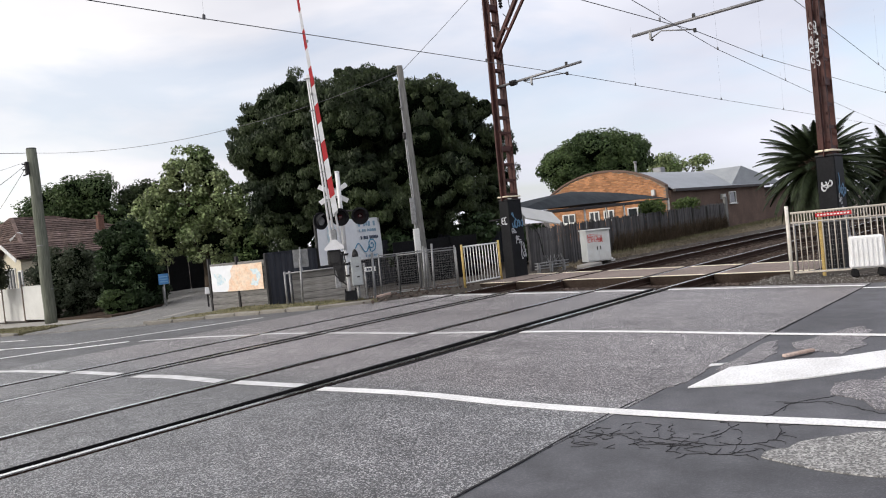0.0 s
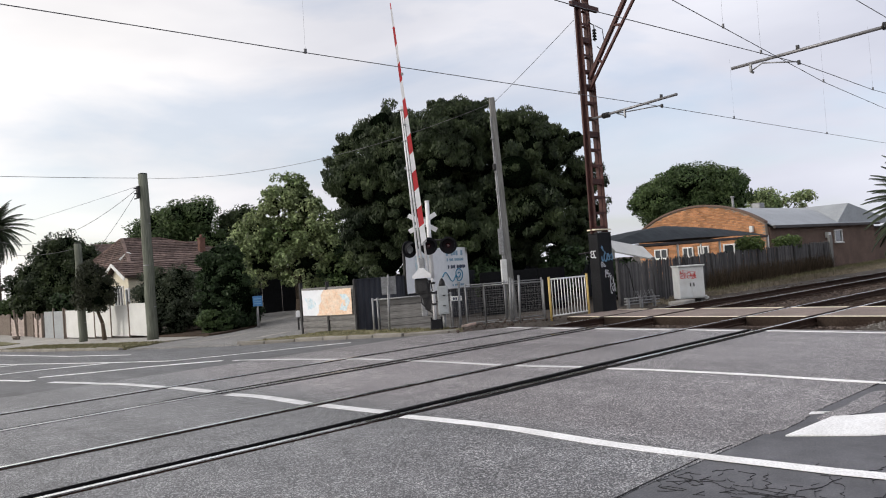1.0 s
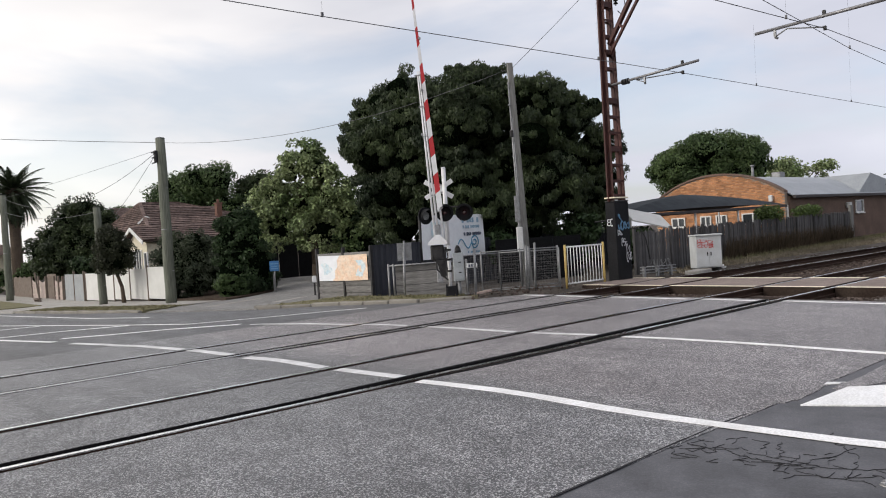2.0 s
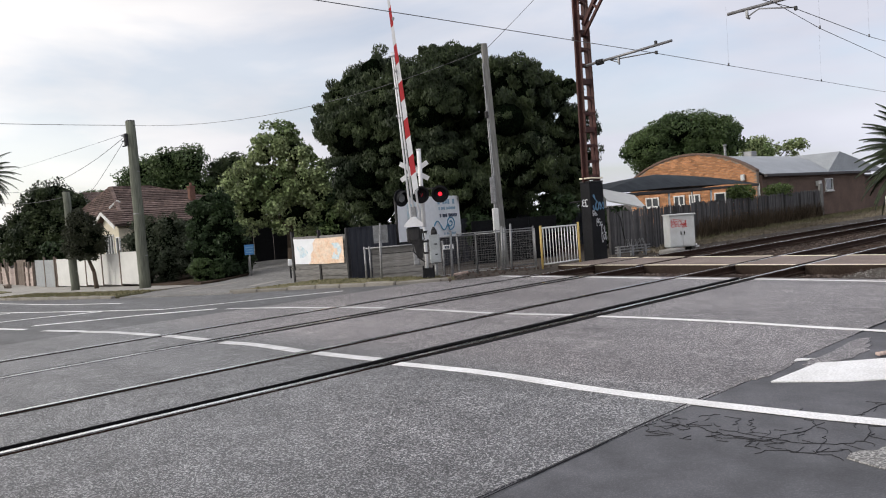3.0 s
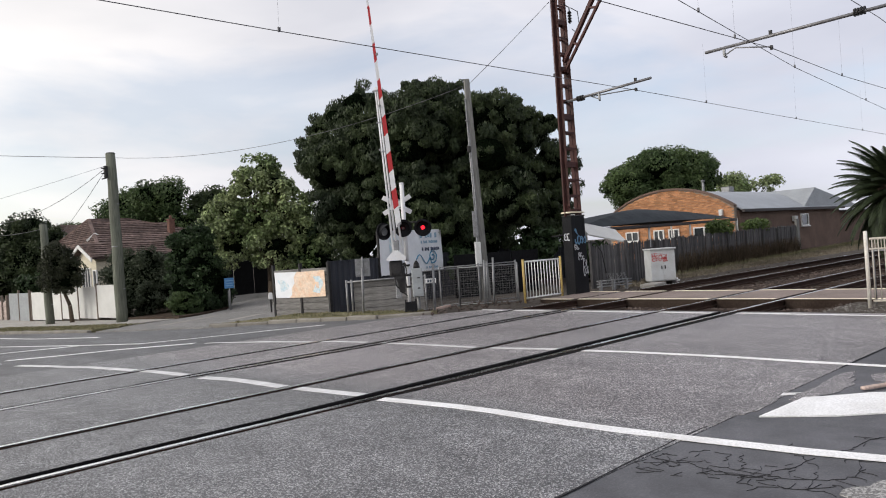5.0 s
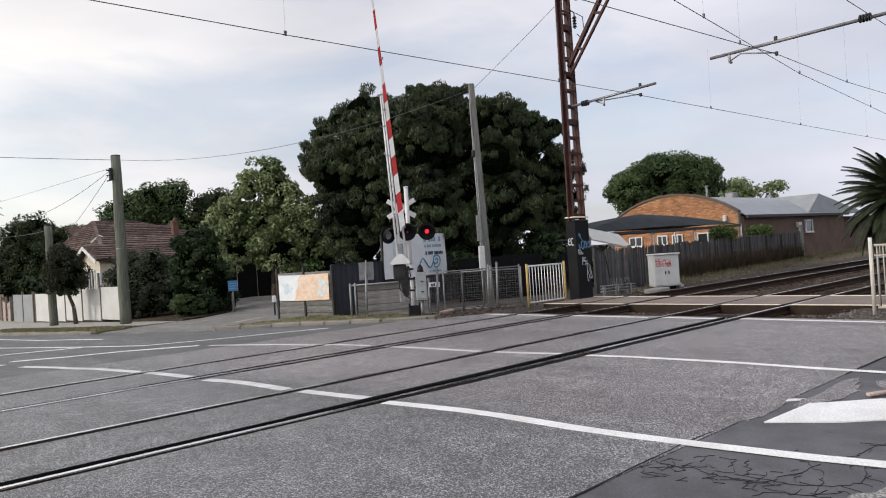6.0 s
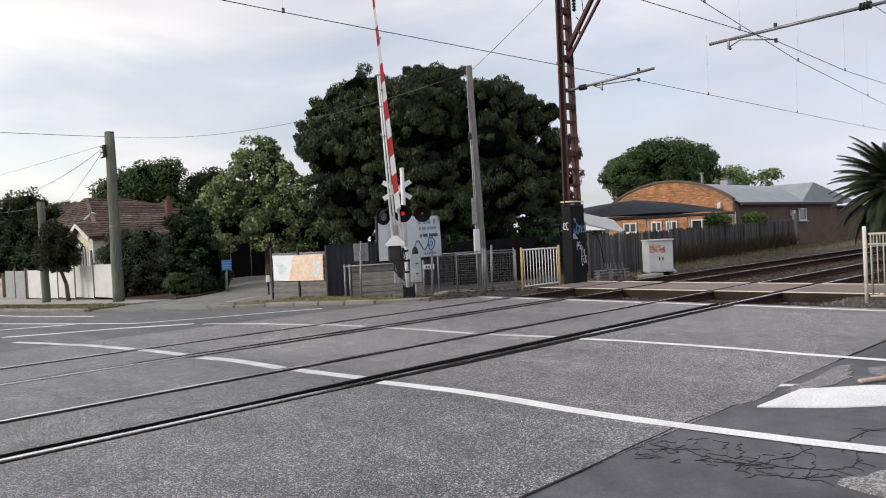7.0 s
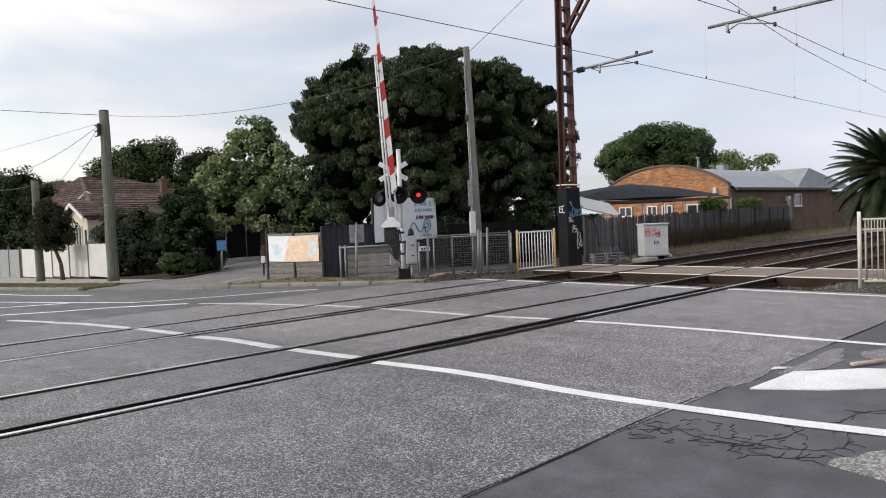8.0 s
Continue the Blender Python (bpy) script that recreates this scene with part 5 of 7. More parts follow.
def make_crossing_fences():
    rail_gate(16.22, 13.62, 17.86, 13.56, 12, 1.13, M["white"])
    mesh_fence([(13.35, 15.05), (14.9, 14.9), (16.1, 13.75)], 1.12, "galvanised wire mesh fence guiding walkers to the crossing")
    mesh_fence([(14.75, 15.5), (17.2, 14.75)], 1.16, "galvanised wire mesh fence behind the path", 0.11)
    # plank panel inside a tube frame
    f = thing("plank_barrier", pose(12.74, 17.26, -0.1, 0, 0, -38), "grey timber plank barrier in a galvanised tube frame", "barrier")
    for x in (0.0, 0.14, 2.25):
        bm = B()
        rod(bm, (x, 0, -0.05), (x, 0, 1.06), 0.03, 0.03, 8)
        part("post", bm, M["galv"], f)
    bm = B()
    rod(bm, (0, 0, 1.0), (2.25, 0, 1.02), 0.026, 0.026, 8)
    part("rail", bm, M["galv"], f)
    pl = B()
    box(pl, (1.2, 0.06, 0), (2.02, 0.045, 0.19), bevel=0.01)
    me = mesh_of("plank", pl, M["plank"])
    for k in range(5):
        part("plank", me, None, f, m=pose(0, random.uniform(-0.01, 0.01), 0.12 + k * 0.196, 0, random.uniform(-0.6, 0.6), 0))
    # maze posts
    for x, y, h in ((15.35, 14.35, 1.25), (15.5, 14.15, 1.3), (15.62, 14.5, 1.2), (13.3, 14.25, 1.25), (12.62, 16.4, 1.3)):
        p = thing("bollard_post", pose(x, y, 0, 1.2, 1.5, 0), "thin grey steel post beside the path", "post", "maze posts")
        bm = B()
        rod(bm, (0, 0, -0.05), (0, 0, h), 0.03, 0.03, 8)
        part("tube", bm, M["galv"], p)
        bm = B()
        rod(bm, (0, 0, h), (0, 0, h + 0.02), 0.033, 0.02, 8)
        part("cap", bm, M["galv"], p)
    # back of a double plate sign
    s = thing("sign", pose(13.35, 17.25, -0.08, 0, 0, -35), "blank grey back of a two-plate sign on a post", "sign")
    for x in (-0.11, 0.11):
        bm = B()
        box(bm, (x, 0, 1.36), (0.205, 0.012, 0.52), bevel=0.004)
        part("plate", bm, M["galv"], s)
    bm = B()
    rod(bm, (0, -0.03, -0.05), (0, -0.03, 1.68), 0.022, 0.022, 8)
    part("post", bm, M["galv"], s)
    s = thing("small_sign", pose(14.05, 15.14, 0, 0, 0, -40), "small white notice plate on a stake", "sign")
    bm = B()
    box(bm, (0, 0, 0.80), (0.30, 0.012, 0.13), bevel=0.004)
    plate = part("plate", bm, M["white"], s)
    bm = B()
    for x in (-0.07, 0.0, 0.08):
        box(bm, (x, -0.008, 0.80), (0.05, 0.003, 0.07))
    part("lettering", bm, M["dark_ink"], plate, "dark writing bars")
    bm = B()
    rod(bm, (0.09, 0.02, -0.05), (0.09, 0.02, 0.75), 0.018, 0.018, 6)
    part("stake", bm, M["galv"], s)


make_crossing_fences()


def make_right_fence():
    """White barred fence with mesh beside the foot crossing, with a notice strip and a plastic barrier."""
    f = rail_gate(15.55, 4.62, 16.35, 2.2, 24, 1.27, M["grey_rail"], False, "path_fence", "dirty white barred fence along the foot crossing")
    d = Vector((0.8, -2.42)).normalized()
    bm = B()
    rod(bm, (0, 0, -0.05), (0, 0, 1.42), 0.034, 0.034, 12)
    part("end_post", bm, M["cream_rail"], f)
    bm = B()
    rod(bm, (0.05, 0, 1.08), (2.5, 0, 1.08), 0.016, 0.016, 8)
    part("middle_rail", bm, M["grey_rail"], f)
    bm = B()
    rod(bm, (0, 0, 1.08), (0, 0, 1.27), 0.008, 0.008, 6)
    short = mesh_of("short_bar", bm, M["grey_rail"])
    for k in range(23):
        part("short_bar", short, None, f, m=pose(0.15 + 2.35 * (k + 0.0) / 23, 0.004, 0))
    f2 = mesh_fence([(16.75, 3.75), (16.95, 2.0)], 1.05, "second mesh fence behind the barred fence", 0.10)
    f3 = mesh_fence([(16.2, 4.7), (16.75, 3.75)], 1.05, "short mesh return beside the foot crossing", 0.10)
    s = thing("notice_strip", pose(15.78, 3.85, 0, 0, 0, -71.7), "red notice strip with white lettering on a fence", "sign")
    bm = B()
    box(bm, (0, -0.035, 1.19), (0.62, 0.01, 0.075), bevel=0.003)
    pl = part("plate", bm, M["red"], s)
    bm = B()
    for k in range(10):
        box(bm, (-0.26 + k * 0.057, -0.042, 1.19), (0.036, 0.003, 0.03))
    part("lettering", bm, M["white"], pl, "white lettering bars")
    p = thing("guide_post", pose(16.0, 4.15, 0), "yellowed timber guide post", "post")
    bm = B()
    box(bm, (0, 0, 0.6), (0.06, 0.06, 1.3), bevel=0.01)
    part("shaft", bm, M["yellow"], p)
    b = thing("plastic_barrier", pose(15.73, 3.33, 0, 0, 0, -71.7), "ribbed white plastic barrier on small feet", "barrier")
    bm = B()
    box(bm, (0, -0.06, 0.44), (0.60, 0.20, 0.60), taper=0.94, bevel=0.03)
    body = part("body", bm, M["white"], b)
    rb = B()
    box(rb, (0, 0, 0), (0.03, 0.02, 0.50), bevel=0.006)
    rib = mesh_of("rib", rb, M["white"])
    for k in range(7):
        part("rib", rib, None, body, m=pose(-0.24 + k * 0.08, -0.165, 0.43))
    for x in (-0.22, 0.22):
        bm = B()
        box(bm, (x, -0.06, 0.06), (0.14, 0.3, 0.14), taper=0.7, bevel=0.02)
        part("foot", bm, M["rubber"], b, "black rubber foot")


make_right_fence()


def make_cabinet():
    c = thing("signal_cabinet", pose(22.78, 13.15, -0.02, 0, 0, -35), "pale grey steel signal cabinet with red graffiti", "cabinet")
    bm = B()
    box(bm, (0, 0, 0.62), (0.88, 0.5, 1.06), bevel=0.015)
    part("body", bm, M["pale_box"], c)
    bm = B()
    box(bm, (0, -0.02, 1.17), (0.94, 0.58, 0.05), bevel=0.012)
    part("lid", bm, M["pale_box"], c)
    for x in (-0.22, 0.22):
        bm = B()
        box(bm, (x, -0.258, 0.62), (0.42, 0.016, 0.98), bevel=0.005)
        d = part("door", bm, M["pale_box"], c)
        bm = B()
        box(bm, (x - 0.16 * (1 if x > 0 else -1), -0.275, 0.55), (0.03, 0.03, 0.12), bevel=0.005)
        part("handle", bm, M["dark_metal"], d)
    for x in (-0.36, 0.36):
        bm = B()
        box(bm, (x, 0, 0.04), (0.12, 0.46, 0.16))
        part("foot", bm, M["dark_metal"], c)
    bm = B()
    scribble(bm, 0.62, 0.44, 11, 0.028, 21, 5)
    part("graffiti", bm, M["graf_red"], c, "red spray-paint tag", pose(-0.08, -0.27, 0.68))
    # relay gear beside it
    g = thing("trackside_rack", pose(20.55, 13.55, -0.02, 0, 0, -20), "low grey steel trackside rack with cable pipes", "rack")
    for x in (-0.5, 0.0, 0.5):
        bm = B()
        box(bm, (x, 0, 0.15), (0.06, 0.12, 0.34))
        part("upright", bm, M["galv"], g)
    for k in range(3):
        bm = B()
        rod(bm, (-0.65, -0.02, 0.12 + 0.09 * k), (0.7, -0.02, 0.12 + 0.09 * k), 0.022, 0.022, 6)
        part("pipe", bm, M["galv"], g)
    bm = B()
    for k in range(7):
        a = k * 0.5 - 1.4
        pipe(bm, [(0.1 + 0.03 * k, 0.05, 0.0), (0.1 + 0.16 * math.sin(a), 0.05, 0.35), (0.15 + 0.32 * math.sin(a), 0.02, 0.52), (0.15 + 0.45 * math.sin(a), 0, 0.18)], 0.012, 5)
    part("cable_loops", bm, M["galv"], g, "loose grey cable loops")
    r = thing("white_rubbish", pose(23.55, 13.0, -0.02), "crumpled white plastic rubbish beside the cabinet", "rubbish")
    bm = B()
    bmesh.ops.create_icosphere(bm, subdivisions=2, radius=0.16)
    for v in bm.verts:
        v.co *= 0.6 + 0.7 * noise.noise(v.co * 9)
        v.co.z = v.co.z * 0.6 + 0.07
    part("bag", bm, M["white"], r)
    p = thing("fence_pipe", pose(20.1, 14.25, 0), "thin bent steel pipe before a paling fence", "pipe")
    bm = B()
    pipe(bm, [(0, 0, -0.05), (0, 0, 1.75), (-0.1, 0.1, 1.85), (-0.9, 0.6, 1.8)], 0.025)
    pipe(bm, [(0, 0, 1.55), (0.35, -0.2, 1.5), (0.5, -0.3, 1.2), (0.6, -0.35, 0.5)], 0.02)
    part("tube", bm, M["dark_metal"], p)


make_cabinet()


def make_street_pole(x, y, h, r0, r1, label, arm=True, lean=0):
    z = slope(x, y)
    p = thing("power_pole", pose(x, y, z, 0, lean, 0), label, "pole", "power poles")
    bm = B()
    turned(bm, [(-0.1 + (h + 0.1) * k / 10, r0 + (r1 - r0) * k / 10) for k in range(11)], 14, 0.012)
    part("shaft", bm, M["pole"], p)
    bm = B()
    rod(bm, (0, 0, h), (0, 0, h + 0.04), r1 * 1.02, r1 * 0.9, 14)
    part("cap", bm, M["dark_metal"], p)
    if arm:
        bm = B()
        box(bm, (-r1 - 0.05, 0, h - 0.75), (0.12, 0.16, 0.5), bevel=0.02)
        for k in range(3):
            rod(bm, (-r1 - 0.06, -0.05 + 0.05 * k, h - 1.0 + 0.2 * k), (-r1 - 0.24, -0.1, h - 1.05 + 0.22 * k), 0.025, 0.03, 6)
        part("cable_fitting", bm, M["dark_metal"], p)
    for k in range(3):
        bm = B()
        rod(bm, (0, 0, h * (0.2 + 0.25 * k)), (0, 0, h * (0.2 + 0.25 * k) + 0.04), r0 * 0.99 - (r0 - r1) * (0.2 + 0.25 * k), r0 * 0.99 - (r0 - r1) * (0.2 + 0.25 * k), 14)
        part("band", bm, M["galv"], p)


make_street_pole(11.55, 31.17, 6.95, 0.23, 0.185, "weathered grey-green timber power pole on the verge")
make_street_pole(11.04, 38.95, 4.85, 0.20, 0.17, "short weathered timber pole beside the footpath", False)
make_street_pole(10.15, 56.7, 7.1, 0.24, 0.19, "weathered timber power pole far along the road", False)


def make_conduit_pole():
    p = thing("signal_pole", pose(17.12, 15.95, 0, 0, -1.3, -35), "tall grey timber pole with conduits and a small box", "pole")
    bm = B()
    box(bm, (0, 0, 3.4), (0.27, 0.25, 7.0), taper=0.62, bevel=0.02)
    part("shaft", bm, M["grey_pole"], p)
    bm = B()
    rod(bm, (-0.15, -0.08, 0), (-0.105, -0.08, 6.3), 0.026, 0.026, 8)
    rod(bm, (-0.10, -0.14, 0), (-0.08, -0.11, 5.2), 0.018, 0.018, 8)
    part("conduit", bm, M["galv"], p, "pale metal conduit")
    for k in range(7):
        bm = B()
        box(bm, (-0.12, -0.09, 0.8 + 0.8 * k), (0.10, 0.08, 0.04))
        part("saddle", bm, M["galv"], p)
    bm = B()
    box(bm, (-0.14, -0.1, 4.7), (0.1, 0.12, 0.2), bevel=0.02)
    part("junction_box", bm, M["dark_metal"], p)
    c = thing("meter_box", pose(16.78, 15.85, 0, 0, 0, -38), "pale meter box and sign back on a thin post", "meter box")
    bm = B()
    box(bm, (0, 0, 1.42), (0.18, 0.18, 0.76), bevel=0.015)
    part("box", bm, M["pale_box"], c)
    bm = B()
    box(bm, (-0.03, 0.02, 2.36), (0.15, 0.03, 0.8), bevel=0.01)
    part("sign_back", bm, M["galv"], c)
    bm = B()
    rod(bm, (0, 0.12, -0.05), (0, 0.06, 2.85), 0.03, 0.03, 8)
    part("post", bm, M["galv"], c)


make_conduit_pole()


def make_board_fence():
    """Screen of old sleepers with a printed banner, and the dark sheet fence behind the signal."""
    a, b = Vector((12.62, 20.95)), Vector((13.18, 18.72))
    d = (b - a).normalized()
    L = (b - a).length
    f = thing("sleeper_fence", pose(a.x, a.y, -0.14, 0, 0, math.degrees(math.atan2(d.y, d.x))), "grey weathered sleeper fence panel", "fence")
    pl = B()
    box(pl, (0, 0, 0), (L / 2 - 0.06, 0.06, 0.205), bevel=0.012)
    me = mesh_of("plank", pl, M["plank"])
    for half in (0, 1):
        for k in range(7):
            part("plank", me, None, f, m=pose(L * (0.25 + 0.5 * half), random.uniform(-0.012, 0.012), 0.11 + 0.212 * k, 0, random.uniform(-0.5, 0.5), 0))
    for x in (0, L / 2, L):
        bm = B()
        box(bm, (x, 0, 0.8), (0.07, 0.12, 1.72), bevel=0.006)
        part("post", bm, M["dark_metal"], f, "dark steel channel post")
    bn = thing("printed_banner", pose(a.x, a.y, -0.14, 0, 0, math.degrees(math.atan2(d.y, d.x))), "faded peach and blue printed banner hung on a fence", "banner")
    w0, w1, z0, z1 = 0.12, L - 0.1, 0.62, 1.42
    # the sheet, slightly rippled
    bm = B()
    nx, nz = 84, 28
    grid = [[bm.verts.new((w0 + (w1 - w0) * i / nx, -0.085 + 0.004 * math.sin(i * 0.19 + j * 0.16) + 0.0025 * math.sin(i * 0.37 - j * 0.3), z0 + (z1 - z0) * j / nz - 0.015 * math.sin(i / nx * 3.1))) for i in range(nx + 1)] for j in range(nz + 1)]
    for j in range(nz):
        for i in range(nx):
            bm.faces.new((grid[j][i], grid[j][i + 1], grid[j + 1][i + 1], grid[j + 1][i]))
    me = mesh_of("sheet", bm, M["banner"])
    me.materials.append(M["peach"])
    me.materials.append(M["sky_print"])
    for p in me.polygons:
        c = p.center
        u, v = (c.x - w0) / (w1 - w0), (c.z - z0) / (z1 - z0)
        if u > 0.30 + 0.14 * v + 0.015 * math.sin(v * 14):
            p.material_index = 1
        if abs(u - 0.86 + 0.03 * math.sin(v * 9)) < 0.075 - 0.03 * abs(v - 0.45) and 0.15 < v < 0.78 and not (abs(u - 0.85) < 0.03 and abs(v - 0.45) < 0.12):
            p.material_index = 2
        if (u - 0.16 + 0.04 * math.sin(v * 11)) ** 2 * 7 + (v - 0.48) ** 2 < 0.06:
            p.material_index = 2
    part("sheet", me, None, bn)
    # dark ribbed sheet fence
    sf = thing("sheet_fence", pose(13.2, 18.75, -0.12, 0, 0, 7), "dark charcoal ribbed steel sheet fence", "fence")
    bm = B()
    n = 40
    w = 2.4
    prof = [(w * i / n, 0.018 * (1 if (i // 2) % 2 else -1)) for i in range(n + 1)]
    vs = [[bm.verts.new((x, y + t, z)) for x, y in prof] for z, t in ((0.0, 0), (1.62, 0), (1.62, 0.012), (0.0, 0.012))]
    for r, s in zip(vs, vs[1:] + vs[:1]):
        for i in range(n):
            bm.faces.new((r[i], r[i + 1], s[i + 1], s[i]))
    me = mesh_of("sheet", bm, M["navy"])
    for k in range(6):
        part("sheet", me, None, sf, m=pose(k * 2.42, 0, 0))
        bm = B()
        box(bm, (k * 2.42, 0, 0.82), (0.06, 0.06, 1.66), bevel=0.008)
        part("post", bm, M["navy"], sf)
        bm = B()
        box(bm, (k * 2.42 + 1.2, 0, 1.63), (2.36, 0.06, 0.04))
        part("cap_rail", bm, M["navy"], sf)


make_board_fence()


def make_banner():
    """Large vinyl advertising banner on the dark fence."""
    b = thing("advertising_banner", pose(16.97, 19.13, 0, 0, 0, 7), "white vinyl banner with blue swirl and writing", "banner")
    w, z0, z1 = 3.2, 0.92, 2.38
    bm = B()
    nx, nz = 20, 8
    grid = [[bm.verts.new((-w / 2 + w * i / nx, -0.01 + 0.012 * math.sin(i * 0.8 + j * 0.7), z0 + (z1 - z0) * j / nz)) for i in range(nx + 1)] for j in range(nz + 1)]
    for j in range(nz):
        for i in range(nx):
            bm.faces.new((grid[j][i], grid[j][i + 1], grid[j + 1][i + 1], grid[j + 1][i]))
    part("sheet", bm, M["banner"], b)
    for x in (-w / 2, w / 2):
        bm = B()
        box(bm, (x, 0.05, (z1 - 0.1) / 2), (0.07, 0.07, z1 + 0.1))
        part("post", bm, M["dark_metal"], b)
    bm = B()
    pts = [Vector((0.15 + 0.06 * t, -0.035, 1.36 + 0.16 * math.sin(t * 0.55))) for t in np.linspace(0, 12, 22)]
    for t in np.linspace(0, 11, 40):
        r = 0.25 * (1 - t / 12.5)
        pts.append(Vector((1.02 + r * math.cos(-1.9 + t), -0.035, 1.44 + r * math.sin(-1.9 + t))))
    pipe(bm, pts, 0.02, 4)
    part("swirl", bm, M["blue_ink"], b, "blue spiral swirl")
    rows = ((0.72, 2.18, 0.17, 7, "muted_ink", 0.11), (0.72, 1.95, 0.10, 13, "muted_ink", 0.058), (0.78, 1.70, 0.12, 12, "dark_ink", 0.066), (0.80, 1.06, 0.07, 9, "muted_ink", 0.06))
    for x, z, h, n, mt, step in rows:
        for k in range(n):
            if n > 6 and k in (1, 5):
                continue
            bm = B()
            box(bm, (x + (k - n / 2) * (step * 1.2) + 0.2, -0.032, z), (step, 0.004, h * (0.8 if k % 2 else 1.0)))
            part("lettering", bm, M[mt], b, "unreadable writing bar")
    bm = B()
    box(bm, (-0.95, -0.03, 1.9), (0.42, 0.004, 0.5))
    part("picture_panel", bm, M["sky_print"], b, "pale blue printed panel")


make_banner()


def make_paling_fence():
    a, b = Vector((20.9, 14.62)), Vector((45.6, 17.25))
    d = (b - a).normalized()
    L = (b - a).length
    ang = math.degrees(math.atan2(d.y, d.x))
    f = thing("paling_fence", pose(a.x, a.y, -0.03, 0, 0, ang), "old dark weathered timber paling fence beside the railway", "fence")
    meshes = []
    for v in range(4):
        bm = B()
        box(bm, (0, 0, 0.70), (0.096, 0.016, 1.44), bevel=0.003)
        for q in bm.verts:
            if q.co.z > 1:
                q.co.z += 0.03 * math.sin(v * 2.1 + q.co.x * 30)
        meshes.append(mesh_of("paling", bm, M["paling"]))
    n = int(L / 0.104)
    for k in range(n):
        x = k * L / n
        h = 1 + 0.17 * x / L + random.uniform(-0.035, 0.03)
        ob = part("paling", meshes[k % 4], None, f, m=pose(x, random.uniform(-0.008, 0.008), 0, 0, random.uniform(-1.2, 1.2), 0))
        ob.scale = (1, 1, h)
    for z in (0.35, 1.15):
        bm = B()
        box(bm, (L / 2, 0.04, z), (L, 0.04, 0.08))
        part("rail", bm, M["paling"], f)
    bm = B()
    box(bm, (0, -0.03, 0.75), (0.11, 0.09, 1.6), bevel=0.008)
    post = mesh_of("post", bm, M["paling"])
    k = 0.0
    while k < L:
        part("post", post, None, f, m=pose(k, 0.0, 0, 0, random.uniform(-1, 1), 0))
        k += 2.6
    bm = B()
    box(bm, (L + 0.05, 0, 1.0), (0.5, 0.14, 2.05), bevel=0.02)
    part("end_post", bm, M["grey_pole"], f, "tall grey end post")
    # short sheet fence left of the mast; its near-black colour holds the trees' shade
    g = thing("sheet_fence", pose(18.1, 17.6, 0, 0, 0, -20), "short sheet fence coloured near-black for the trees' shade", "fence")
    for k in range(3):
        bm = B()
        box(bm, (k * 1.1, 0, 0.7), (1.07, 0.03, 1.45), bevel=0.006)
        part("sheet", bm, M["shaded_wall"], g)
    return a, d, L


FENCE_A, FENCE_D, FENCE_L = make_paling_fence()


# ---------------------------------------------------------------- trees and shrubs
def leaf_mesh(name, centres, radii, per, size, seed, material, flat=0.75, droop=0.0, bias=0.6, long=1.6):
    """Leaves gathered in clumps: centres (n, 3) with radii (n); each leaf is a folded diamond of two faces."""
    r = np.random.RandomState(seed)
    c = np.repeat(np.asarray(centres, float), per, 0)
    rad = np.repeat(np.asarray(radii, float), per)[:, None]
    n = len(c)
    d = r.normal(size=(n, 3))
    d /= np.linalg.norm(d, axis=1)[:, None]
    pos = c + d * rad * (r.uniform(0.25, 1.0, (n, 1)) ** 0.5) * np.array([1, 1, flat])
    nrm = d * bias + r.normal(size=(n, 3)) * 0.55 + np.array([0, 0, 0.35])
    nrm /= np.linalg.norm(nrm, axis=1)[:, None]
    t = np.cross(nrm, r.normal(size=(n, 3)))
    t[:, 2] -= droop
    t /= np.linalg.norm(t, axis=1)[:, None] + 1e-9
    s = np.cross(nrm, t)
    k = size * r.uniform(0.6, 1.3, (n, 1))
    tip, tail = pos + t * k * long / 2, pos - t * k * long / 2
    fold = nrm * k * 0.16
    a, b = pos + s * k * 0.5 + fold, pos - s * k * 0.5 + fold
    verts = np.stack([tail, a, tip, b], 1).reshape(-1, 3)
    i = np.arange(n) * 4
    faces = np.concatenate([np.stack([i, i + 1, i + 2], 1), np.stack([i, i + 2, i + 3], 1)])
    me = bpy.data.meshes.new(name)
    me.vertices.add(len(verts))
    me.vertices.foreach_set("co", verts.astype(np.float32).ravel())
    me.loops.add(len(faces) * 3)
    me.loops.foreach_set("vertex_index", faces.astype(np.int32).ravel())
    me.polygons.add(len(faces))
    me.polygons.foreach_set("loop_start", (np.arange(len(faces)) * 3).astype(np.int32))
    me.polygons.foreach_set("loop_total", np.full(len(faces), 3, np.int32))
    me.update(calc_edges=True)
    me.materials.append(material)
    return me


def clumps(lobes, n, seed, rmin, rmax, fill=0.25, up=0.0, fray=1.14):
    """Clump centres spread over the skins of ellipsoid lobes (cx, cy, cz, rx, ry, rz), a few inside."""
    r = np.random.RandomState(seed)
    lobes = np.asarray(lobes, float)
    wt = (lobes[:, 3] * lobes[:, 5] + lobes[:, 4] * lobes[:, 5])
    pick = r.choice(len(lobes), n, p=wt / wt.sum())
    d = r.normal(size=(n, 3))
    d /= np.linalg.norm(d, axis=1)[:, None]
    d[:, 2] += up
    d /= np.linalg.norm(d, axis=1)[:, None] + 1e-9
    k = np.where(r.uniform(size=n) < fill, r.uniform(0.4, 0.85, n), r.uniform(0.84, 1.0, n) * r.uniform(1.0, fray, n))[:, None]
    return lobes[pick, :3] + d * lobes[pick, 3:] * k, r.uniform(rmin, rmax, n)


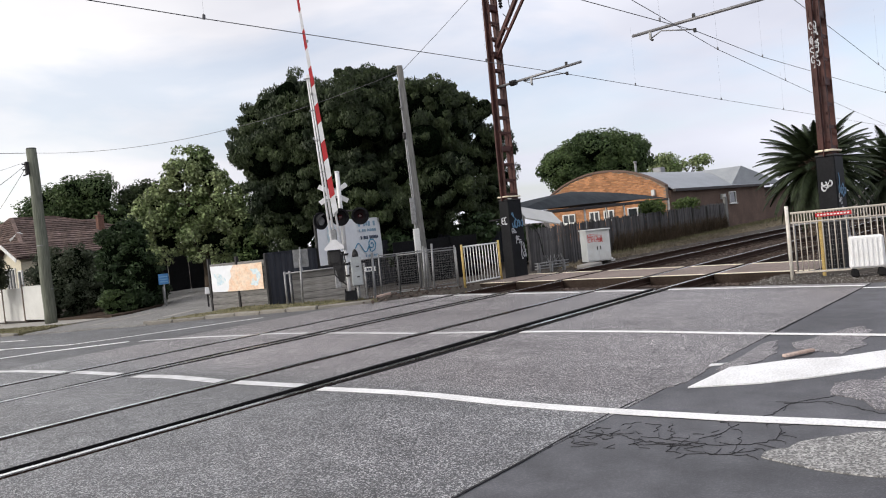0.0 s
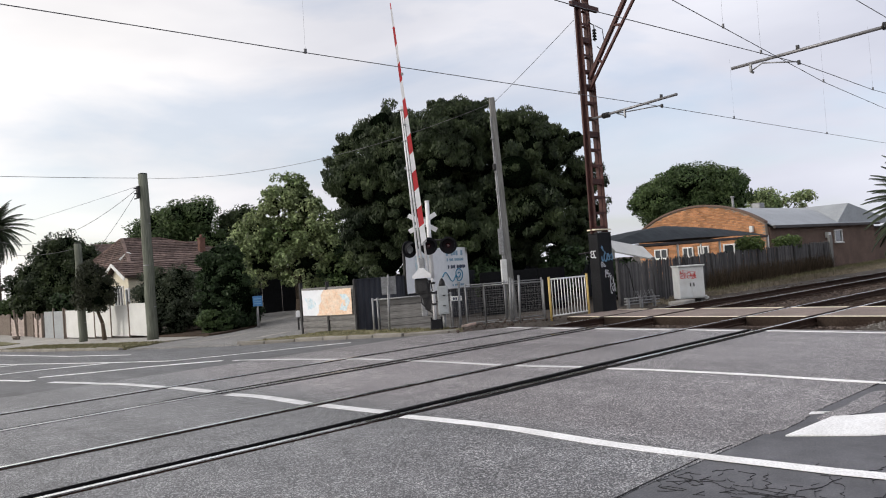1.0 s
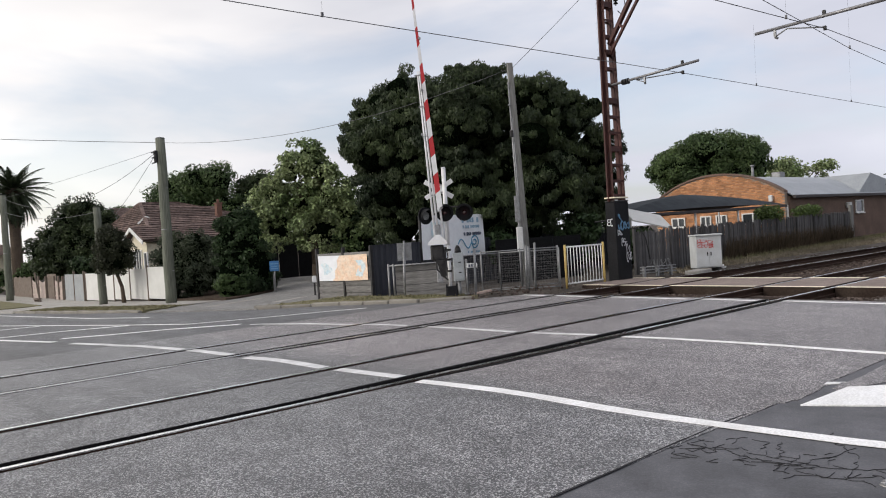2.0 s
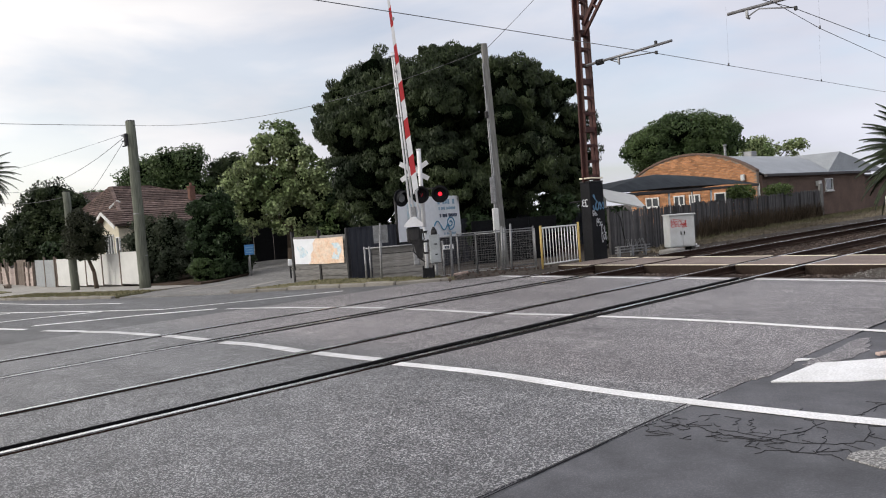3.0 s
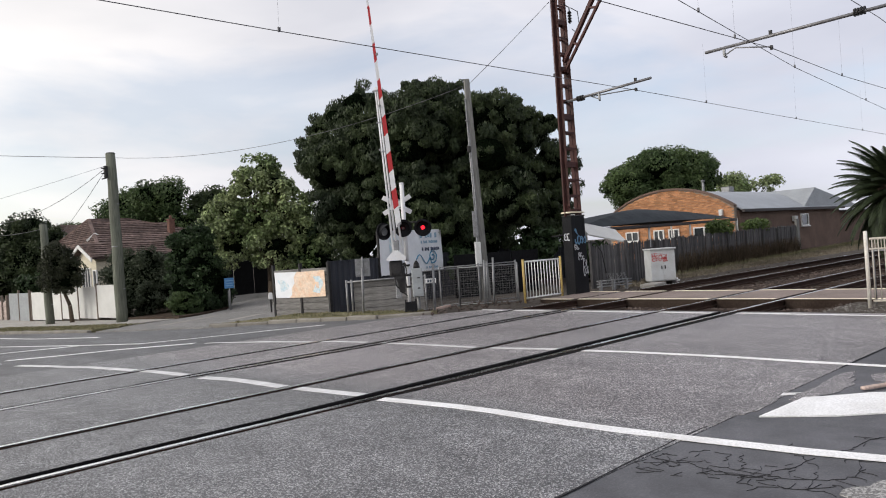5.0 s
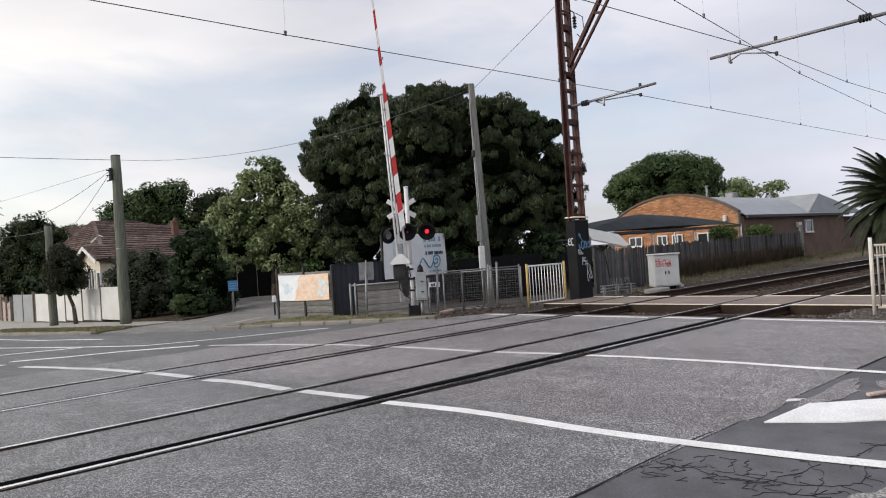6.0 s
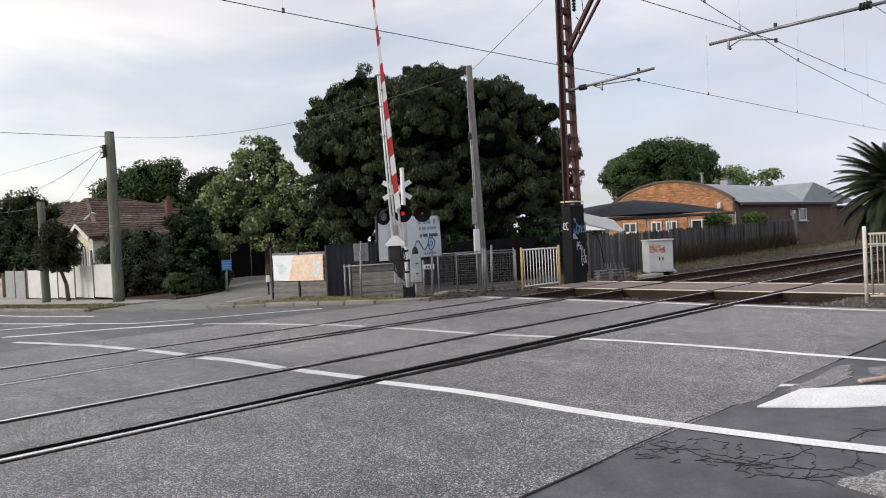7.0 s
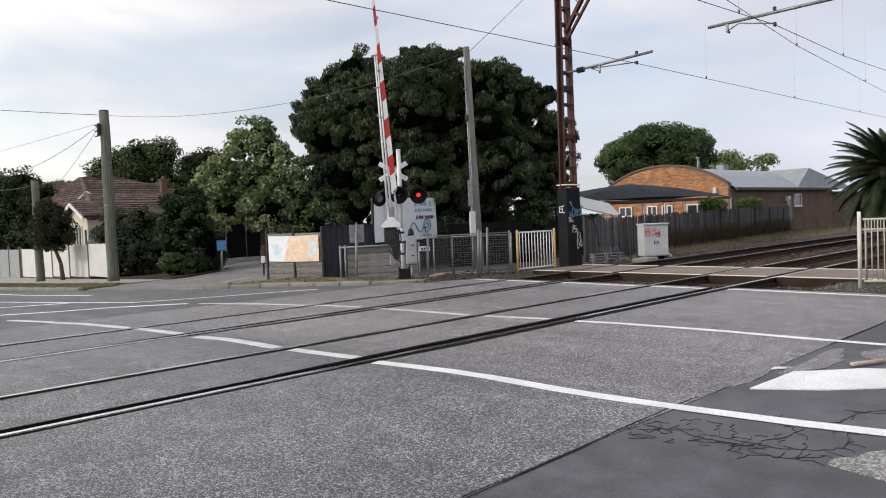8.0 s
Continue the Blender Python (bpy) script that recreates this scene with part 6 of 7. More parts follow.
def lobed(cx, cy, cz, w, dep, h, n, seed, ang=0.0, small=0.42):
    """Lobes filling an envelope w wide (along ang degrees), dep deep and h high round its centre."""
    r = np.random.RandomState(seed)
    ca, sa = math.cos(radians(ang)), math.sin(radians(ang))
    out = []
    for k in range(n):
        u, v, q = r.normal(size=3)
        l = math.sqrt(u * u + v * v + q * q)
        f = r.uniform(0.45, 0.68) / l
        u, v, q = u * f * w / 2, v * f * dep / 2, q * f * h / 2
        s = r.uniform(small * 0.8, small * 1.15)
        out.append((cx + u * ca - v * sa, cy + u * sa + v * ca, cz + q, w / 2 * s, dep / 2 * s, h / 2 * s))
    return out


def tree(name, base, lobes, n, per, size, material, label, seed, rr=(0.35, 0.6), trunk=0.25, fork=2.0, core=0.74, droop=0.2, limbs=7, lean=(0, 0), category="tree", fill=0.25, bias=0.6, up=0.0, long=1.6, fray=1.14):
    bx, by, bz = base
    t = thing(name, pose(bx, by, bz), label, category)
    lob = [(l[0] - bx, l[1] - by, l[2] - bz, l[3], l[4], l[5]) for l in lobes]
    if trunk:
        bm = B()
        top = Vector((lean[0], lean[1], fork))
        pts = [Vector((0, 0, -0.15)), Vector((lean[0] * 0.3 + 0.04, lean[1] * 0.3, fork * 0.5)), top]
        rod(bm, pts[0], pts[1], trunk * 1.25, trunk * 0.95, 12)
        rod(bm, pts[1], pts[2], trunk * 0.95, trunk * 0.75, 12)
        part("trunk", bm, M["bark"], t)
        r = random.Random(seed)
        for l in sorted(lob, key=lambda q: -q[2])[:limbs]:
            bm = B()
            mid = top.lerp(Vector(l[:3]), 0.5) + Vector((r.uniform(-0.3, 0.3), r.uniform(-0.3, 0.3), r.uniform(0, 0.3)))
            rod(bm, top - Vector((0, 0, 0.1)), mid, trunk * 0.45, trunk * 0.28, 8)
            end = Vector(l[:3]) + Vector((0, 0, l[5] * 0.5))
            rod(bm, mid, end, trunk * 0.28, trunk * 0.1, 6)
            for _ in range(3):
                e2 = Vector(l[:3]) + Vector((r.uniform(-1, 1) * l[3], r.uniform(-1, 1) * l[4], r.uniform(-0.6, 0.8) * l[5])) * 0.85
                rod(bm, mid.lerp(end, r.uniform(0.1, 0.7)), e2, trunk * 0.12, trunk * 0.04, 5)
            part("limb", bm, M["bark"], t)
    # solid core whose near-black colour paints the shade between leaf clumps
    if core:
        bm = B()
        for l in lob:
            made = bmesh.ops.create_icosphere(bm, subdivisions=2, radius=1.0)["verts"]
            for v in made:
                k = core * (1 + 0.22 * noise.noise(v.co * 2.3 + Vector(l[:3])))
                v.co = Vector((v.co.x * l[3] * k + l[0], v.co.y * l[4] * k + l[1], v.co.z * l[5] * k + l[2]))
        part("crown_shade_core", bm, M["core"], t, "solid near-black core painted as the crown's inner shade")
    c, rad = clumps(lob, n, seed, rr[0], rr[1], fill, up, fray)
    crown = part("crown", leaf_mesh("crown", c, rad, per, size, seed, material, droop=droop, bias=bias, long=long), None, t)
    crown["kind"] = "stuff"
    return t


VIEW = -43      # degrees: the line across the outlook, along which broad crowns are laid


def across(cx, cy, u, v=0.0):
    a = radians(VIEW)
    return cx + u * math.cos(a) - v * math.sin(a), cy + u * math.sin(a) + v * math.cos(a)


def make_trees():
    # the great dark tree behind the signal: a broad crown of many rounded heads
    rim = ((-4.55, 6.2, 0.85), (-4.3, 6.95, 0.7), (-3.5, 7.3, 0.8), (-2.75, 7.85, 0.7), (-2.15, 8.1, 0.65), (-1.2, 7.5, 0.8), (-0.45, 7.5, 0.75), (0.05, 8.15, 0.65), (0.7, 7.75, 0.75), (1.15, 8.25, 0.6),
           (1.8, 6.7, 0.8), (2.7, 6.4, 0.8), (3.4, 6.0, 0.75), (4.1, 6.75, 0.75), (4.75, 6.25, 0.75), (5.25, 6.6, 0.65), (5.2, 5.2, 0.75), (5.1, 4.1, 0.8), (4.9, 2.9, 0.8), (4.5, 1.9, 0.7), (5.5, 4.6, 0.8), (5.5, 3.5, 0.85), (5.4, 2.4, 0.85), (4.7, 1.5, 0.8),
           (-4.1, 5.3, 0.75), (-3.75, 4.4, 0.75), (-3.6, 3.5, 0.75), (-3.5, 2.5, 0.75), (-3.1, 1.7, 0.6))
    lob = []
    r = random.Random(2)

    def head(u, v, z, q):
        x, y = across(20.8, 22.3, u, v)
        lob.append((x, y, z, q * r.uniform(0.95, 1.15), q * r.uniform(0.95, 1.15), q * r.uniform(0.85, 1.1)))
    for u, z, q in rim:
        head(0.3 + (u - 0.3) * 0.985, r.uniform(-0.7, 0.5), 4.5 + (z - 4.5) * 0.965, q * 0.85)
    # heads over the near and far faces of the crown, higher in its middle
    while len(lob) < 122:
        u, z = r.uniform(-4.1, 4.8), r.uniform(1.6, 7.3)
        f = ((u - 0.3) / 5.0) ** 2 + ((z - 4.4) / 3.7) ** 2
        if f < 0.74:
            head(u, (2.8 if len(lob) % 4 == 0 else -2.8) * math.sqrt(1 - f) * r.uniform(0.75, 1.1), z, r.uniform(0.45, 0.9))
    # the solid middle of the crown
    for u, z, q in ((-2.3, 5.6, 1.7), (-1.9, 3.4, 1.6), (0.2, 5.8, 1.9), (0.4, 3.4, 1.8), (2.4, 5.0, 1.7), (2.8, 3.0, 1.6), (-3.4, 5.2, 1.2), (4.0, 4.4, 1.2)):
        head(u, 0.0, z, q)
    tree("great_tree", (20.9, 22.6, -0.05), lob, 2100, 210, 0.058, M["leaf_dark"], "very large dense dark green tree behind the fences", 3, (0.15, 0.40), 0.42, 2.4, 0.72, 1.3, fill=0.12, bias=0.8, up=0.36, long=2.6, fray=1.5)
    lob = []
    for u, z, ru, rz in ((-1.7, 2.7, 1.2, 1.1), (-0.4, 3.7, 1.3, 1.2), (-0.1, 5.9, 0.85, 1.0), (1.0, 4.0, 1.2, 1.1), (1.7, 2.9, 1.2, 1.0), (0.6, 2.3, 1.4, 1.0), (-1.0, 5.3, 0.75, 0.9), (2.0, 1.9, 1.0, 0.8), (-1.9, 4.2, 1.0, 0.95), (0.6, 5.3, 0.75, 0.9), (-2.4, 3.4, 0.8, 0.7)):
        a, b = across(19.1, 32.2, u, r.uniform(-0.7, 0.7))
        lob.append((a, b, z, ru, ru, rz))
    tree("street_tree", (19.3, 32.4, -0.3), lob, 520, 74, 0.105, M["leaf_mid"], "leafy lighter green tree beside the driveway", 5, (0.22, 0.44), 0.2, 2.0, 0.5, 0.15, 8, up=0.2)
    # hedge shrubs by the driveway
    tree("tall_shrub", (15.1, 31.1, -0.3), [(15.05, 31.15, 1.9, 0.8, 0.8, 1.3), (15.3, 30.9, 0.9, 0.95, 0.9, 1.1), (14.7, 31.4, 0.9, 0.95, 0.9, 1.2), (15.0, 31.2, 2.75, 0.5, 0.5, 0.8), (15.6, 30.8, 0.3, 0.5, 0.5, 0.5), (15.05, 31.15, 0.1, 1.1, 1.0, 0.6), (14.55, 31.6, 1.9, 0.7, 0.7, 1.2), (14.7, 31.5, 2.9, 0.45, 0.45, 0.6)],
         300, 110, 0.08, M["leaf_hedge"], "tall dark green shrub reaching the ground", 7, (0.18, 0.36), 0.12, 0.8, 0.82, 0.2, 3, category="shrub")
    tree("low_shrub", (13.85, 30.5, -0.3), [(13.85, 30.5, 0.1, 0.50, 0.46, 0.50), (14.3, 30.4, 0.0, 0.32, 0.34, 0.34)], 100, 80, 0.06, M["leaf_far"], "low green shrub at the driveway edge", 8, (0.12, 0.24), 0.05, 0.3, 0.8, 0.1, 2, category="shrub")
    tree("grey_shrub", (13.6, 36.0, -0.5), [(13.6, 36.3, 1.2, 0.7, 0.6, 1.1), (14.0, 35.8, 1.5, 0.85, 0.8, 1.2), (14.5, 35.2, 1.2, 0.9, 0.8, 1.3), (14.2, 35.0, 0.3, 1.1, 0.8, 0.8), (15.0, 34.5, 0.6, 0.8, 0.8, 1.0), (14.4, 35.3, 2.2, 0.6, 0.6, 0.5), (13.9, 37.2, 1.6, 0.8, 0.8, 1.0), (13.7, 37.6, 0.5, 0.8, 0.8, 0.8)],
         420, 90, 0.065, M["leaf_olive"], "broad dull green shrub behind the power pole", 9, (0.22, 0.42), 0.12, 0.8, 0.78, 0.1, 4, category="shrub")
    # small pavement tree
    tree("pavement_tree", (11.72, 37.9, -0.6), [(11.35, 38.1, 2.1, 0.66, 0.6, 0.85), (11.6, 37.9, 1.5, 0.6, 0.6, 0.55), (11.15, 38.3, 1.55, 0.55, 0.55, 0.6), (11.35, 38.1, 2.75, 0.45, 0.45, 0.45), (11.75, 37.7, 1.95, 0.4, 0.4, 0.5)],
         170, 100, 0.065, M["leaf_brown"], "small dark pavement tree with a leaning trunk", 11, (0.2, 0.36), 0.09, 1.7, 0.78, 0.2, 4, (-0.3, 0.15))
    lob = []
    for u, z, ru, rz in ((1.4, 5.1, 1.1, 1.0), (0.4, 4.4, 1.2, 1.1), (2.5, 4.2, 1.1, 1.1), (-1.0, 3.5, 1.2, 1.0), (-2.2, 2.4, 0.95, 0.9), (1.5, 2.9, 1.7, 1.4), (0.0, 2.2, 1.7, 1.2), (2.8, 2.4, 1.1, 1.2), (-1.5, 1.3, 1.2, 0.9), (1.8, 1.2, 1.4, 0.9)):
        a, b = across(14.3, 58.0, u, r.uniform(-0.8, 0.8))
        lob.append((a, b, z, ru, ru, rz))
    tree("garden_tree", (14.6, 58.0, -0.8), lob, 460, 120, 0.11, M["leaf_dark"], "spreading dark green garden tree over a fence", 13, (0.4, 0.7), 0.22, 1.6, 0.8, 0.2)
    tree("garden_shrub", (15.2, 52.5, -0.8), lobed(14.4, 53.5, 0.9, 3.6, 2.4, 3.4, 6, 14, VIEW), 160, 60, 0.13, M["leaf_hedge"], "dark shrub behind the garden fence", 15, (0.3, 0.5), 0.12, 0.8, 0.8, 0.1, 3, category="shrub")
    for k, (x, y, w, h) in enumerate(((10.2, 66.5, 3.2, 1.5), (11.6, 69.5, 3.6, 2.0), (9.0, 79.0, 4.0, 1.8), (13.2, 66.0, 3.0, 2.6))):
        tree("garden_hedge", (x, y, -0.8), lobed(x, y, -0.8 + h * 0.5, w, w * 0.6, h * 1.1, 5, 90 + k, VIEW), 70, 50, 0.13, M["leaf_far"], "low green garden shrub along the street", 95 + k, (0.22, 0.4), 0.08, 0.5, 0.8, 0.1, 2, category="shrub")
    # distant crowns behind the house
    tree("distant_tree", (34.2, 81.0, -0.8), lobed(34.2, 81.0, 7.2, 11.0, 9, 8.6, 12, 21, VIEW), 420, 150, 0.17, M["leaf_far"], "rounded distant tree behind a house", 22, (0.8, 1.3), 0.35, 3, 0.85, 0.1, 5)
    tree("distant_tree", (40.5, 78.6, -0.8), lobed(40.6, 78.2, 7.8, 6.4, 5, 7.0, 9, 23, VIEW), 260, 150, 0.16, M["leaf_dark"], "dark distant tree behind a house", 24, (0.7, 1.1), 0.3, 3, 0.85, 0.1, 5)
    tree("distant_tree", (26.0, 84.0, -0.8), lobed(27.0, 84.0, 4.6, 6.0, 5, 5.0, 7, 25, VIEW), 180, 130, 0.17, M["leaf_far"], "low distant tree behind a house", 26, (0.7, 1.1), 0.3, 3, 0.85, 0.1, 5)
    # behind the arched building
    lob = [(q[0], q[1], max(q[2], 3.6), *q[3:]) for q in lobed(57.3, 32.6, 5.9, 10.8, 8, 5.0, 14, 31, -60, 0.48)]
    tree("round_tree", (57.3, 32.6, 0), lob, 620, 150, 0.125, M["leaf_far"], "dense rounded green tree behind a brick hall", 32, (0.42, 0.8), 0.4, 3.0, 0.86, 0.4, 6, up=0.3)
    tree("sparse_tree", (80.5, 35.5, 0), lobed(80.5, 35.5, 6.3, 11.5, 5, 2.8, 14, 33, -66, 0.33), 150, 40, 0.16, M["leaf_mid"], "thin sparse treetop above a zinc roof", 34, (0.4, 0.8), 0.2, 4.0, 0, 0.1, 10)
    # dark bush under the great tree, and creeper over the paling fence
    for k, (x, y, w, h) in enumerate(((19.9, 19.6, 2.6, 2.0), (22.6, 18.0, 2.6, 2.0), (24.8, 17.4, 2.2, 1.6), (19.0, 24.6, 2.4, 2.2), (21.5, 29.6, 4.4, 4.6), (24.5, 27.0, 4.0, 4.4))):
        tree("under_shrub", (x, y, 0), lobed(x, y, h * 0.5, w, w * 0.7, h * 1.1, 5, 40 + k, VIEW), 80, 60, 0.12, M["leaf_hedge"], "dark shrub in the shade of the great tree", 50 + k, (0.22, 0.4), 0.08, 0.6, 0.85, 0.1, 2, category="shrub")
    for k, (x, y, w, h) in enumerate(((41.0, 10.2, 4.2, 3.0), (43.5, 6.8, 4.6, 3.2), (47.0, 3.4, 5.0, 3.2), (50.0, 12.4, 4.0, 2.0))):
        tree("garden_shrub", (x, y, 0), lobed(x, y, h * 0.5, w, w * 0.6, h * 1.1, 6, 140 + k, -70), 120, 80, 0.12, M["leaf_hedge"], "dark shrub behind the squat palms", 150 + k, (0.25, 0.45), 0.08, 0.6, 0.85, 0.1, 2, category="shrub")
    for k, (x, w, h) in enumerate(((13.0, 2.0, 0.8), (18.4, 3.0, 0.7))):
        p = FENCE_A + FENCE_D * x
        tree("creeper", (p.x, p.y + 0.3, 0), lobed(p.x, p.y + 0.35, 1.75, w, 0.8, h, 7, 60 + k, 6), 70, 40, 0.075, M["leaf_creeper"], "green creeper spilling over a paling fence", 62 + k, (0.15, 0.34), 0.05, 1.3, 0.3, 0.3, 3, category="creeper")


make_trees()


def palm(x, y, z, h, fronds, length, r, label, seed, skirt=0.3, leaf=0.5):
    t = thing("palm_tree", pose(x, y, z), label, "palm")
    rg = random.Random(seed)
    bm = B()
    n = max(6, int(h / 0.12))
    turned(bm, [(-0.1 + (h + 0.1) * k / n, r * (1.06 if k % 2 else 0.95)) for k in range(n + 1)], 12)
    bmesh.ops.create_icosphere(bm, subdivisions=2, radius=r * 1.5, matrix=Matrix.Translation((0, 0, h)))
    part("trunk", bm, M["bark"], t)
    for k in range(fronds):
        az = math.tau * (k * 0.618 % 1) + rg.uniform(-0.1, 0.1)
        el = radians(85 - 125 * (k / fronds) ** 0.85 * (1 + skirt * 0.3))
        L = length * rg.uniform(0.85, 1.08)
        pts, p, e = [], Vector((0, 0, h)), el
        seg = 9
        for i in range(seg + 1):
            pts.append(p.copy())
            p = p + Vector((math.cos(az) * math.cos(e), math.sin(az) * math.cos(e), math.sin(e))) * L / seg
            e -= radians(6.5 if el > 0.3 else 7)
        bm = B()
        side = Vector((-math.sin(az), math.cos(az), 0))
        for i in range(seg):
            rod(bm, pts[i], pts[i + 1], 0.03 * (1 - i / seg) + 0.008, 0.03 * (1 - (i + 1) / seg) + 0.008, 4, False)
        m = 60
        for q in range(3, m):
            f = q / m * seg
            i = min(int(f), seg - 1)
            c = pts[i].lerp(pts[i + 1], f - i)
            d = (pts[i + 1] - pts[i]).normalized()
            up = side.cross(d)
            ll = leaf * (math.sin(math.pi * (q / m) ** 0.7) * 0.85 + 0.15)
            for s in (-1, 1):
                tip = c + (side * s * 0.75 + d * 0.6 - Vector((0, 0, 0.25)) + up * 0.15).normalized() * ll
                w = d * 0.034
                bm.faces.new((bm.verts.new(c - w), bm.verts.new(c + w), bm.verts.new(tip)))
        part("frond", bm, M["palm"], t)
    return t


palm(32.1, 8.4, 0, 2.6, 130, 2.6, 0.5, "squat date palm with arching fronds by the railway", 71, leaf=0.46)
palm(37.0, 6.6, 0, 2.1, 110, 2.6, 0.5, "second squat date palm beyond the mast", 72, leaf=0.46)
palm(15.3, 81.0, -0.8, 9.3, 96, 3.7, 0.5, "tall date palm far along the road", 73, 0.9, leaf=0.75)


# ---------------------------------------------------------------- buildings
def window(parent, m, w, h, bars=1):
    """A framed window facing -y at m."""
    bm = B()
    t = 0.07
    box(bm, (0, -0.02, h / 2 - t / 2), (w, 0.08, t))
    box(bm, (0, -0.02, -h / 2 + t / 2), (w, 0.08, t))
    for k in range(bars + 2):
        box(bm, (-w / 2 + t / 2 + (w - t) * k / (bars + 1), -0.02, 0), (t, 0.08, h - 2 * t))
    win = part("window", bm, M["frame_white"], parent, "white framed window", m)
    bm = B()
    box(bm, (0, 0.01, 0), (w - 0.05, 0.02, h - 0.05))
    part("pane", bm, M["window"], win, "dark glass")
    bm = B()
    box(bm, (0, -0.06, -h / 2 - 0.03), (w + 0.12, 0.14, 0.05))
    part("sill", bm, M["frame_white"], win)
    return win


def make_hall():
    """Brick hall with an arched front and a long zinc roof."""
    x0, x1, yc, half, crest, bow = 41.9, 58.5, 23.45, 4.2, 4.30, 7.2
    h = thing("brick_hall", pose(0, 0, 0), "orange brick hall with arched front and zinc roof", "building")
    ys = np.linspace(-half, half, 25)
    arc = lambda v: crest - bow + math.sqrt(bow * bow - min(abs(v), half) ** 2)
    # front wall with parapet
    bm = B()
    pts = [(yc + v, arc(v)) for v in ys]
    poly = [(yc - half, -0.1)] + pts + [(yc + half, -0.1)]
    fr, bk = [bm.verts.new((x0, y, z)) for y, z in poly], [bm.verts.new((x0 + 0.3, y, z)) for y, z in poly]
    bm.faces.new(fr)
    bm.faces.new(bk[::-1])
    for i in range(len(poly)):
        j = (i + 1) % len(poly)
        bm.faces.new((fr[i], fr[j], bk[j], bk[i]))
    front = part("front_wall", bm, M["mortar"], h, "orange brick front wall")
    bm = B()
    rows = []
    for y, z in pts:
        rows.append([bm.verts.new((x, y, z + dz)) for x, dz in ((x0 - 0.09, -0.02), (x0 - 0.09, 0.10), (x0 + 0.36, 0.10), (x0 + 0.36, -0.02))])
    for a, b in zip(rows, rows[1:]):
        for i in range(4):
            bm.faces.new((a[i], a[(i + 1) % 4], b[(i + 1) % 4], b[i]))
    bm.faces.new(rows[0])
    bm.faces.new(rows[-1][::-1])
    part("coping", bm, M["brownwall"], h, "dark arched brick coping")
    # side walls
    bm = B()
    for y in (yc - half, yc + half):
        box(bm, ((x0 + x1) / 2 + 0.15, y, 1.35), (x1 - x0 - 0.3, 0.28, 2.7))
    box(bm, (x1, yc, 1.35), (0.28, half * 2, 2.7))
    part("side_wall", bm, M["brownwall"], h, "brown painted brick side wall")
    # curved roof in standing sheets
    n = 14
    for k in range(n):
        a, b = -half + 2 * half * k / n, -half + 2 * half * (k + 1) / n
        bm = B()
        za, zb = arc(a) - 0.14, arc(b) - 0.14
        if k == 0:
            a, za = -half - 0.35, arc(-half) - 0.24
        q = [(x0 + 0.3, yc + a, za), (x1 + 0.3, yc + a, za), (x1 + 0.3, yc + b, zb), (x0 + 0.3, yc + b, zb)]
        lo = [bm.verts.new(p) for p in q]
        hi = [bm.verts.new((p[0], p[1], p[2] + 0.06)) for p in q]
        bm.faces.new(hi)
        bm.faces.new(lo[::-1])
        for i in range(4):
            bm.faces.new((lo[i], lo[(i + 1) % 4], hi[(i + 1) % 4], hi[i]))
        part("roof_sheet", bm, M["roof_metal"], h, "pale zinc roof sheet")
    bm = B()
    box(bm, ((x0 + x1) / 2 + 0.3, yc - half - 0.38, arc(-half) - 0.27), (x1 - x0, 0.16, 0.16))
    part("gutter", bm, M["gutter"], h, "dark gutter")
    # rear cross gable
    bm = B()
    ga = [(x1 - 6.8, 2.75), (x1 - 4.6, 4.12), (x1 + 4.5, 2.75)]
    lo = [bm.verts.new((x, yc - half - 0.2, z)) for x, z in ga]
    hi = [bm.verts.new((x, yc + half, z)) for x, z in ga]
    bm.faces.new(lo)
    bm.faces.new(hi[::-1])
    for i in range(3):
        bm.faces.new((lo[i], lo[(i + 1) % 3], hi[(i + 1) % 3], hi[i]))
    part("rear_roof", bm, M["roof_metal"], h, "zinc gable roof")
    bm = B()
    box(bm, (x0 + 7, yc - 0.6, 4.32), (0.7, 0.6, 0.4), bevel=0.05)
    part("roof_vent", bm, M["galv"], h)
    bm = B()
    rod(bm, (x0 + 2.4, yc - 1.2, 3.9), (x0 + 2.4, yc - 1.2, 4.75), 0.08, 0.08, 8)
    rod(bm, (x0 + 2.4, yc - 1.2, 4.75), (x0 + 2.4, yc - 1.2, 4.85), 0.13, 0.11, 8)
    part("flue", bm, M["galv"], h)
    for v, w, hh in ((2.55, 0.95, 0.62), (0.67, 0.72, 0.62), (-0.36, 0.72, 0.62), (-2.32, 1.35, 0.62)):
        window(front, pose(x0 - 0.06, yc + v, 1.60, 0, 0, -90), w, hh)
    window(h, pose(x0 + 9.95, yc - half - 0.15, 1.95, 0, 0, 0), 1.25, 0.82, 0)
    bm = B()
    box(bm, (x0 + 8.0, yc - half - 0.28, 2.05), (0.4, 0.26, 0.34), bevel=0.03)
    part("air_conditioner", bm, M["pale_box"], h)
    bm = B()
    box(bm, (x0 - 0.12, yc - half + 0.75, 2.65), (0.2, 0.22, 0.36), bevel=0.03)
    part("wall_box", bm, M["pale_box"], h)
    # lower annex behind, half hidden by the palms
    an = thing("brick_annex", pose(0, 0, 0), "low dark brick annex behind the hall", "building")
    bm = B()
    box(bm, (x1 + 7.6, yc - half + 2.0, 1.15), (14.5, 3.0, 2.5))
    part("wall", bm, M["brownwall"], an)
    bm = B()
    box(bm, (x1 + 7.6, yc - half + 1.9, 2.46), (14.8, 3.5, 0.12), bevel=0.02)
    part("flat_roof", bm, M["gutter"], an)
    return h, front, x0, yc, half, arc


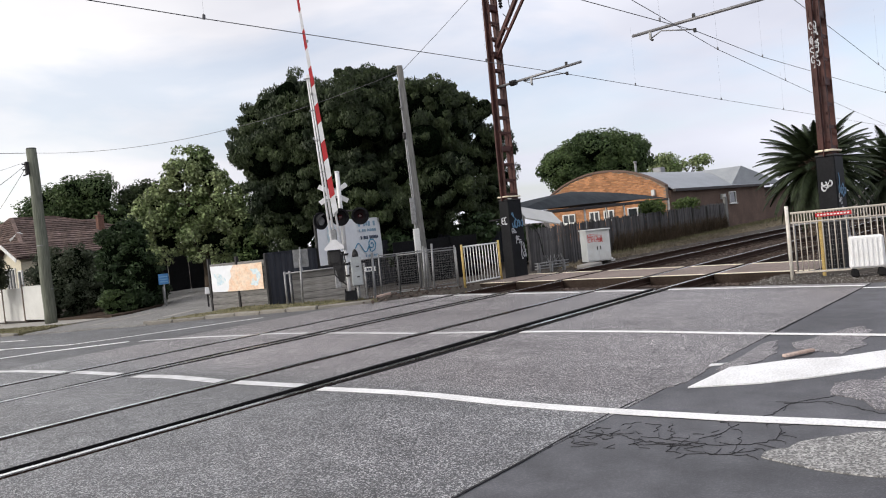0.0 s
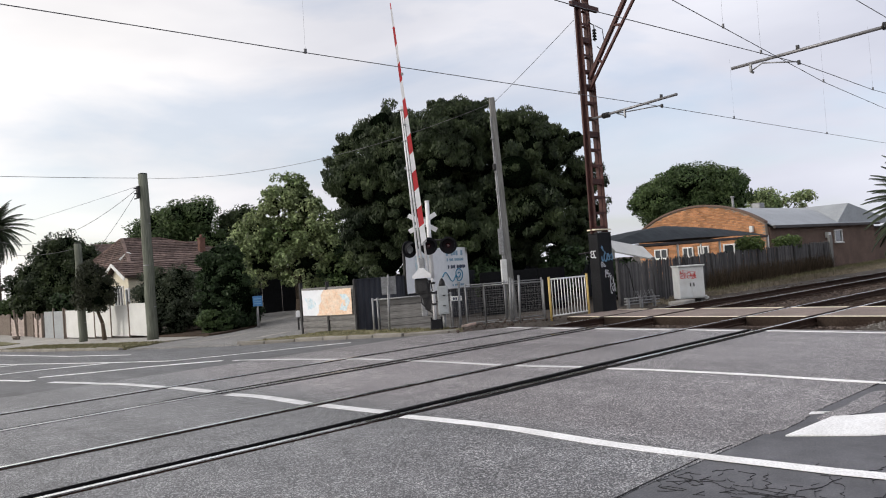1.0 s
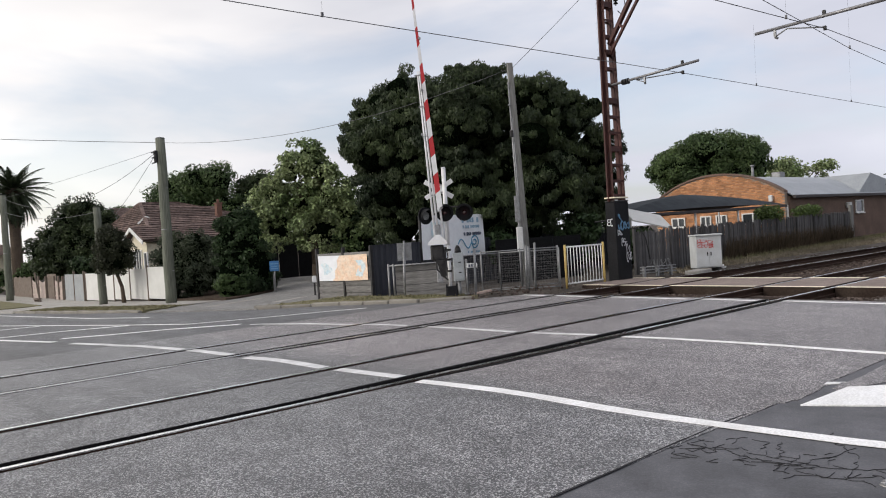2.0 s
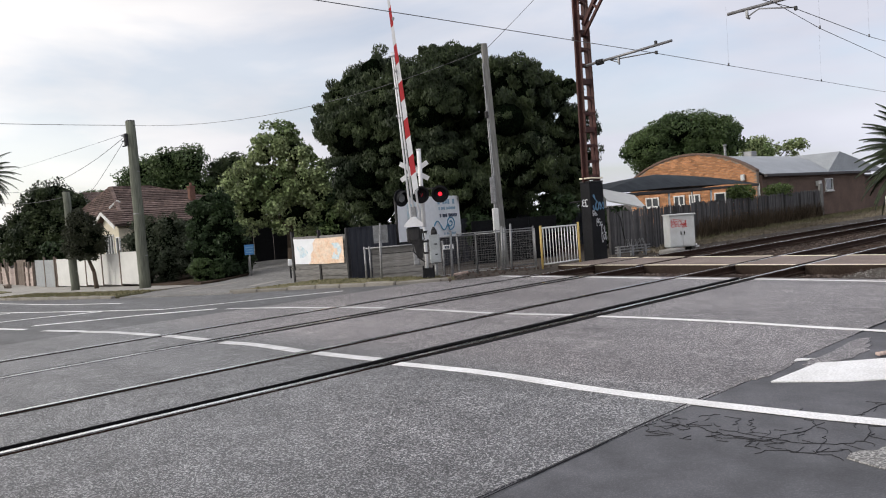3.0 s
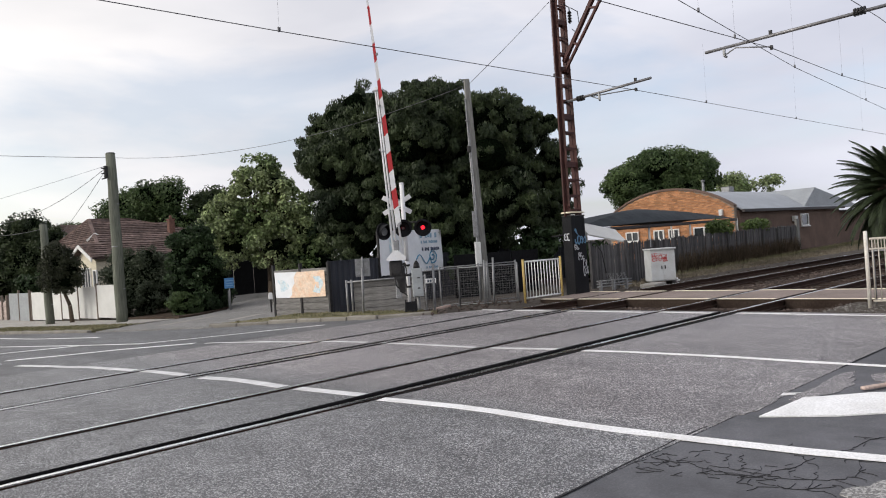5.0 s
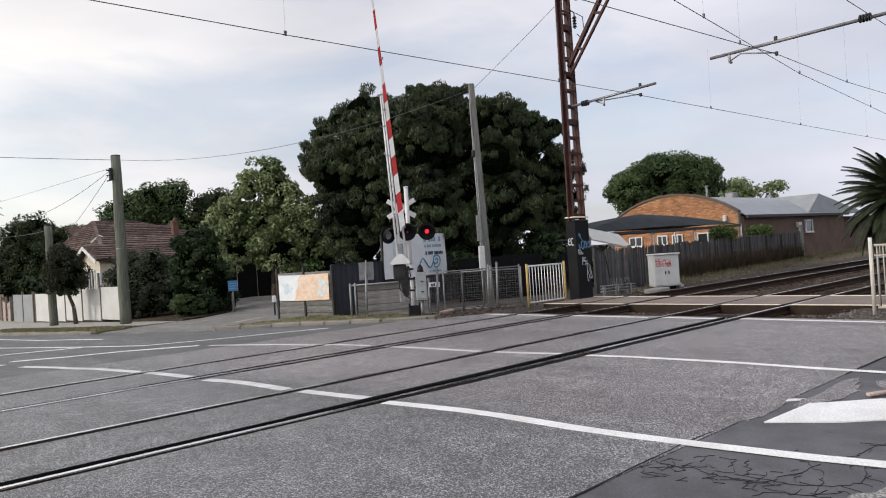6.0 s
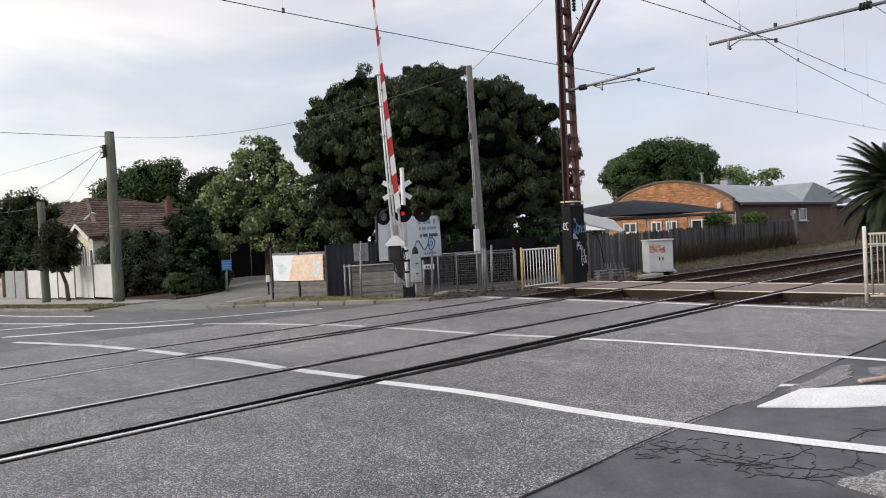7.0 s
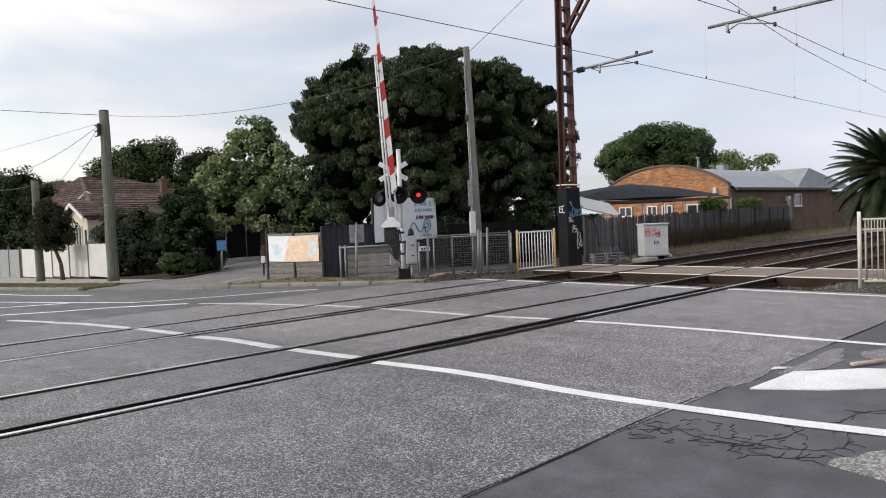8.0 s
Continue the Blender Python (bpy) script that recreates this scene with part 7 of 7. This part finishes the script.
HALL = make_hall()


def make_sail():
    """Charcoal shade sail on steel posts behind the paling fence."""
    s = thing("shade_sail", pose(0, 0, 0), "charcoal shade cloth canopy on steel posts", "canopy")
    corners = [Vector(p) for p in ((25.4, 18.4, 2.08), (39.4, 18.0, 2.2), (40.5, 22.5, 2.2), (29.0, 24.5, 2.1))]
    peak = Vector((32.0, 19.6, 2.95))
    bm = B()
    n = 8
    for i in range(4):
        a, b = corners[i], corners[(i + 1) % 4]
        for k in range(n):
            for q in range(n):
                def pt(k, q):
                    e = a.lerp(b, k / n) + Vector((0, 0, 0.12 * math.sin(math.pi * k / n)))
                    p = e.lerp(peak, q / n)
                    p.z += 0.10 * math.sin(math.pi * q / n)
                    return p
                vs = [pt(k, q), pt(k + 1, q), pt(k + 1, q + 1), pt(k, q + 1)]
                if q == n - 1:
                    vs = vs[:3]
                bm.faces.new([bm.verts.new(v) for v in vs])
    bmesh.ops.remove_doubles(bm, verts=bm.verts, dist=0.001)
    part("canopy", bm, M["sail"], s)
    bm = B()
    for a, b in zip(corners, corners[1:] + corners[:1]):
        beam(bm, a - Vector((0, 0, 0.06)), b - Vector((0, 0, 0.06)), 0.06, 0.12)
    part("edge_beam", bm, M["gutter"], s)
    for k, p in enumerate(corners + [Vector((31.0, 18.35, 2.1)), Vector((34.6, 18.2, 2.1))]):
        bm = B()
        rod(bm, (p.x, p.y, -0.05), (p.x, p.y, p.z), 0.06, 0.05, 8)
        part("post", bm, M["frame_white"], s)
    # low pale lean-to roof beside it
    t = thing("lean_to_roof", pose(25.5, 17.2, 0, 0, 0, -30), "pale sloping lean-to roof behind a fence", "roof")
    bm = B()
    box(bm, (0, 0, 1.88), (1.7, 1.4, 0.05), Matrix.Rotation(radians(14), 3, "Y") @ Matrix.Rotation(radians(24), 3, "X"))
    part("sheet", bm, M["fence_white"], t)
    for x in (-0.7, 0.7):
        bm = B()
        box(bm, (x, 0, 0.9 - 0.14 * x), (0.07, 0.07, 1.8 - 0.28 * x))
        part("post", bm, M["frame_white"], t)


make_sail()


def make_house():
    """Cream rendered house with a hipped brown tile roof and a small street gable."""
    h = thing("house", pose(0, 0, 0), "cream house with brown tiled hip roof and chimney", "house")
    X0, X1, Y0, Y1, zb, ze, zr = 16.4, 25.4, 46.4, 56.4, -0.8, 3.15, 5.2
    bm = B()
    box(bm, ((X0 + X1) / 2, (Y0 + Y1) / 2, (zb + ze) / 2), (X1 - X0, Y1 - Y0, ze - zb))
    part("wall", bm, M["render_wall"], h)
    o = 0.5
    A, Bq, C, D = Vector((X0 - o, Y0 - o, ze)), Vector((X1 + o, Y0 - o, ze)), Vector((X1 + o, Y1 + o, ze)), Vector((X0 - o, Y1 + o, ze))
    mid = (X0 + X1) / 2
    yr = (Y0 + Y1) / 2
    P, Q = Vector((X0 + 0.9, yr, zr)), Vector((X1 - 5.6, yr, zr))
    bm = B()
    v = [bm.verts.new(p) for p in (A, Bq, C, D, P, Q)]
    for f in ((0, 1, 5, 4), (1, 2, 5), (2, 3, 4, 5), (3, 0, 4), (3, 2, 1, 0)):
        bm.faces.new([v[i] for i in f])
    roof = part("roof", bm, M["tile"], h, "brown tiled hip roof")
    # tile courses
    def courses(p0, p1, q0, q1, n, on=None):
        for k in range(n):
            a, b = p0.lerp(q0, k / n), p1.lerp(q1, k / n)
            nrm = (p1 - p0).cross(q0 - p0).normalized()
            if nrm.z < 0:
                nrm = -nrm
            c, d = p0.lerp(q0, min(1, (k + 1.15) / n)), p1.lerp(q1, min(1, (k + 1.15) / n))
            bm = B()
            e = (a - c).normalized() * 0.05
            vs = [bm.verts.new(p) for p in (a + e + nrm * 0.02, b + e + nrm * 0.02, d + nrm * 0.01, c + nrm * 0.01, a + e + nrm * 0.10, b + e + nrm * 0.10, d + nrm * 0.03, c + nrm * 0.03)]
            for f in ((3, 2, 1, 0), (4, 5, 6, 7), (0, 1, 5, 4), (1, 2, 6, 5), (2, 3, 7, 6), (3, 0, 4, 7)):
                bm.faces.new([vs[i] for i in f])
            bmesh.ops.recalc_face_normals(bm, faces=bm.faces)
            part("tile_course", bm, M["tile"], on or roof)
    courses(A, Bq, P, Q, 15)
    courses(D, A, P, P, 15)
    bm = B()
    for a, b in ((A, P), (Bq, Q), (P, Q), (D, P)):
        beam(bm, a + Vector((0, 0, 0.05)), b + Vector((0, 0, 0.05)), 0.2, 0.12)
    part("ridge_cap", bm, M["tile"], roof)
    # street gable
    gx, gy, gw, gz = 15.35, 46.6, 1.7, 3.3
    bm = B()
    pts = [(gy - gw, zb), (gy + gw, zb), (gy + gw, 2.35), (gy, gz), (gy - gw, 2.35)]
    fr, bk = [bm.verts.new((gx, y, z)) for y, z in pts], [bm.verts.new((X0 + 3.5, y, z)) for y, z in pts]
    bm.faces.new(fr)
    bm.faces.new(bk[::-1])
    for i in range(5):
        bm.faces.new((fr[i], fr[(i + 1) % 5], bk[(i + 1) % 5], bk[i]))
    gable = part("gable_wall", bm, M["render_wall"], h, "cream street gable")
    for s in (-1, 1):
        bm = B()
        a, b = Vector((gx - 0.35, gy, gz + 0.1)), Vector((gx - 0.35, gy + s * (gw + 0.45), 2.5))
        c, d = Vector((X0 + 4, gy, gz + 0.1)), Vector((X0 + 4, gy + s * (gw + 0.45), 2.5))
        up = Vector((0, 0, 0.08))
        vs = [bm.verts.new(p) for p in (a, b, d, c, a + up, b + up, d + up, c + up)]
        for f in ((0, 1, 2, 3), (4, 5, 6, 7), (0, 1, 5, 4), (1, 2, 6, 5), (2, 3, 7, 6), (3, 0, 4, 7)):
            bm.faces.new([vs[i] for i in f])
        slope = part("gable_roof", bm, M["tile"], h)
        courses(b + up, d + up, a + up, c + up, 7, slope)
        bm = B()
        beam(bm, a - Vector((0.03, 0, 0.06)), b - Vector((0.03, 0, 0.06)), 0.05, 0.2)
        part("barge_board", bm, M["frame_white"], h, "white barge board")
    window(gable, pose(gx - 0.02, gy - 0.1, 1.3, 0, 0, -90), 1.5, 1.5, 2)
    for yy in (gy - 1.55, gy + 1.6):
        window(gable, pose(gx - 0.02, yy, 1.2, 0, 0, -90), 0.6, 1.4, 0)
    # roof gablets
    for x, y, z, w in ((16.6, 48.3, 3.75, 0.5), (20.6, 44.3, 3.2, 0.75), (22.6, 44.0, 3.9, 1.3)):
        bm = B()
        tri = [(-w, 0), (w, 0), (0, w * 0.8)]
        ang = radians(-35)
        f = [bm.verts.new((x + p * math.cos(ang), y + p * math.sin(ang), z + q)) for p, q in tri]
        b = [bm.verts.new((x + p * math.cos(ang) + 1.8, y + p * math.sin(ang) + 2.2, z + q)) for p, q in tri]
        bm.faces.new(f)
        bm.faces.new(b[::-1])
        for i in range(3):
            bm.faces.new((f[i], f[(i + 1) % 3], b[(i + 1) % 3], b[i]))
        g = part("gablet", bm, M["tile"], h)
        bm = B()
        for p, q in (((-w * 1.05, 0), (0, w * 0.84)), ((w * 1.05, 0), (0, w * 0.84))):
            beam(bm, (x + p[0] * math.cos(ang) - 0.03, y + p[0] * math.sin(ang) - 0.03, z + p[1]), (x - 0.03, y - 0.03, z + q[1]), 0.08, 0.12)
        part("trim", bm, M["frame_white"], g, "white trim")
    bm = B()
    box(bm, (21.4, 48.2, 4.3), (0.38, 0.38, 1.3), bevel=0.02)
    box(bm, (21.4, 48.2, 4.92), (0.46, 0.46, 0.1), bevel=0.02)
    rod(bm, (21.4, 48.2, 4.95), (21.4, 48.2, 5.2), 0.1, 0.08, 10)
    part("chimney", bm, M["chimney"], h, "red brick chimney")
    # second roof behind, further along the road
    k = thing("house", pose(22.6, 69.0, -0.8, 0, 0, 0), "house with red gable roof behind a tree", "house")
    bm = B()
    box(bm, (3, 0, 1.9), (9, 8, 3.8))
    part("wall", bm, M["render_wall"], k)
    bm = B()
    v = [bm.verts.new(p) for p in ((-2, -4.6, 3.7), (8, -4.6, 3.7), (8, 4.6, 3.7), (-2, 4.6, 3.7), (-2, 0, 6.9), (8, 0, 6.9))]
    for f in ((0, 1, 5, 4), (2, 3, 4, 5), (1, 2, 5), (3, 0, 4), (3, 2, 1, 0)):
        bm.faces.new([v[i] for i in f])
    part("roof", bm, M["tile"], k)
    bm = B()
    for s in (-1, 1):
        beam(bm, (-2.05, s * 4.7, 3.7), (-2.05, 0, 6.95), 0.08, 0.25)
    part("barge_board", bm, M["frame_white"], k)
    q = thing("house", pose(9.8, 88.0, -0.8), "low distant house with a grey-brown roof", "house")
    bm = B()
    box(bm, (0, 0, 1.8), (12, 9, 3.6))
    part("wall", bm, M["render_wall"], q)
    bm = B()
    v = [bm.verts.new(p) for p in ((-7, -5.4, 3.5), (7, -5.4, 3.5), (7, 5.4, 3.5), (-7, 5.4, 3.5), (-3, 0, 5.6), (3, 0, 5.6))]
    for f in ((0, 1, 5, 4), (1, 2, 5), (2, 3, 4, 5), (3, 0, 4), (3, 2, 1, 0)):
        bm.faces.new([v[i] for i in f])
    part("roof", bm, M["tile"], q)
    window(q, pose(-2, -4.55, 2.0), 2.4, 1.4, 2)


make_house()


def make_side_fences():
    # cream sheet fence
    a, b = Vector((12.62, 34.4)), Vector((12.2, 46.2))
    d = (b - a).normalized()
    L = (b - a).length
    f = thing("panel_fence", pose(a.x, a.y, -0.75, 0, 0, math.degrees(math.atan2(d.y, d.x))), "tall cream steel panel fence with brown posts", "fence")
    n = 5
    for k in range(n):
        bm = B()
        w = L / n - 0.1
        box(bm, (0, 0, 0), (w, 0.035, 1.52), bevel=0.006)
        z = 0.30 * (1 - k / n)
        part("panel", bm, M["fence_white"], f, m=pose(L * (k + 0.5) / n, 0, 0.8 + z))
    for k in range(n + 1):
        bm = B()
        box(bm, (L * k / n, 0.0, 0.85 + 0.3 * (1 - k / n)), (0.08, 0.1, 1.72), bevel=0.008)
        part("post", bm, M["fence_post"], f)
    g = thing("panel_fence", pose(12.15, 46.4, -0.8, 0, 0, 92), "grey steel panel fence beside a driveway", "fence")
    for k in range(2):
        bm = B()
        box(bm, (0.9 + 1.85 * k, 0, 0.85), (1.8, 0.04, 1.6), bevel=0.006)
        part("panel", bm, M["fence_grey"], g)
        bm = B()
        box(bm, (1.85 * k, 0, 0.9), (0.09, 0.1, 1.85))
        part("post", bm, M["fence_post"], g)
    # faded picket gates with scalloped tops
    for y0, y1, hh in ((50.4, 52.4, 1.15), (54.8, 58.6, 1.15)):
        p = thing("picket_fence", pose(12.0, y0, -0.8, 0, 0, 91), "faded pinkish picket fence with a scalloped top", "fence", "picket fences")
        n = int((y1 - y0) / 0.13)
        pk = B()
        box(pk, (0, 0, 0.5), (0.11, 0.02, 1.0), bevel=0.004)
        me = mesh_of("picket", pk, M["picket"])
        for k in range(n):
            f1 = (k / n * (2 if y1 - y0 > 3 else 1)) % 1
            ob = part("picket", me, None, p, m=pose(0.065 + k * 0.13, 0, 0))
            ob.scale = (1, 1, hh + 0.22 * (2 * abs(f1 - 0.5)) ** 2)
        for x in (0, (y1 - y0) / 2, y1 - y0):
            bm = B()
            box(bm, (x, 0.03, 0.75), (0.12, 0.12, 1.6), bevel=0.01)
            part("post", bm, M["fence_post"], p)
        for z in (0.3, 0.9):
            bm = B()
            box(bm, ((y1 - y0) / 2, 0.03, z), (y1 - y0, 0.04, 0.08))
            part("rail", bm, M["picket"], p)
    g = thing("dark_gate", pose(12.1, 52.6, -0.8, 0, 0, 91), "tall dark brown timber gate", "gate")
    for k in range(12):
        bm = B()
        box(bm, (0.1 + k * 0.18, 0, 0.85), (0.16, 0.03, 1.7))
        part("board", bm, M["fence_post"], g)
    g = thing("timber_fence", pose(11.9, 58.8, -0.8, 0, 0, 91), "weathered dark timber garden fence", "fence")
    for k in range(24):
        bm = B()
        box(bm, (0.1 + k * 0.22, 0, 0.75), (0.2, 0.03, 1.5 + 0.1 * math.sin(k)))
        part("board", bm, M["fence_post"], g)
    s = thing("bench_stake", pose(10.75, 51.0, -0.75, 0, -6, 0), "thin leaning timber stake on the verge", "stake")
    bm = B()
    box(bm, (0, 0, 0.9), (0.09, 0.09, 1.9))
    part("shaft", bm, M["fence_post"], s)
    bm = B()
    box(bm, (0, 0.5, 0.2), (0.3, 0.9, 0.06))
    for y in (0.15, 0.85):
        box(bm, (0, y, 0.08), (0.25, 0.06, 0.2))
    part("low_seat", bm, M["fence_post"], s)
    # parked white van far along the road
    c = thing("van", pose(9.6, 74.0, -0.75, 0, 0, 92), "small white van parked far along the road", "van")
    bm = B()
    box(bm, (0, 0, 0.95), (4.4, 1.75, 0.9), bevel=0.15)
    box(bm, (-0.35, 0, 1.6), (3.4, 1.6, 0.8), taper=0.9, bevel=0.15)
    part("body", bm, M["car_white"], c)
    bm = B()
    box(bm, (-0.3, 0.0, 1.62), (2.9, 1.63, 0.42), taper=0.95, bevel=0.05)
    part("window", bm, M["window"], c)
    for x in (-1.4, 1.4):
        for y in (-0.8, 0.8):
            bm = B()
            rod(bm, (x, y - 0.1, 0.32), (x, y + 0.1, 0.32), 0.32, 0.32, 16)
            part("wheel", bm, M["rubber"], c)
    # blue sign and marker post at the driveway, shed wall behind
    s = thing("sign", pose(15.42, 29.3, -0.32, 0, 0, -30), "small blue sign plate on a thin post", "sign")
    bm = B()
    box(bm, (0, 0, 1.18), (0.40, 0.02, 0.44), bevel=0.008)
    pl = part("plate", bm, M["blue_sign"], s)
    bm = B()
    for z, w in ((1.28, 0.32), (1.17, 0.27), (1.07, 0.30)):
        box(bm, (0, -0.014, z), (w, 0.004, 0.045))
    part("lettering", bm, M["pale_ink"], pl, "pale writing bars")
    bm = B()
    rod(bm, (0, 0.03, -0.05), (0, 0.03, 1.35), 0.03, 0.03, 8)
    part("post", bm, M["galv"], s)
    s = thing("marker_post", pose(15.75, 30.0, -0.3), "short pale marker post beside the driveway", "post")
    bm = B()
    box(bm, (0, 0, 0.4), (0.1, 0.08, 0.85), bevel=0.01)
    part("shaft", bm, M["galv"], s)
    # shed panels take the shade behind the driveway as their near-black colour
    w = thing("dark_shed", pose(20.0, 35.5, -0.3, 0, 0, -28), "shed wall coloured near-black for the shade behind the driveway", "shed")
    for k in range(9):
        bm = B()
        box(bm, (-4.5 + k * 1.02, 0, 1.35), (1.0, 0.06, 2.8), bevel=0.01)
        part("panel", bm, M["shaded_wall"], w)
    m = thing("letter_box", pose(14.1, 23.75, -0.15, 0, 0, -30), "small white box on a post by the driveway", "box")
    bm = B()
    box(bm, (0, 0, 0.56), (0.17, 0.17, 0.24), taper=0.8, bevel=0.02)
    part("case", bm, M["white"], m)
    bm = B()
    box(bm, (0, 0.0, 0.21), (0.06, 0.06, 0.46))
    part("post", bm, M["dark_metal"], m)
    h = thing("speed_hump", pose(17.2, 28.6, -0.135, 0, 0, 62), "low black and pale rubber speed hump", "speed hump")
    for k in range(8):
        bm = B()
        box(bm, (-1.8 + k * 0.5, 0, 0.04), (0.48, 0.35, 0.09), taper=0.6, bevel=0.01)
        part("block", bm, M["rubber"] if k % 2 else M["concrete"], h)


make_side_fences()


def make_street_wires():
    top = Vector((11.55, 31.17, 6.4))
    def svc(pts, sag, label, r=0.011):
        wire("service_wire", pts, r, label, (), sag)
    svc([(top.x, top.y, 6.35), (-12, 42, 8.7)], 0.35, "sagging power line from the timber pole")
    svc([(top.x, top.y, 6.35), (17.05, 16.0, 6.75)], 0.7, "thin power line between the timber poles", 0.008)
    svc([(top.x - 0.25, top.y, 5.9), (10.15, 56.7, 6.15)], 1.35, "sagging service cable along the road")
    svc([(top.x - 0.1, top.y, 6.05), (10.15, 56.7, 6.1)], 0.04, "thin service cable along the road", 0.007)
    svc([(top.x - 0.2, top.y, 5.9), (15.4, 50.5, 4.5)], 0.1, "thin cable dropping to the house", 0.010)
    svc([(11.04, 38.95, 4.0), (10.15, 56.7, 5.2), (6.0, 75, 5.4)], 0.4, "thin cable between street poles")
    svc([(17.0, 16.0, 6.7), (18.4, 13.7, 8.9)], 0.02, "stay wire from the pole up to the mast", 0.008)


make_street_wires()


# ---------------------------------------------------------------- small ground things
def make_litter():
    d = thing("timber_splinter", pose(8.0, 2.33, 0.012, 0, 0, -32), "splintered pale wood offcut lying on the road", "wood")
    bm = B()
    box(bm, (0, 0, 0.02), (0.40, 0.06, 0.035), bevel=0.008)
    for v in bm.verts:
        v.co.y += 0.02 * math.sin(v.co.x * 9)
        v.co.z *= 0.7 + 0.3 * math.cos(v.co.x * 5)
    part("chip", bm, M["splinter"], d)
    d = thing("timber_splinter", pose(13.9, 14.6, 0.02, 0, 0, 20), "pale broken timber among rubble", "wood")
    bm = B()
    box(bm, (0, 0, 0.06), (0.9, 0.1, 0.06), bevel=0.01)
    part("chip", bm, M["splinter"], d)
    r = random.Random(4)
    spots = []
    for _ in range(520):
        y = r.uniform(14.3, 20.0)
        x = r.uniform(kerb_x(y) + 0.2, 13.0)
        spots.append((x, y, slope(x, y) + 0.09))
    for _ in range(1500):
        y = r.uniform(26.6, 40)
        x = r.uniform(kerb_x(y) + 0.2, kerb_x(y) + 2.0)
        spots.append((x, y, slope(x, y) + 0.08))
    blades("verge_grass", spots, M["drygrass"], "dry yellow-green grass tufts on the verge", 5, (0.02, 0.07))
    spots = []
    for _ in range(2200):
        k = FENCE_L * 0.2 + (FENCE_L + 14) * r.uniform(0, 1) ** 0.75
        p = FENCE_A + FENCE_D * k
        spots.append((p.x, p.y - abs(r.gauss(0.15, 0.5)) - 0.05, -0.03))
    blades("fence_weeds", spots, M["drygrass"], "dry weeds along the paling fence", 6, (0.06, 0.26), 0.014)
    spots = []
    for _ in range(5200):
        x = r.uniform(21.5, 62)
        y = 13.25 + abs(r.gauss(0.25, 0.55)) + (x - 21.5) * 0.03 + r.uniform(0, 0.1) * (x - 21.5)
        if y < FENCE_A.y + (x - FENCE_A.x) * FENCE_D.y / FENCE_D.x - 0.05 or x > 46:
            spots.append((x, y, ground_z(x, y) + 0.01))
    blades("verge_straw", spots, M["straw"], "pale dry straw on the railway verge", 7, (0.03, 0.13), 0.016)
    spots = []
    for _ in range(1700):
        p = FENCE_A + FENCE_D * r.uniform(7.0, FENCE_L - 0.5)
        spots.append((p.x, p.y - abs(r.gauss(0.05, 0.08)) - 0.03, -0.03))
    blades("dead_vines", spots, M["dead_vine"], "dry brown dead vines climbing the paling fence", 16, (0.35, 1.15), 0.010)
    d = thing("concrete_block", pose(21.6, 12.75, -0.02, 0, 0, 12), "low pale concrete slab beside the far track", "slab")
    bm = B()
    box(bm, (0, 0, 0.04), (1.1, 0.5, 0.12), bevel=0.02)
    part("block", bm, M["concrete"], d)


make_litter()


def make_bricks():
    """Brick faces of the hall's arched front, bonded, with recessed joints."""
    h, front, x0, yc, half, arc = HALL
    bm = B()
    z, row = 0.2, 0
    rb = random.Random(8)
    verts, faces = [], []
    while z < 4.6:
        y = -half + 0.14 + (0.12 if row % 2 else 0)
        while y < half - 0.1:
            if z + 0.05 < min(arc(y - 0.11), arc(y + 0.11)):
                k, xf = len(verts), x0 - 0.02 - rb.uniform(0, 0.008)
                y0, y1, z0, z1 = yc + y - 0.113, yc + y + 0.113, z - 0.037, z + 0.037
                verts += [(xf, y0, z0), (xf, y1, z0), (xf, y1, z1), (xf, y0, z1), (x0 + 0.01, y0, z0), (x0 + 0.01, y1, z0), (x0 + 0.01, y1, z1), (x0 + 0.01, y0, z1)]
                faces += [(k, k + 3, k + 2, k + 1), (k, k + 1, k + 5, k + 4), (k + 1, k + 2, k + 6, k + 5), (k + 2, k + 3, k + 7, k + 6), (k + 3, k, k + 4, k + 7)]
            y += 0.24
        z += 0.087
        row += 1
    bw = part("brickwork", raw_mesh("brickwork", verts, faces, M["brick"]), None, front, "bonded orange bricks with pale joints")
    bw["kind"] = "stuff"


make_bricks()


# ---------------------------------------------------------------- what moves
def motions():
    """The two red lamps take turns: each lens turns its bright face to the road and away again."""
    starts = {0: [(2.9, 3.65), (4.4, 5.15), (5.9, 6.65), (7.4, 9.0)], 1: [(3.65, 4.4), (5.15, 5.9), (6.65, 7.4)]}
    for n, (lens, x, y, z, rz) in enumerate(LAMPS):
        rows, turn = [(0.0, 180)], 180
        for on, off in starts[n]:
            for when, target in ((on, 0), (off, 180)):
                if when >= 8.0:
                    continue
                rows.append((when, turn))
                for k in (1, 2, 3):
                    rows.append((when + k / 30, turn + (target - turn) * k / 3))
                turn = target
        rows.append((8.0, turn))
        walk(lens, [(t, pose(x, y, z, 0, 0, rz + a)) for t, a in rows])


motions()
